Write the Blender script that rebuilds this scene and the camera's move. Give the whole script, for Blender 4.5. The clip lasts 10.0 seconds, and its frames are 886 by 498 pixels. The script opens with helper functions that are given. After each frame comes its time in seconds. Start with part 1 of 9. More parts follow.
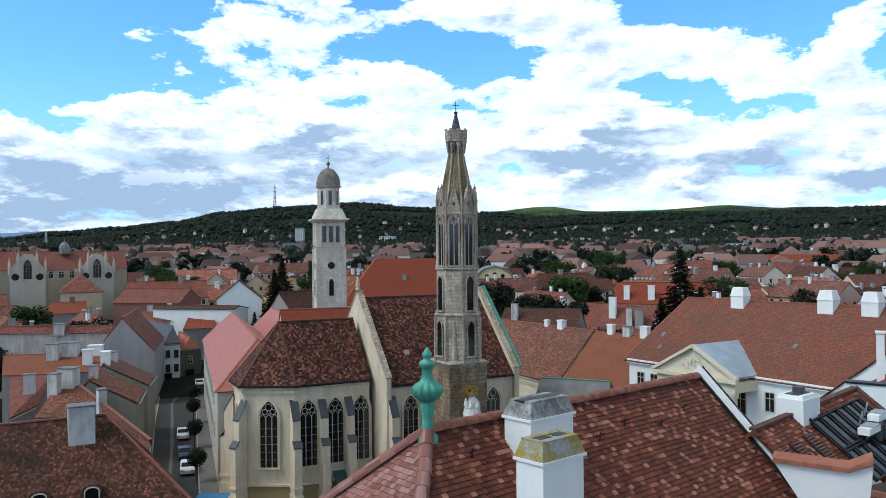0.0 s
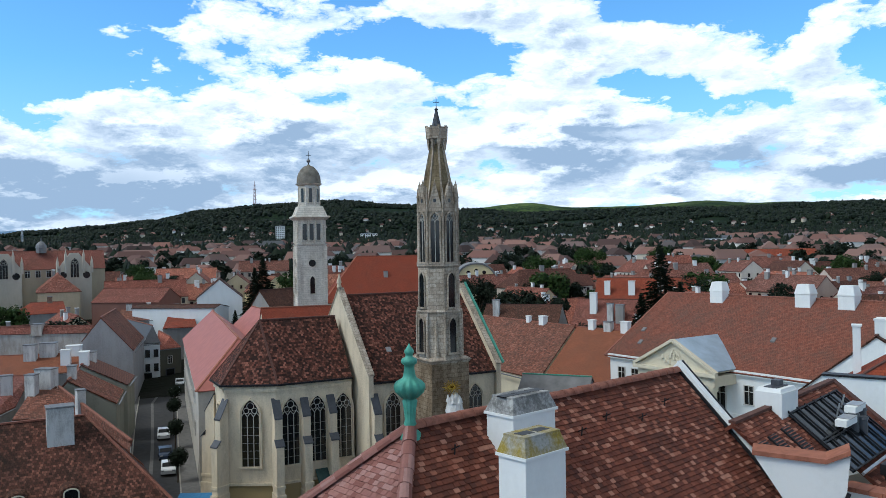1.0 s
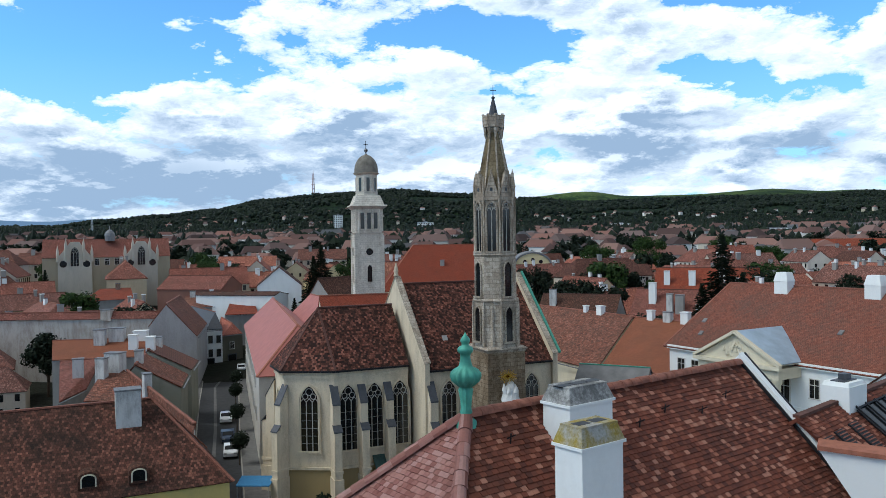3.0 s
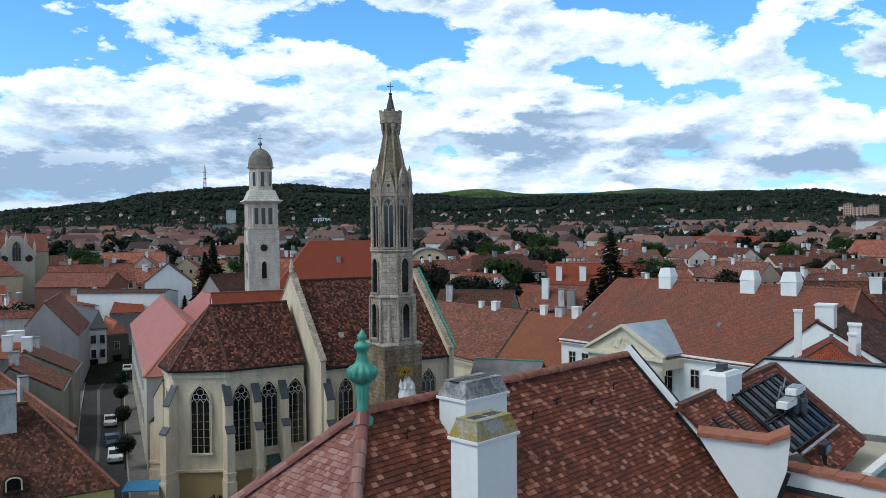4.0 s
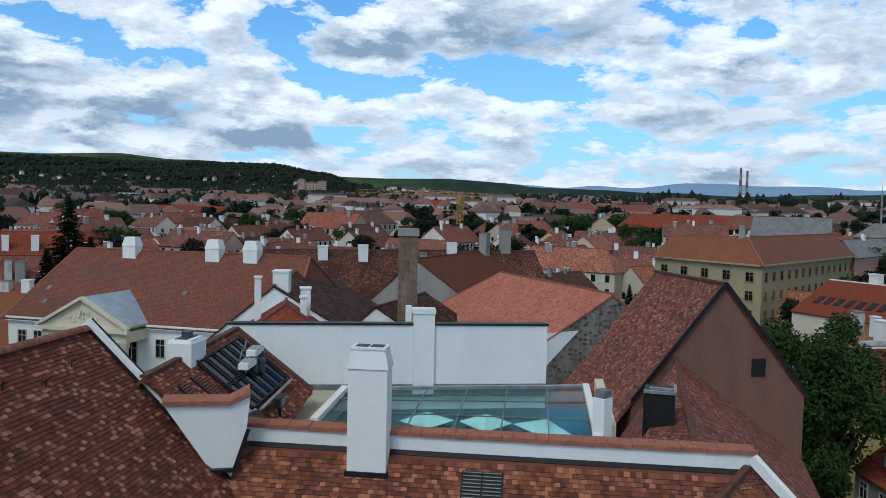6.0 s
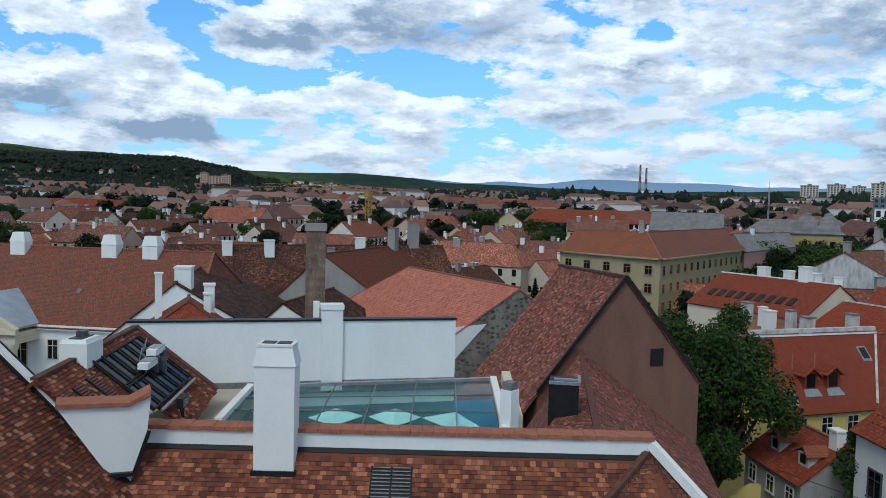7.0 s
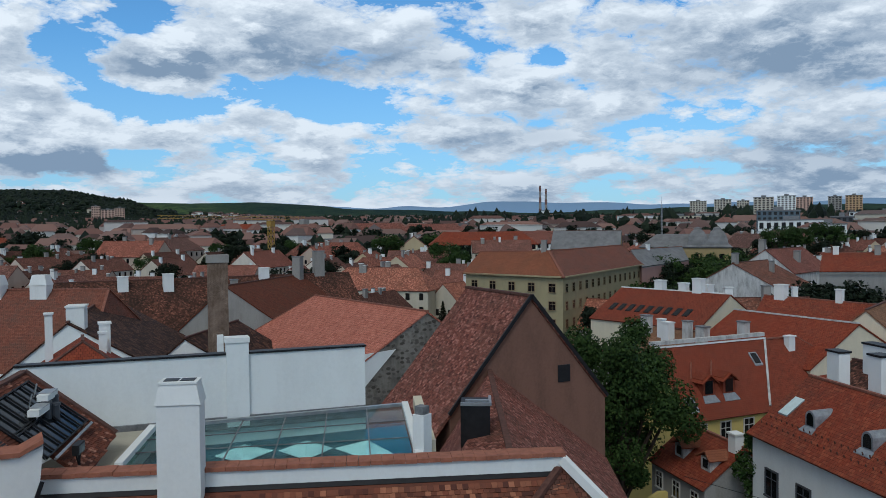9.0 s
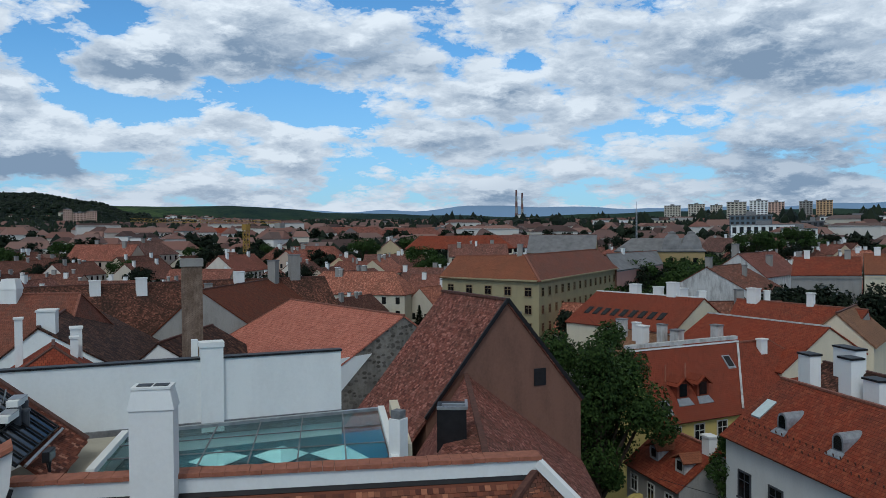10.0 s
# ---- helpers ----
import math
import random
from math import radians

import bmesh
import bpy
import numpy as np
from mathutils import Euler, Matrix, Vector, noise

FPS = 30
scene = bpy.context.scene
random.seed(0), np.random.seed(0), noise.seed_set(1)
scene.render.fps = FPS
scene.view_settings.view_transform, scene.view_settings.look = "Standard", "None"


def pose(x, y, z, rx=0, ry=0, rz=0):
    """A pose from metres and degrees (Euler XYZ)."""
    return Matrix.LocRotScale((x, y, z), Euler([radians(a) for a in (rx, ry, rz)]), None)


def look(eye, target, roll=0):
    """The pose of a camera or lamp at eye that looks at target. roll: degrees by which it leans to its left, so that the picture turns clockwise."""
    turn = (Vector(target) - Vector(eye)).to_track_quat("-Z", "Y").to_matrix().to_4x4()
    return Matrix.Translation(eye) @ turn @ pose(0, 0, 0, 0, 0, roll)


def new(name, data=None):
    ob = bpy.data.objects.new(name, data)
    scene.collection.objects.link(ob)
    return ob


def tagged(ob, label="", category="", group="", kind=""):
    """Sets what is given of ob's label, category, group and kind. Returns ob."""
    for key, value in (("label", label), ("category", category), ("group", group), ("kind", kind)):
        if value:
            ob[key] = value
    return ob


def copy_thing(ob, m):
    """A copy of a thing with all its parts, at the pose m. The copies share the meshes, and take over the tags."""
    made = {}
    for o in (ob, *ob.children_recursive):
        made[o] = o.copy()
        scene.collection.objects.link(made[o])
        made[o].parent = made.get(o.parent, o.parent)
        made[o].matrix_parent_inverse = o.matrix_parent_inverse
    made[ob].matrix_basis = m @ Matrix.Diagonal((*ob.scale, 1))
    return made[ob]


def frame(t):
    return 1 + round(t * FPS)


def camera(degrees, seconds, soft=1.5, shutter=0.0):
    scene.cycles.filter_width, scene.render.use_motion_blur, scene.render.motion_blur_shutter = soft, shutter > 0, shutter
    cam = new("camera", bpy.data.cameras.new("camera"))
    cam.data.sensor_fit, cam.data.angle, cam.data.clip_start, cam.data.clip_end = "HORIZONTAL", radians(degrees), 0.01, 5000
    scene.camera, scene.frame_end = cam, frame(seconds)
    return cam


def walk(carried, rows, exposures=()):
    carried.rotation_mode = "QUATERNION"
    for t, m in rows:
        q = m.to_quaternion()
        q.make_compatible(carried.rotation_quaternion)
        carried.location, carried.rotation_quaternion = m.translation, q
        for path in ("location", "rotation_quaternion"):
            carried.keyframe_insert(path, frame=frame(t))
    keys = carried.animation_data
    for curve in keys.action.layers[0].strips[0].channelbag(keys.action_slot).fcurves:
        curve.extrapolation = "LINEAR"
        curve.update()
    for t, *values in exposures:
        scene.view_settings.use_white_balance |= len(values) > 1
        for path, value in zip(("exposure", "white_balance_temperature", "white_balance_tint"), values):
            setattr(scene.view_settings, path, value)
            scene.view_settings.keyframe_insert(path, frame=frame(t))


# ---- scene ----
# The camera turns on the gallery of a tower, 27.5 m above the street.
EYE = (0.0, 0.0, 27.5)
cam = camera(58.75, 10.0, soft=0.5)
# seconds, yaw, pitch, roll
PATH = [
    (0.00, 0.00, 0.30, 0.55),
    (0.50, -0.48, 0.31, 0.92),
    (1.00, -1.36, 0.05, 0.94),
    (1.50, -1.60, -0.51, 1.22),
    (2.00, -2.17, -0.76, 1.24),
    (2.50, -1.57, -0.70, 1.23),
    (2.70, 0.98, -0.67, 0.96),
    (3.25, 2.95, -0.72, 0.80),
    (3.80, -1.65, -0.71, 0.65),
    (4.00, -4.74, -1.06, 0.59),
    (4.50, -15.52, -1.93, 0.37),
    (5.00, -28.76, -2.62, -0.65),
    (5.50, -37.41, -2.81, -1.19),
    (5.70, -39.60, -2.98, -1.15),
    (6.25, -44.10, -3.16, -1.20),
    (6.80, -47.68, -3.29, -1.22),
    (7.00, -48.82, -3.35, -1.38),
    (7.50, -51.35, -3.17, -0.52),
    (8.00, -53.02, -2.64, 0.51),
    (8.50, -54.41, -2.10, 0.89),
    (9.00, -55.74, -1.49, 0.57),
    (9.50, -56.96, -1.33, 0.51),
    (10.00, -57.45, -1.22, 0.48),
]
walk(cam, [(t, pose(*EYE, 90 + p, r, y)) for t, y, p, r in PATH],
     [(0.0, 0.22, 5850, 6), (0.5, 0.08, 5800, 6), (2.5, 0.06, 5800, 6), (4.5, -0.02, 5850, 6), (5.5, -0.35, 5800, 6), (7.5, -0.28, 5820, 6), (8.5, -0.5, 5850, 6), (10.0, -0.62, 5850, 6)])

# ---------------------------------------------------------------- light
SUN_AZ, SUN_EL = -110.0, 50.0


class G:
    """Short hand for node trees."""

    def __init__(self, nt):
        self.nt = nt

    def node(self, kind, **kw):
        n = self.nt.nodes.new(kind)
        for k, v in kw.items():
            self.put(n.inputs[k], v)
        return n

    def put(self, sock, v):
        if isinstance(v, bpy.types.NodeSocket):
            self.nt.links.new(v, sock)
        else:
            sock.default_value = v

    def math(self, op, a, b=0.0, clamp=False):
        n = self.nt.nodes.new("ShaderNodeMath")
        n.operation, n.use_clamp = op, clamp
        self.put(n.inputs[0], a)
        self.put(n.inputs[1], b)
        return n.outputs[0]

    def vmath(self, op, a, b=(0, 0, 0), scale=None):
        n = self.nt.nodes.new("ShaderNodeVectorMath")
        n.operation = op
        self.put(n.inputs[0], a)
        if scale is not None:
            self.put(n.inputs["Scale"], scale)
        else:
            self.put(n.inputs[1], b)
        return n.outputs["Value"] if op in ("DOT_PRODUCT", "LENGTH", "DISTANCE") else n.outputs[0]

    def ramp(self, f, stops):
        n = self.nt.nodes.new("ShaderNodeValToRGB")
        self.put(n.inputs[0], f)
        e = n.color_ramp.elements
        while len(e) < len(stops):
            e.new(0.5)
        for el, (at, c) in zip(e, stops):
            el.position = at
            el.color = c if isinstance(c, tuple) else (c, c, c, 1)
        return n.outputs[0]

    def steps(self, f, stops):
        """A ramp with hard steps."""
        out = self.ramp(f, stops)
        out.node.color_ramp.interpolation = "CONSTANT"
        return out

    def mix(self, f, a, b, mode="MIX"):
        n = self.nt.nodes.new("ShaderNodeMix")
        n.data_type, n.blend_type = "RGBA", mode
        self.put(n.inputs[0], f)
        self.put(n.inputs[6], a)
        self.put(n.inputs[7], b)
        return n.outputs[2]

    def noise(self, vec, scale, detail=4.0, rough=0.55):
        return self.node("ShaderNodeTexNoise", Vector=vec, Scale=scale, Detail=detail, Roughness=rough).outputs[0]


# banks of cloud, gaps between them and shaded undersides: azimuth, elevation, half widths (degrees), weight
CLOUDS = [
    (-14.2, 13.3, 7.8, 2.5, 0.17), (-14.5, 16.7, 2.9, 1.4, 0.12), (2.9, 17.1, 6.6, 1.4, 0.15), (14.9, 14.2, 7.8, 2.7, 0.15), (27.7, 12.6, 2.9, 3.7, 0.13), (-18.0, 8.6, 17.7, 1.9, 0.2),
    (8.9, 9.9, 9.9, 2.7, 0.15), (22.2, 6.6, 11.5, 2.5, 0.13), (-5.9, 5.3, 12.3, 1.6, 0.13), (-23.4, 4.3, 10.7, 2.1, 0.17), (28.2, 9.5, 4.5, 2.7, 0.17), (35.6, 11.5, 2.9, 1.7, 0.18),
    (48.6, 13.0, 10.3, 2.6, 0.2), (60.5, 9.5, 2.9, 1.0, 0.15), (50.0, 6.9, 17.7, 1.5, 0.12), (30.6, 4.6, 3.9, 0.8, 0.15), (13.3, 7.0, 7.0, 2.5, 0.12), (35.2, 11.5, 3.3, 1.8, 0.1),
    (61.9, 13.6, 3.5, 2.3, 0.15), (77.8, 11.8, 11.9, 3.5, 0.19)]
GAPS = [
    (-26.1, 13.6, 7.8, 3.9, 0.3), (-0.6, 13.9, 4.3, 1.9, 0.2), (-7.4, 17.1, 3.1, 1.2, 0.15), (22.8, 15.3, 3.9, 1.3, 0.17), (20.8, 9.7, 6.6, 0.7, 0.1), (2.4, 10.2, 3.1, 0.7, 0.14),
    (31.3, 13.4, 3.3, 1.6, 0.12), (36.5, 8.6, 4.5, 1.0, 0.16), (46.3, 9.5, 3.9, 1.2, 0.18), (35.5, 6.1, 3.3, 0.7, 0.1), (14.7, 11.3, 6.2, 1.0, 0.14), (21.2, 9.8, 3.1, 0.8, 0.12),
    (59.1, 11.7, 1.6, 2.1, 0.12), (46.1, 10.1, 4.9, 0.9, 0.14), (63.5, 11.1, 2.3, 1.4, 0.2), (66.8, 14.8, 1.4, 1.9, 0.14), (30.2, 12.8, 3.3, 1.2, 0.12), (39.1, 6.3, 8.2, 0.7, 0.1),
    (36.3, 8.9, 4.1, 0.7, 0.1)]
GREY = [
    (-22.5, 4.2, 11.5, 2.6, 0.95), (-5.8, 6.5, 6.2, 1.5, 0.35), (12.1, 6.2, 5.8, 1.5, 0.5), (23.2, 5.8, 4.1, 1.0, 0.4), (30.6, 4.5, 3.3, 0.7, 0.75), (21.2, 5.3, 3.5, 0.9, 0.45),
    (49.0, 11.9, 9.1, 1.1, 0.75), (61.0, 6.3, 6.2, 1.0, 0.45), (79.2, 10.4, 8.6, 1.5, 0.75), (81.3, 5.7, 6.6, 1.2, 0.5), (31.0, 4.6, 3.5, 0.7, 0.7), (73.3, 13.4, 3.7, 1.2, 0.3),
    (35.6, 10.9, 2.9, 0.7, 0.35),
    (83.0, 3.6, 10.0, 1.8, 0.55), (62.0, 2.9, 9.0, 1.0, 0.3), (40.0, 2.6, 8.0, 0.9, 0.25)]


def sky_world():
    """Fair-weather cumulus over a clear sky, closing to a grey deck overhead."""
    w = bpy.data.worlds.new("sky")
    w.use_nodes = True
    scene.world = w
    nt = w.node_tree
    nt.nodes.clear()
    g = G(nt)
    d = g.node("ShaderNodeTexCoord").outputs["Generated"]
    sky = g.node("ShaderNodeTexSky")
    sky.sky_type, sky.sun_disc = "NISHITA", False
    sky.sun_elevation, sky.sun_rotation = radians(SUN_EL), radians(SUN_AZ)
    sky.altitude, sky.air_density, sky.dust_density, sky.ozone_density = 250.0, 1.0, 0.3, 3.0
    sep = g.node("ShaderNodeSeparateXYZ", Vector=d)
    x, y, z = sep.outputs[0], sep.outputs[1], sep.outputs[2]
    up = g.math("MAXIMUM", z, 0.0)
    az = g.math("MULTIPLY", g.math("ARCTAN2", x, y), 57.2958)
    el = g.math("MULTIPLY", g.math("ARCSINE", z), 57.2958)
    # ragged outlines for the banks
    frayed = g.node("ShaderNodeTexNoise", Vector=d, Scale=9.0, Detail=6.0, Roughness=0.55).outputs[1]
    spot = g.node("ShaderNodeCombineXYZ", X=az, Y=el, Z=0.0).outputs[0]
    spot = g.vmath("ADD", spot, g.vmath("MULTIPLY", g.vmath("SUBTRACT", frayed, (0.5, 0.5, 0.5)), (12.0, 6.0, 0.0)))

    calm = g.vmath("ADD", g.node("ShaderNodeCombineXYZ", X=az, Y=el, Z=0.0).outputs[0], g.vmath("MULTIPLY", g.vmath("SUBTRACT", frayed, (0.5, 0.5, 0.5)), (6.0, 2.2, 0.0)))

    def bank(rows, spot):
        total = None
        for a, e, wa, we, k in rows:
            q = g.vmath("MULTIPLY", g.vmath("SUBTRACT", spot, (a, e, 0.0)), (1.0 / wa, 1.0 / we, 0.0))
            q = g.math("EXPONENT", g.math("MULTIPLY", g.vmath("DOT_PRODUCT", q, q), -1.0))
            q = g.math("MULTIPLY", q, k * 0.85)
            total = q if total is None else g.math("ADD", total, q)
        return total

    bias = g.math("SUBTRACT", bank(CLOUDS, spot), bank(GAPS, spot))
    bias = g.math("ADD", bias, g.ramp(up, [(0.0, 0.17), (0.1, 0.045), (0.36, 0.0), (0.6, 0.3)]))

    def place(lift, side=0.0):
        """A plan of the cloud layer, looked at a little higher by lift and further round by side."""
        zz = g.math("ADD", up, lift)
        den = g.math("ADD", zz, 0.30)
        px, py = g.math("SUBTRACT", x, g.math("MULTIPLY", y, side)), g.math("ADD", y, g.math("MULTIPLY", x, side))
        return g.node("ShaderNodeCombineXYZ", X=g.math("DIVIDE", px, den), Y=g.math("DIVIDE", py, den), Z=g.math("MULTIPLY", zz, 2.2)).outputs[0]

    def cover(vec, detail):
        """How thick the cloud is: broad masses and round heads on them."""
        n = g.node("ShaderNodeTexNoise", Vector=vec, Scale=3.8, Detail=detail, Roughness=0.5, Distortion=0.1).outputs[0]
        wob = g.vmath("ADD", vec, g.vmath("SCALE", g.node("ShaderNodeTexNoise", Vector=vec, Scale=10.0, Detail=3.0, Roughness=0.6).outputs[1], scale=0.10))
        vo = g.node("ShaderNodeTexVoronoi", Vector=wob, Scale=8.5, Detail=detail - 1.0, Roughness=0.62, Lacunarity=2.3)
        vo.feature, vo.normalize = "SMOOTH_F1", True
        vo.inputs["Smoothness"].default_value = 0.22
        head = g.math("SUBTRACT", 0.5, vo.outputs[0])
        return g.math("ADD", g.math("MULTIPLY", n, 0.78), g.math("MULTIPLY", head, 0.5))

    here, above = cover(place(0.0), 8.0), cover(place(0.015, 0.012), 6.0)
    body = g.math("ADD", here, bias)
    mask = g.ramp(body, [(0.500, 0.0), (0.522, 0.5), (0.575, 1.0)])
    # lit on the side of the sun, grey below and where it is thick
    side = g.ramp(g.math("ADD", g.math("MULTIPLY", g.math("SUBTRACT", above, here), 3.6), 0.5), [(0.15, 0.0), (0.75, 1.0)])
    thick = g.ramp(body, [(0.54, 0.0), (0.76, 1.0)])
    shade = g.math("MULTIPLY", g.math("ADD", g.math("MULTIPLY", thick, 0.72), 0.34), side)
    overhead = g.ramp(up, [(0.34, 0.0), (0.6, 1.0)])
    shade = g.math("ADD", g.math("ADD", shade, g.math("MULTIPLY", overhead, 0.5)), g.math("MULTIPLY", bank(GREY, calm), 1.0), True)
    under = g.mix(overhead, (0.36, 0.47, 0.62, 1), (0.31, 0.30, 0.29, 1))
    hz = g.ramp(up, [(0.0, 1.0), (0.22, 0.0)])
    cloud = g.mix(shade, g.mix(hz, (1.27, 1.30, 1.33, 1), (1.10, 1.14, 1.19, 1)), under)
    ca, ce = radians(SUN_AZ), radians(SUN_EL)
    toward = g.vmath("DOT_PRODUCT", d, (math.sin(ca) * math.cos(ce), math.cos(ca) * math.cos(ce), math.sin(ce)))
    glow = g.math("ADD", 1.0, g.math("MULTIPLY", g.math("POWER", g.math("MAXIMUM", toward, 0.0), 16.0), 6.0))
    cloud = g.vmath("SCALE", cloud, scale=glow)
    blue = g.vmath("MULTIPLY", sky.outputs[0], (0.11, 0.165, 0.19))
    blue = g.mix(g.math("MULTIPLY", hz, 0.62), blue, (0.42, 0.60, 0.88, 1))
    col = g.mix(mask, blue, cloud)
    bg = g.node("ShaderNodeBackground", Color=col, Strength=1.0)
    out = g.node("ShaderNodeOutputWorld")
    nt.links.new(bg.outputs[0], out.inputs[0])


sky_world()
sun = new("sun", bpy.data.lights.new("sun", "SUN"))
sun.data.energy, sun.data.angle, sun.data.color = 1.2, radians(18), (1.0, 0.93, 0.82)
sun.matrix_world = look((0, 0, 0), (-math.sin(radians(SUN_AZ)) * math.cos(radians(SUN_EL)),
                                    -math.cos(radians(SUN_AZ)) * math.cos(radians(SUN_EL)), -math.sin(radians(SUN_EL))))


# ---------------------------------------------------------------- materials
def material(name, rough=0.8, metal=0.0, spec=0.3):
    m = bpy.data.materials.new(name)
    m.use_nodes = True
    m.node_tree.nodes.clear()
    g = G(m.node_tree)
    b = g.node("ShaderNodeBsdfPrincipled", Roughness=rough, Metallic=metal)
    b.inputs["Specular IOR Level"].default_value = spec
    o = g.node("ShaderNodeOutputMaterial")
    m.node_tree.links.new(b.outputs[0], o.inputs[0])
    return m, g, b


def c4(c, k=1.0):
    return (c[0] * k, c[1] * k, c[2] * k, 1)


def tile_mat(name, cols, tw=0.18, th=0.15, moss=0.25, mosscol=(0.06, 0.055, 0.04), vary=0.0, bump=0.6, tone=(0.96, 0.72, 0.65)):
    """Plain-tile roofing laid in half bond on the slope's own UV, in metres."""
    m, g, b = material(name, 0.85, spec=0.15)
    uv = g.node("ShaderNodeUVMap").outputs[0]
    s = g.node("ShaderNodeSeparateXYZ", Vector=uv)
    v = g.math("DIVIDE", s.outputs[1], th)
    row = g.math("FLOOR", v)
    u = g.math("ADD", g.math("DIVIDE", s.outputs[0], tw), g.math("MULTIPLY", row, 0.5))
    col = g.math("FLOOR", u)
    fu, fv = g.math("SUBTRACT", u, col), g.math("SUBTRACT", v, row)
    cell = g.node("ShaderNodeCombineXYZ", X=col, Y=row, Z=0.0).outputs[0]
    wn = g.node("ShaderNodeTexWhiteNoise", Vector=cell)
    wn.noise_dimensions = "2D"
    n = len(cols)
    base = g.ramp(wn.outputs[0], [((i + 0.5) / n, (c[0] * tone[0], c[1] * tone[1], c[2] * tone[2], 1)) for i, c in enumerate(cols)])
    gen = g.node("ShaderNodeTexCoord").outputs["Object"]
    big = g.noise(gen, 0.35, 6.0, 0.65)
    fine = g.noise(gen, 2.6, 5.0, 0.7)
    f = g.math("MULTIPLY", g.ramp(g.math("ADD", g.math("MULTIPLY", big, 0.6), g.math("MULTIPLY", fine, 0.4)), [(0.44, 0.0), (0.62, 1.0)]), moss)
    base = g.mix(f, base, c4(mosscol))
    if vary:
        r = g.node("ShaderNodeObjectInfo").outputs["Random"]
        tint = g.ramp(r, [(0.0, (0.4, 0.38, 0.36, 1)), (0.25, (0.8, 0.75, 0.72, 1)), (0.45, (1.1, 0.85, 0.78, 1)), (0.65, (0.75, 0.85, 0.9, 1)), (0.85, (1.5, 1.1, 0.95, 1)), (1.0, (1.7, 1.5, 1.3, 1))])
        base = g.mix(vary, base, g.mix(1.0, base, tint, "MULTIPLY"))
    edge = g.math("MULTIPLY", g.ramp(fu, [(0.0, 0.0), (0.08, 1.0), (0.92, 1.0), (1.0, 0.0)]), g.ramp(fv, [(0.0, 0.0), (0.10, 1.0)]))
    h = g.math("MULTIPLY", edge, g.math("SUBTRACT", 1.2, g.math("MULTIPLY", fv, 0.8)))
    base = g.mix(g.math("MULTIPLY", g.math("SUBTRACT", 1.0, edge), 0.85), base, (0.012, 0.008, 0.007, 1))
    g.put(b.inputs["Base Color"], base)
    bp = g.node("ShaderNodeBump", Strength=bump, Distance=0.03, Height=h)
    g.put(b.inputs["Normal"], bp.outputs[0])
    return m


def stripe_mat(name):
    """Red and brown roll tiles in broad stripes down the slope."""
    m, g, b = material(name, 0.85, spec=0.15)
    uv = g.node("ShaderNodeUVMap").outputs[0]
    s = g.node("ShaderNodeSeparateXYZ", Vector=uv)
    u = g.math("FRACT", g.math("DIVIDE", s.outputs[0], 0.75))
    v = g.math("FRACT", g.math("DIVIDE", s.outputs[1], 0.38))
    p = g.node("ShaderNodeNewGeometry").outputs["Position"]
    base = g.mix(g.ramp(u, [(0.35, 0.0), (0.5, 1.0), (0.85, 1.0), (1.0, 0.0)]), (0.22, 0.10, 0.075, 1), (0.085, 0.045, 0.036, 1))
    base = g.mix(g.math("MULTIPLY", g.ramp(v, [(0.0, 1.0), (0.14, 0.0)]), 0.6), base, (0.03, 0.02, 0.016, 1))
    base = g.mix(g.math("MULTIPLY", g.noise(p, 1.5, 5.0, 0.7), 0.5), base, (0.12, 0.075, 0.058, 1))
    g.put(b.inputs["Base Color"], base)
    g.put(b.inputs["Normal"], g.node("ShaderNodeBump", Strength=0.6, Distance=0.06, Height=u).outputs[0])
    return m


def piece_mat(name, cols, moss=0.3, mosscol=(0.05, 0.045, 0.035)):
    """Single clay tiles: a colour of its own for each island or object."""
    m, g, b = material(name, 0.8, spec=0.2)
    geo = g.node("ShaderNodeNewGeometry").outputs["Random Per Island"]
    ob = g.node("ShaderNodeObjectInfo").outputs["Random"]
    r = g.math("FRACT", g.math("ADD", g.math("MULTIPLY", geo, 7.3), g.math("MULTIPLY", ob, 5.7)))
    n = len(cols)
    base = g.steps(r, [(i / n, c4(c)) for i, c in enumerate(cols)])
    gen = g.node("ShaderNodeNewGeometry").outputs["Position"]
    big, fine = g.noise(gen, 0.6, 5.0, 0.65), g.noise(gen, 9.0, 5.0, 0.7)
    f = g.math("MULTIPLY", g.ramp(g.math("ADD", g.math("MULTIPLY", big, 0.5), g.math("MULTIPLY", fine, 0.5)), [(0.45, 0.0), (0.66, 1.0)]), moss)
    base = g.mix(f, base, c4(mosscol))
    g.put(b.inputs["Base Color"], base)
    bp = g.node("ShaderNodeBump", Strength=0.3, Distance=0.01, Height=fine)
    g.put(b.inputs["Normal"], bp.outputs[0])
    return m


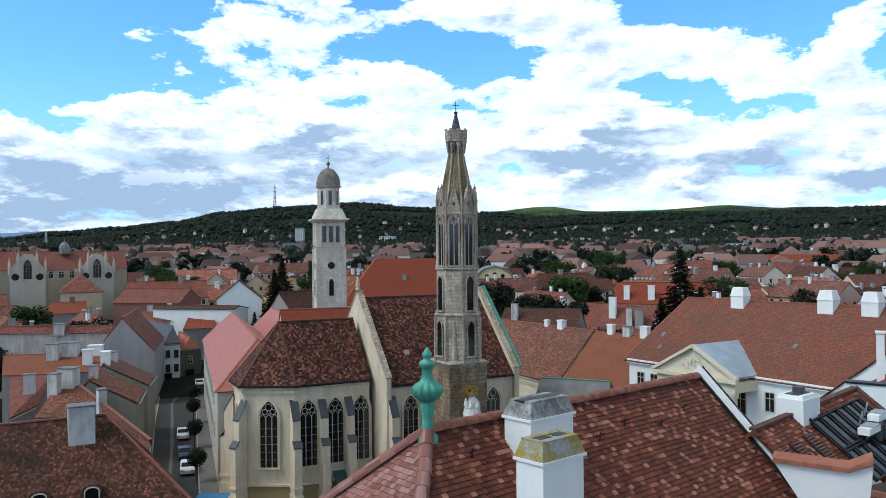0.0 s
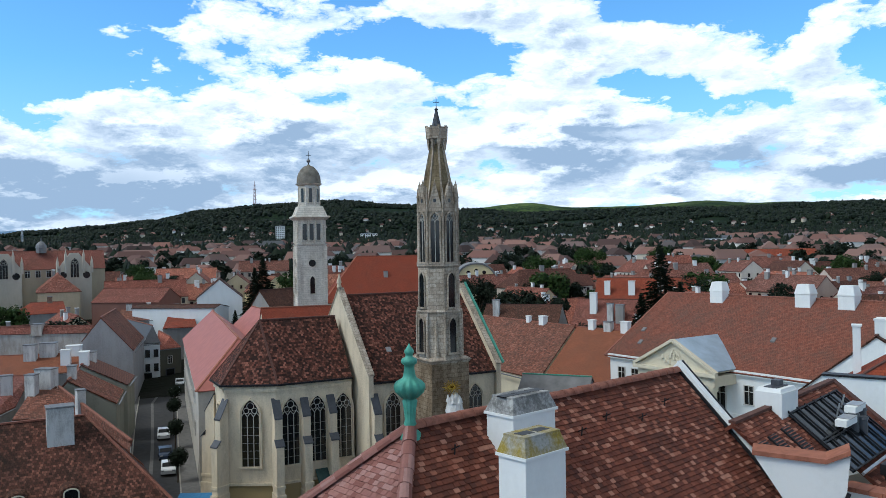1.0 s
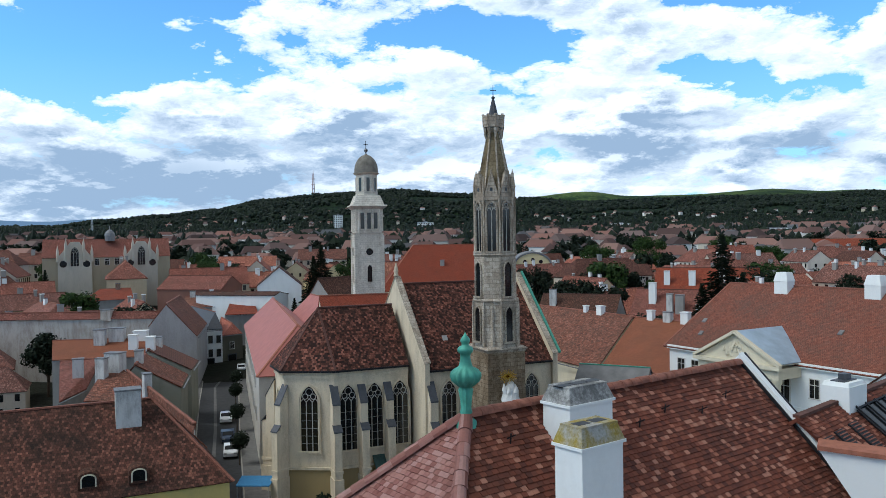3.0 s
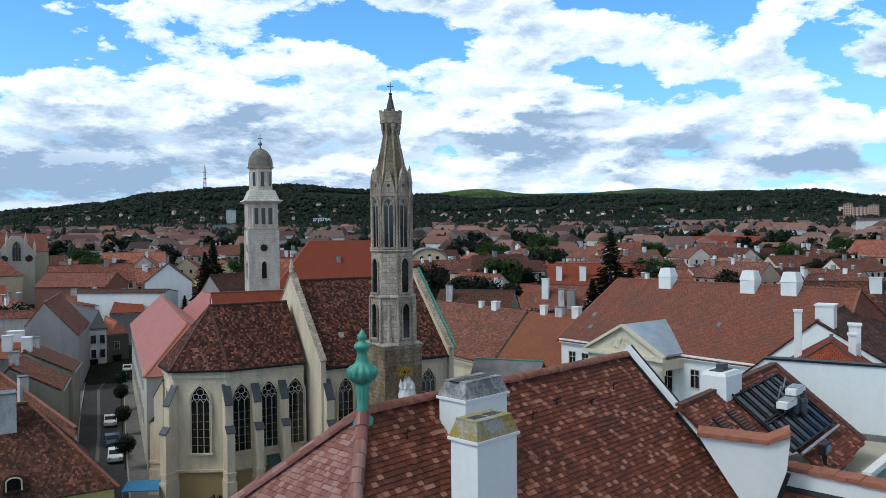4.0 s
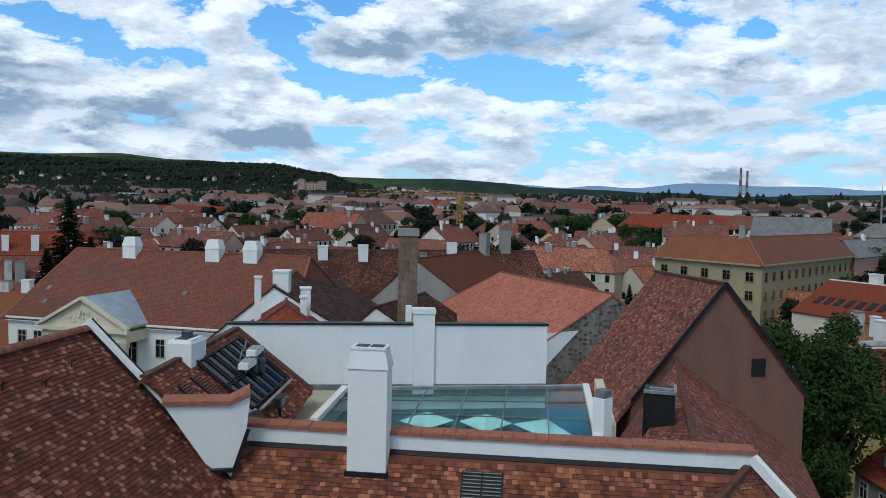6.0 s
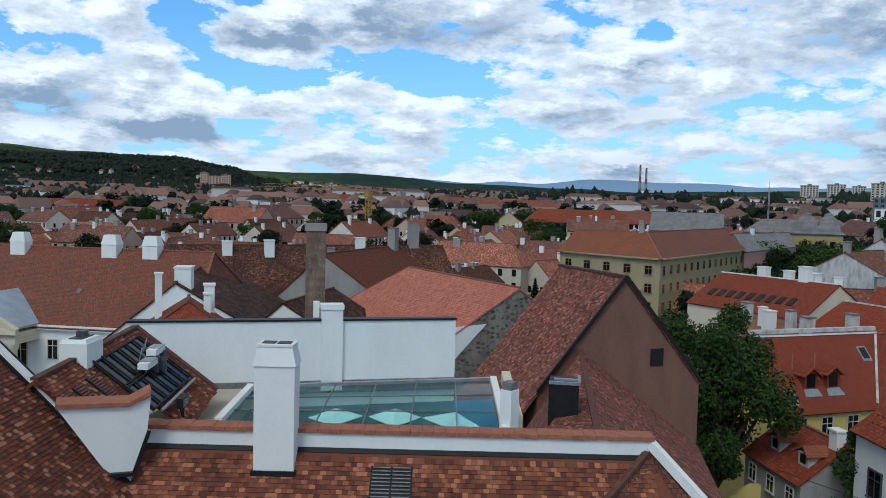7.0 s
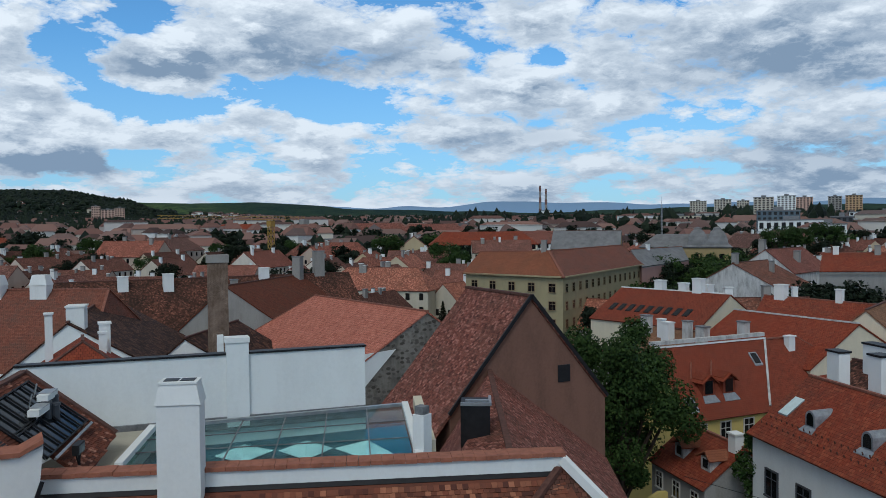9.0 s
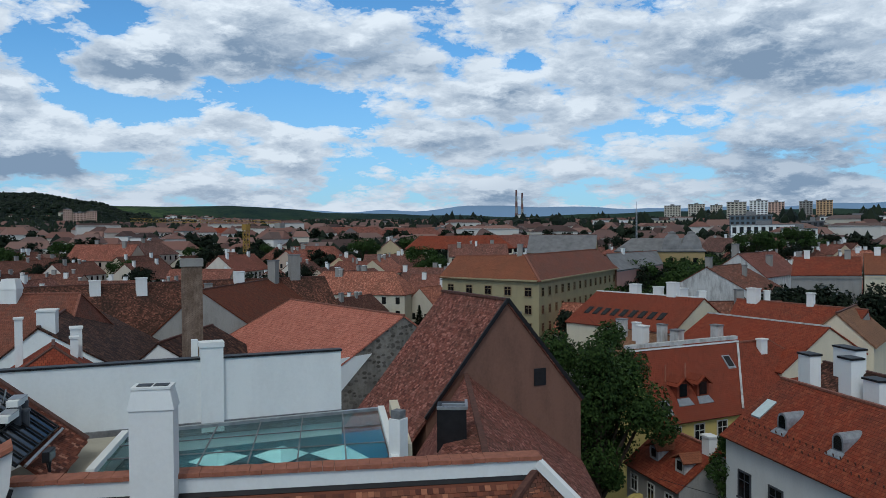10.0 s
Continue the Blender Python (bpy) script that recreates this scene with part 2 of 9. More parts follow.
def plaster(name, col, dirt=(0.25, 0.22, 0.18), amount=0.35, rough=0.9, vary=0.0, scale=1.0):
    m, g, b = material(name, rough, spec=0.15)
    p = g.node("ShaderNodeNewGeometry").outputs["Position"]
    st = g.vmath("MULTIPLY", p, (1.0, 1.0, 0.28))
    a, f = g.noise(st, 0.8 * scale, 6.0, 0.65), g.noise(p, 7.0 * scale, 5.0, 0.65)
    k = g.math("MULTIPLY", g.ramp(g.math("ADD", g.math("MULTIPLY", a, 0.65), g.math("MULTIPLY", f, 0.35)), [(0.45, 0.0), (0.72, 1.0)]), amount)
    base = g.mix(k, c4(col), c4(dirt))
    if vary:
        r = g.node("ShaderNodeObjectInfo").outputs["Random"]
        tint = g.ramp(r, [(0.0, (1.0, 0.98, 0.95, 1)), (0.25, (0.8, 0.68, 0.45, 1)), (0.5, (1.15, 1.15, 1.15, 1)), (0.75, (0.75, 0.62, 0.55, 1)), (1.0, (0.9, 0.88, 0.8, 1))])
        base = g.mix(vary, base, g.mix(1.0, base, tint, "MULTIPLY"))
    g.put(b.inputs["Base Color"], base)
    bp = g.node("ShaderNodeBump", Strength=0.25, Distance=0.02, Height=f)
    g.put(b.inputs["Normal"], bp.outputs[0])
    return m


def stone_mat(name, c1, c2, w=0.55, h=0.32, mortar=0.5, stain=0.88):
    """Coursed ashlar on the wall's UV."""
    m, g, b = material(name, 0.92, spec=0.1)
    uv = g.node("ShaderNodeUVMap").outputs[0]
    br = g.node("ShaderNodeTexBrick", Vector=uv, Scale=1.0)
    br.inputs["Color1"].default_value, br.inputs["Color2"].default_value = c4(c1), c4(c2)
    br.inputs["Mortar"].default_value = c4(c1, mortar)
    br.inputs["Mortar Size"].default_value = 0.018
    br.inputs["Brick Width"].default_value, br.inputs["Row Height"].default_value = w, h
    p = g.node("ShaderNodeNewGeometry").outputs["Position"]
    st = g.vmath("MULTIPLY", p, (1.0, 1.0, 0.35))
    a, f = g.noise(st, 0.9, 6.0, 0.7), g.noise(p, 5.0, 6.0, 0.7)
    k = g.ramp(g.math("ADD", g.math("MULTIPLY", a, 0.6), g.math("MULTIPLY", f, 0.4)), [(0.40, 0.0), (0.62, 1.0)])
    base = g.mix(g.math("MULTIPLY", k, stain), br.outputs[0], (c1[0] * 0.32, c1[1] * 0.29, c1[2] * 0.25, 1))
    g.put(b.inputs["Base Color"], base)
    hh = g.math("ADD", g.math("MULTIPLY", br.outputs[1], -0.6), g.math("MULTIPLY", f, 0.6))
    bp = g.node("ShaderNodeBump", Strength=0.5, Distance=0.04, Height=hh)
    g.put(b.inputs["Normal"], bp.outputs[0])
    return m


def rubble_mat(name):
    """Uneven field stones in weathered mortar."""
    m, g, b = material(name, 0.95, spec=0.1)
    p = g.node("ShaderNodeNewGeometry").outputs["Position"]
    w = g.vmath("ADD", g.vmath("MULTIPLY", p, (2.0, 2.0, 3.2)), g.vmath("SCALE", g.node("ShaderNodeTexNoise", Vector=p, Scale=1.6, Detail=3.0).outputs[1], scale=0.9))
    v = g.node("ShaderNodeTexVoronoi", Vector=w, Scale=1.0)
    s = g.node("ShaderNodeSeparateXYZ", Vector=v.outputs[1]).outputs[0]
    stone = g.ramp(s, [(0.0, (0.07, 0.062, 0.052, 1)), (0.35, (0.16, 0.145, 0.125, 1)), (0.7, (0.26, 0.24, 0.21, 1)), (1.0, (0.11, 0.095, 0.08, 1))])
    big, f = g.noise(g.vmath("MULTIPLY", p, (1, 1, 0.4)), 0.5, 5.0, 0.65), g.noise(p, 6.0, 5.0, 0.7)
    base = g.mix(g.ramp(v.outputs[0], [(0.38, 0.0), (0.62, 1.0)]), stone, (0.24, 0.22, 0.19, 1))
    base = g.mix(g.math("MULTIPLY", g.ramp(big, [(0.4, 0.0), (0.62, 1.0)]), 0.65), base, (0.055, 0.048, 0.04, 1))
    g.put(b.inputs["Base Color"], base)
    hh = g.math("ADD", g.math("MULTIPLY", v.outputs[0], -0.7), g.math("MULTIPLY", f, 0.5))
    g.put(b.inputs["Normal"], g.node("ShaderNodeBump", Strength=0.8, Distance=0.06, Height=hh).outputs[0])
    return m


def plain_mat(name, col, rough=0.6, metal=0.0, spec=0.3, vary=0.25, scale=3.0):
    m, g, b = material(name, rough, metal, spec)
    p = g.node("ShaderNodeNewGeometry").outputs["Position"]
    f = g.noise(p, scale, 5.0, 0.6)
    base = g.mix(g.ramp(f, [(0.35, 0.0), (0.7, 1.0)]), c4(col), c4(col, 1.0 - vary))
    g.put(b.inputs["Base Color"], base)
    return m


def leaf_mat(name, c1, c2):
    m, g, b = material(name, 0.75, spec=0.2)
    r = g.node("ShaderNodeNewGeometry").outputs["Random Per Island"]
    o = g.node("ShaderNodeObjectInfo").outputs["Random"]
    p = g.node("ShaderNodeNewGeometry").outputs["Position"]
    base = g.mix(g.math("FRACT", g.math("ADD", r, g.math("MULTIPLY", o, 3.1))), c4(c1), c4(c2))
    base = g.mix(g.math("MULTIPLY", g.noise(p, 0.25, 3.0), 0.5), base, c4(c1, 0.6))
    g.put(b.inputs["Base Color"], base)
    return m


RED = [(0.17, 0.10, 0.084), (0.22, 0.128, 0.105), (0.30, 0.18, 0.148), (0.12, 0.074, 0.064), (0.38, 0.26, 0.22)]
M = dict(
    roof_near=piece_mat("clay_tile_near", [(0.135, 0.042, 0.025), (0.16, 0.05, 0.03), (0.11, 0.036, 0.023), (0.18, 0.058, 0.034), (0.14, 0.046, 0.028), (0.085, 0.03, 0.02), (0.15, 0.046, 0.027), (0.36, 0.17, 0.115), (0.125, 0.042, 0.026), (0.27, 0.105, 0.066), (0.10, 0.034, 0.022)], 0.35, (0.035, 0.03, 0.024)),
    roof_light=piece_mat("clay_tile_pale", [(0.24, 0.105, 0.085), (0.30, 0.15, 0.125), (0.20, 0.082, 0.066), (0.34, 0.19, 0.165), (0.26, 0.12, 0.10)], 0.3),
    roof_low=piece_mat("clay_tile_mixed", [(0.20, 0.064, 0.036), (0.12, 0.042, 0.026), (0.16, 0.054, 0.031), (0.38, 0.155, 0.085), (0.21, 0.074, 0.042), (0.095, 0.034, 0.023), (0.27, 0.105, 0.058), (0.15, 0.054, 0.033)], 0.35, (0.035, 0.03, 0.024)),
    roof_hall=tile_mat("tile_house", [(0.20, 0.095, 0.068), (0.235, 0.115, 0.082), (0.175, 0.08, 0.058), (0.26, 0.135, 0.10)], 0.2, 0.2, moss=0.75, mosscol=(0.125, 0.075, 0.058)),
    roof_church=tile_mat("tile_church", [(0.03, 0.02, 0.017), (0.13, 0.062, 0.045), (0.015, 0.012, 0.011), (0.30, 0.165, 0.125), (0.07, 0.036, 0.028), (0.022, 0.017, 0.015), (0.18, 0.085, 0.062)], 0.24, 0.24, moss=0.35, mosscol=(0.03, 0.022, 0.018)),
    roof_mossy=tile_mat("tile_mossy", [(0.07, 0.045, 0.035), (0.12, 0.07, 0.05), (0.05, 0.035, 0.028), (0.16, 0.10, 0.075)], 0.2, 0.2, moss=0.5, mosscol=(0.045, 0.035, 0.026)),
    roof_dark=tile_mat("tile_dark", [(0.03, 0.021, 0.018), (0.055, 0.036, 0.028), (0.15, 0.095, 0.07), (0.018, 0.014, 0.012), (0.08, 0.05, 0.038)], 0.3, 0.3, moss=0.2, mosscol=(0.02, 0.016, 0.013)),
    roof_orange=tile_mat("tile_orange", [(0.48, 0.22, 0.165), (0.58, 0.30, 0.235), (0.40, 0.17, 0.125), (0.52, 0.25, 0.19)], 0.32, 0.34, moss=0.25, mosscol=(0.2, 0.08, 0.055), bump=0.9),
    roof_brown=tile_mat("tile_brown", [(0.17, 0.074, 0.058), (0.27, 0.135, 0.11), (0.10, 0.042, 0.034), (0.40, 0.235, 0.20), (0.22, 0.10, 0.08)], 0.19, 0.16, moss=0.35),
    roof_red=tile_mat("tile_red", [(0.22, 0.078, 0.05), (0.26, 0.095, 0.06), (0.19, 0.066, 0.042), (0.24, 0.08, 0.05)], 0.22, 0.2, moss=0.2, bump=0.35, tone=(0.95, 0.62, 0.52)),
    roof_pink=plain_mat("painted_sheet_roof", (0.40, 0.14, 0.11), 0.6, vary=0.2, scale=0.8),
    roof_town=tile_mat("tile_town", RED, 0.25, 0.25, moss=0.45, mosscol=(0.07, 0.045, 0.035), vary=1.0, bump=0.3),
    ridge=plain_mat("ridge_tile", (0.30, 0.12, 0.08), 0.8, vary=0.5, scale=5.0),
    ridge_dark=plain_mat("ridge_tile_dark", (0.13, 0.06, 0.045), 0.8, vary=0.5, scale=5.0),
    coping=plain_mat("clay_coping", (0.36, 0.14, 0.085), 0.75, vary=0.35, scale=4.0),
    white=plaster("white_render", (0.76, 0.78, 0.76), (0.50, 0.51, 0.49), 0.3),
    cream=plaster("cream_render", (0.66, 0.60, 0.45), (0.35, 0.32, 0.25), 0.3),
    choir=plaster("weathered_lime_render", (0.66, 0.565, 0.41), (0.20, 0.165, 0.125), 0.65),
    ochre=plaster("ochre_render", (0.36, 0.27, 0.13), (0.25, 0.2, 0.13), 0.4),
    yellow=plaster("yellow_render", (0.58, 0.46, 0.16), (0.3, 0.25, 0.15), 0.3),
    olive=plaster("olive_render", (0.36, 0.31, 0.18), (0.2, 0.17, 0.12), 0.5),
    brownwall=plaster("brown_render", (0.20, 0.108, 0.078), (0.10, 0.06, 0.046), 0.7),
    grey=plaster("grey_render", (0.30, 0.29, 0.27), (0.14, 0.13, 0.12), 0.6),
    town=plaster("town_render", (0.60, 0.57, 0.50), (0.25, 0.22, 0.2), 0.4, vary=1.0, scale=0.5),
    rubble=rubble_mat("rubble_wall"),
    ashlar=stone_mat("ashlar", (0.45, 0.38, 0.30), (0.60, 0.53, 0.43), 0.7, 0.38),
    ashlar_dark=stone_mat("ashlar_brown", (0.25, 0.185, 0.12), (0.37, 0.295, 0.205), 0.8, 0.42),
    ashlar_light=stone_mat("ashlar_light", (0.66, 0.62, 0.53), (0.75, 0.71, 0.62), 0.9, 0.42, 0.6, 0.55),
    brick=stone_mat("brick", (0.30, 0.22, 0.17), (0.36, 0.27, 0.21), 0.26, 0.085),
    lead=plain_mat("lead_cap", (0.24, 0.245, 0.25), 0.6, 0.3, vary=0.5, scale=3.0),
    slate=plain_mat("slate_slab", (0.07, 0.075, 0.085), 0.5, vary=0.3),
    zinc=plain_mat("zinc_sheet", (0.42, 0.52, 0.62), 0.45, 0.3, vary=0.25, scale=0.7),
    greyroof=plain_mat("grey_sheet_roof", (0.20, 0.20, 0.20), 0.6, vary=0.4, scale=0.5),
    verdigris=plain_mat("verdigris_copper", (0.10, 0.36, 0.27), 0.55, 0.2, vary=0.4, scale=4.0),
    black=plain_mat("dark_metal", (0.02, 0.02, 0.022), 0.5, 0.2, vary=0.4),
    pane=plain_mat("window_dark", (0.008, 0.010, 0.012), 0.12, spec=0.6, vary=0.3),
    sash=plain_mat("window_frame", (0.55, 0.53, 0.48), 0.6, vary=0.2),
    zinc2=plain_mat("dull_zinc", (0.36, 0.39, 0.42), 0.5, 0.4, vary=0.4),
    steel=plain_mat("galvanised", (0.45, 0.46, 0.47), 0.4, 0.7, vary=0.3),
    gold=plain_mat("gilt", (0.75, 0.48, 0.08), 0.25, 1.0, vary=0.1),
    asphalt=plain_mat("asphalt", (0.055, 0.055, 0.056), 0.9, vary=0.35, scale=1.2),
    paving=plain_mat("paving", (0.17, 0.165, 0.155), 0.9, vary=0.3, scale=1.6),
    leaf=leaf_mat("leaf", (0.013, 0.034, 0.006), (0.05, 0.09, 0.018)),
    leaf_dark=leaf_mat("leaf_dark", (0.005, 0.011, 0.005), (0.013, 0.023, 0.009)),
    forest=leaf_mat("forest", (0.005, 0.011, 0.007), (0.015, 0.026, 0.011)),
    bark=plain_mat("bark", (0.07, 0.05, 0.035), 0.9, vary=0.5),
    crane=plain_mat("crane_yellow", (0.38, 0.23, 0.05), 0.5, vary=0.2),
    redwhite=plain_mat("stack_paint", (0.55, 0.42, 0.42), 0.6, vary=0.2, scale=0.06),
)


# ---------------------------------------------------------------- mesh helpers
class Mesh:
    """Collects faces, with UVs in metres, for one part."""

    def __init__(self):
        self.v, self.f, self.uv = [], [], []

    def face(self, pts, uv=None):
        pts = [Vector(p) for p in pts]
        n = Vector((0, 0, 0))
        for i, p in enumerate(pts):
            n += p.cross(pts[(i + 1) % len(pts)])
        n = n.normalized() if n.length > 1e-9 else Vector((0, 0, 1))
        if uv is None:
            a = Vector((0, 0, 1)).cross(n)
            a = a.normalized() if a.length > 1e-3 else Vector((1, 0, 0))
            b = n.cross(a)
            uv = [(p.dot(a), p.dot(b)) for p in pts]
        k = len(self.v)
        self.v += [tuple(p) for p in pts]
        self.f.append(tuple(range(k, k + len(pts))))
        self.uv += uv
        return self

    def prism(self, pts, down, caps=True):
        """A polygon and its copy shifted by the vector down, closed round the rim. pts run anticlockwise seen from outside (opposite to down)."""
        d = Vector(down)
        top = [Vector(p) for p in pts]
        low = [p + d for p in top]
        if caps:
            self.face(top)
            self.face(low[::-1])
        for i in range(len(top)):
            j = (i + 1) % len(top)
            self.face([top[j], top[i], low[i], low[j]])
        return self

    def box(self, x0, y0, z0, x1, y1, z1):
        return self.prism([(x0, y0, z1), (x1, y0, z1), (x1, y1, z1), (x0, y1, z1)], (0, 0, z0 - z1))

    def frustum(self, c, n, r0, r1, z0, z1, turn=0.0, sx=1.0, sy=1.0, caps=True):
        a = [(math.cos(turn + i * math.tau / n), math.sin(turn + i * math.tau / n)) for i in range(n)]
        lo = [(c[0] + r0 * x * sx, c[1] + r0 * y * sy, z0) for x, y in a]
        hi = [(c[0] + r1 * x * sx, c[1] + r1 * y * sy, z1) for x, y in a]
        for i in range(n):
            j = (i + 1) % n
            if r1 > 1e-4 and r0 > 1e-4:
                self.face([lo[i], lo[j], hi[j], hi[i]])
            elif r0 > 1e-4:
                self.face([lo[i], lo[j], hi[i]])
            else:
                self.face([lo[i], hi[j], hi[i]])
        if caps and r1 > 1e-4:
            self.face(hi)
        if caps and r0 > 1e-4:
            self.face(lo[::-1])
        return self

    def lathe(self, c, n, prof, turn=0.0):
        for (r0, z0), (r1, z1) in zip(prof, prof[1:]):
            self.frustum(c, n, r0, r1, z0, z1, turn, caps=False)
        return self

    def bar(self, a, b, w, h=None, up=(0, 0, 1)):
        a, b = Vector(a), Vector(b)
        e = (b - a).normalized()
        s = e.cross(Vector(up))
        if s.length < 1e-3:
            s = e.cross(Vector((1, 0, 0)))
        s.normalize()
        t = s.cross(e)
        h = w if h is None else h
        q = [a + s * (w / 2 * i) + t * (h / 2 * j) for i, j in ((-1, -1), (1, -1), (1, 1), (-1, 1))]
        return self.prism(q, b - a)

    def data(self, name, mat, smooth=False):
        me = bpy.data.meshes.new(name)
        me.from_pydata(self.v, [], self.f)
        lay = me.uv_layers.new(name="UVMap")
        lay.data.foreach_set("uv", np.array(self.uv, dtype=np.float32).ravel())
        me.materials.append(mat)
        if smooth:
            me.polygons.foreach_set("use_smooth", [True] * len(me.polygons))
        me.update()
        return me


def weld(me):
    """Merge doubles and turn the faces outwards."""
    bm = bmesh.new()
    bm.from_mesh(me)
    bmesh.ops.remove_doubles(bm, verts=bm.verts, dist=1e-4)
    bmesh.ops.recalc_face_normals(bm, faces=bm.faces)
    bm.to_mesh(me)
    bm.free()
    return me


def thing(name, label, category, at=(0, 0, 0), group="", kind=""):
    ob = new(name)
    ob.location = at
    ob.empty_display_size = 0.5
    return tagged(ob, label, category, group, kind)


def child(ob, parent):
    """Parents ob, whose mesh is in world places, to a thing with an offset."""
    ob.parent = parent
    top = parent
    off = Vector((0, 0, 0))
    while top is not None:
        off += top.location
        top = top.parent
    ob.location = -off
    return ob


def part(name, mesh, mat, parent, label="", smooth=False, tidy=True):
    me = mesh.data(name, mat, smooth) if isinstance(mesh, Mesh) else mesh
    if tidy:
        weld(me)
    ob = new(name, me)
    if parent is not None:
        child(ob, parent)
    if label:
        ob["label"] = label
    return ob


def piece(name, data, parent, m, label=""):
    """A part on shared mesh data, at the world pose m."""
    ob = new(name, data)
    ob.parent = parent
    off, top = Vector((0, 0, 0)), parent
    while top is not None:
        off += top.location
        top = top.parent
    ob.matrix_local = Matrix.Translation(-off) @ m
    if label:
        ob["label"] = label
    return ob


CACHE = {}


def wall_pose(p, n):
    """x along the wall, y into the wall, z up, at p on a wall whose outward normal is n."""
    n = Vector((n[0], n[1], 0)).normalized()
    x = Vector((0, 0, 1)).cross(n)
    return Matrix.Translation(p) @ Matrix((x, -n, (0, 0, 1))).transposed().to_4x4()


def window_data(w, h, arch, bars=True):
    key = ("win", round(w, 2), round(h, 2), arch, bars)
    if key not in CACHE:
        fr, pn, sl = Mesh(), Mesh(), Mesh()
        t = max(0.07, w * 0.09)
        pn.box(-w / 2, -0.02, -h / 2, w / 2, 0.02, h / 2)
        for x0, x1 in ((-w / 2 - t, -w / 2), (w / 2, w / 2 + t)):
            fr.box(x0, -0.07, -h / 2, x1, 0.03, h / 2)
        fr.box(-w / 2 - t, -0.07, h / 2, w / 2 + t, 0.03, h / 2 + t)
        if bars:
            fr.box(-0.03, -0.05, -h / 2, 0.03, 0.01, h / 2)
            fr.box(-w / 2, -0.052, h * 0.18, w / 2, 0.008, h * 0.18 + 0.06)
        sl.box(-w / 2 - t * 1.4, -0.14, -h / 2 - 0.1, w / 2 + t * 1.4, 0.03, -h / 2)
        CACHE[key] = fr, pn, sl
    return CACHE[key]


def window(parent, p, n, w=1.0, h=1.6, arch=False, frame_mat="sash", bars=True, label=""):
    key = ("wd", round(w, 2), round(h, 2), arch, frame_mat, bars)
    if key not in CACHE:
        fr, pn, sl = window_data(w, h, arch, bars)
        CACHE[key] = fr.data("window", M[frame_mat]), pn.data("pane", M["pane"]), sl.data("window_sill", M[frame_mat])
    fr, pn, sl = CACHE[key]
    m = wall_pose(p, n)
    ob = piece("window", fr, parent, m, label)
    for nm, da in (("pane", pn), ("window_sill", sl)):
        q = new(nm, da)
        q.parent = ob
    return ob


def v2(p):
    return Vector((p[0], p[1], 0.0))


def slab(mesh, pts, t=0.14):
    """A roof slope of thickness t whose upper side is the polygon pts (anticlockwise from above)."""
    pts = [Vector(p) for p in pts]
    n = Vector((0, 0, 0))
    for i, p in enumerate(pts):
        n += p.cross(pts[(i + 1) % len(pts)])
    n.normalize()
    if n.z < 0:
        pts, n = pts[::-1], -n
    return mesh.prism(pts, -n * t)


def roofed(parent, A, B, zr, wl, wr, zl, zr2, roof, wall, hip_a=0.0, hip_b=0.0, base=0.0, over=0.35, ridge="ridge", cap=0.26, thick=0.14, gable_over=0.12):
    """Walls and a ridged roof. A, B: ends of the ridge in plan; wl, wr: half widths to its left and right; zl, zr2: heights of the eaves.
    hip_a, hip_b: how far the eaves run past the ridge at a hipped end (0: a gable)."""
    A, B = v2(A), v2(B)
    e = (B - A).normalized()
    n = Vector((-e.y, e.x, 0))
    ga, gb = (0 if hip_a else gable_over), (0 if hip_b else gable_over)
    RA, RB = A - e * ga, B + e * gb
    up = Vector((0, 0, 1))
    sl, sr = (zr - zl) / wl, (zr - zr2) / wr
    ol, orr = wl + over, wr + over
    EA, EB = A - e * (hip_a + (over if hip_a else ga)), B + e * (hip_b + (over if hip_b else gb))
    zol, zor = zl - sl * over, zr2 - sr * over
    la, lb = EA + n * ol + up * zol, EB + n * ol + up * zol
    ra, rb = EA - n * orr + up * zor, EB - n * orr + up * zor
    ta, tb = RA + up * zr, RB + up * zr
    for pts in ([lb, la, ta, tb], [ra, rb, tb, ta]):
        part("roof_slope", slab(Mesh(), pts, thick), M[roof], parent)
    if hip_a:
        part("roof_slope", slab(Mesh(), [la, ra, ta], thick), M[roof], parent)
    if hip_b:
        part("roof_slope", slab(Mesh(), [rb, lb, tb], thick), M[roof], parent)
    c = Mesh().bar(ta + up * 0.03, tb + up * 0.03, cap, 0.14)
    if hip_a:
        c.bar(la, ta, cap, 0.1).bar(ra, ta, cap, 0.1)
    if hip_b:
        c.bar(lb, tb, cap, 0.1).bar(rb, tb, cap, 0.1)
    part("ridge_cap", c, M[ridge], parent)
    # walls, kept just under the slopes
    wa, wb = A - e * max(hip_a - 0.02, 0), B + e * max(hip_b - 0.02, 0)
    zl0, zr0, zt = zl - 0.16, zr2 - 0.16, zr - 0.17
    w = Mesh()
    p = [wa - n * wr, wb - n * wr, wb + n * wl, wa + n * wl]
    zz = [zr0, zr0, zl0, zl0]
    for i, j in ((0, 1), (2, 3)):
        w.face([p[i] + up * base, p[j] + up * base, p[j] + up * zz[j], p[i] + up * zz[i]])
    for i, j, hip, mid in ((1, 2, hip_b, wb), (3, 0, hip_a, wa)):
        f = [p[i] + up * base, p[j] + up * base, p[j] + up * zz[j]]
        if not hip:
            f.append(mid + up * zt)
        f.append(p[i] + up * zz[i])
        w.face(f)
    w.face([q + up * base for q in p[::-1]])
    part("wall", w, M[wall], parent)
    return dict(e=e, n=n, A=A, B=B)


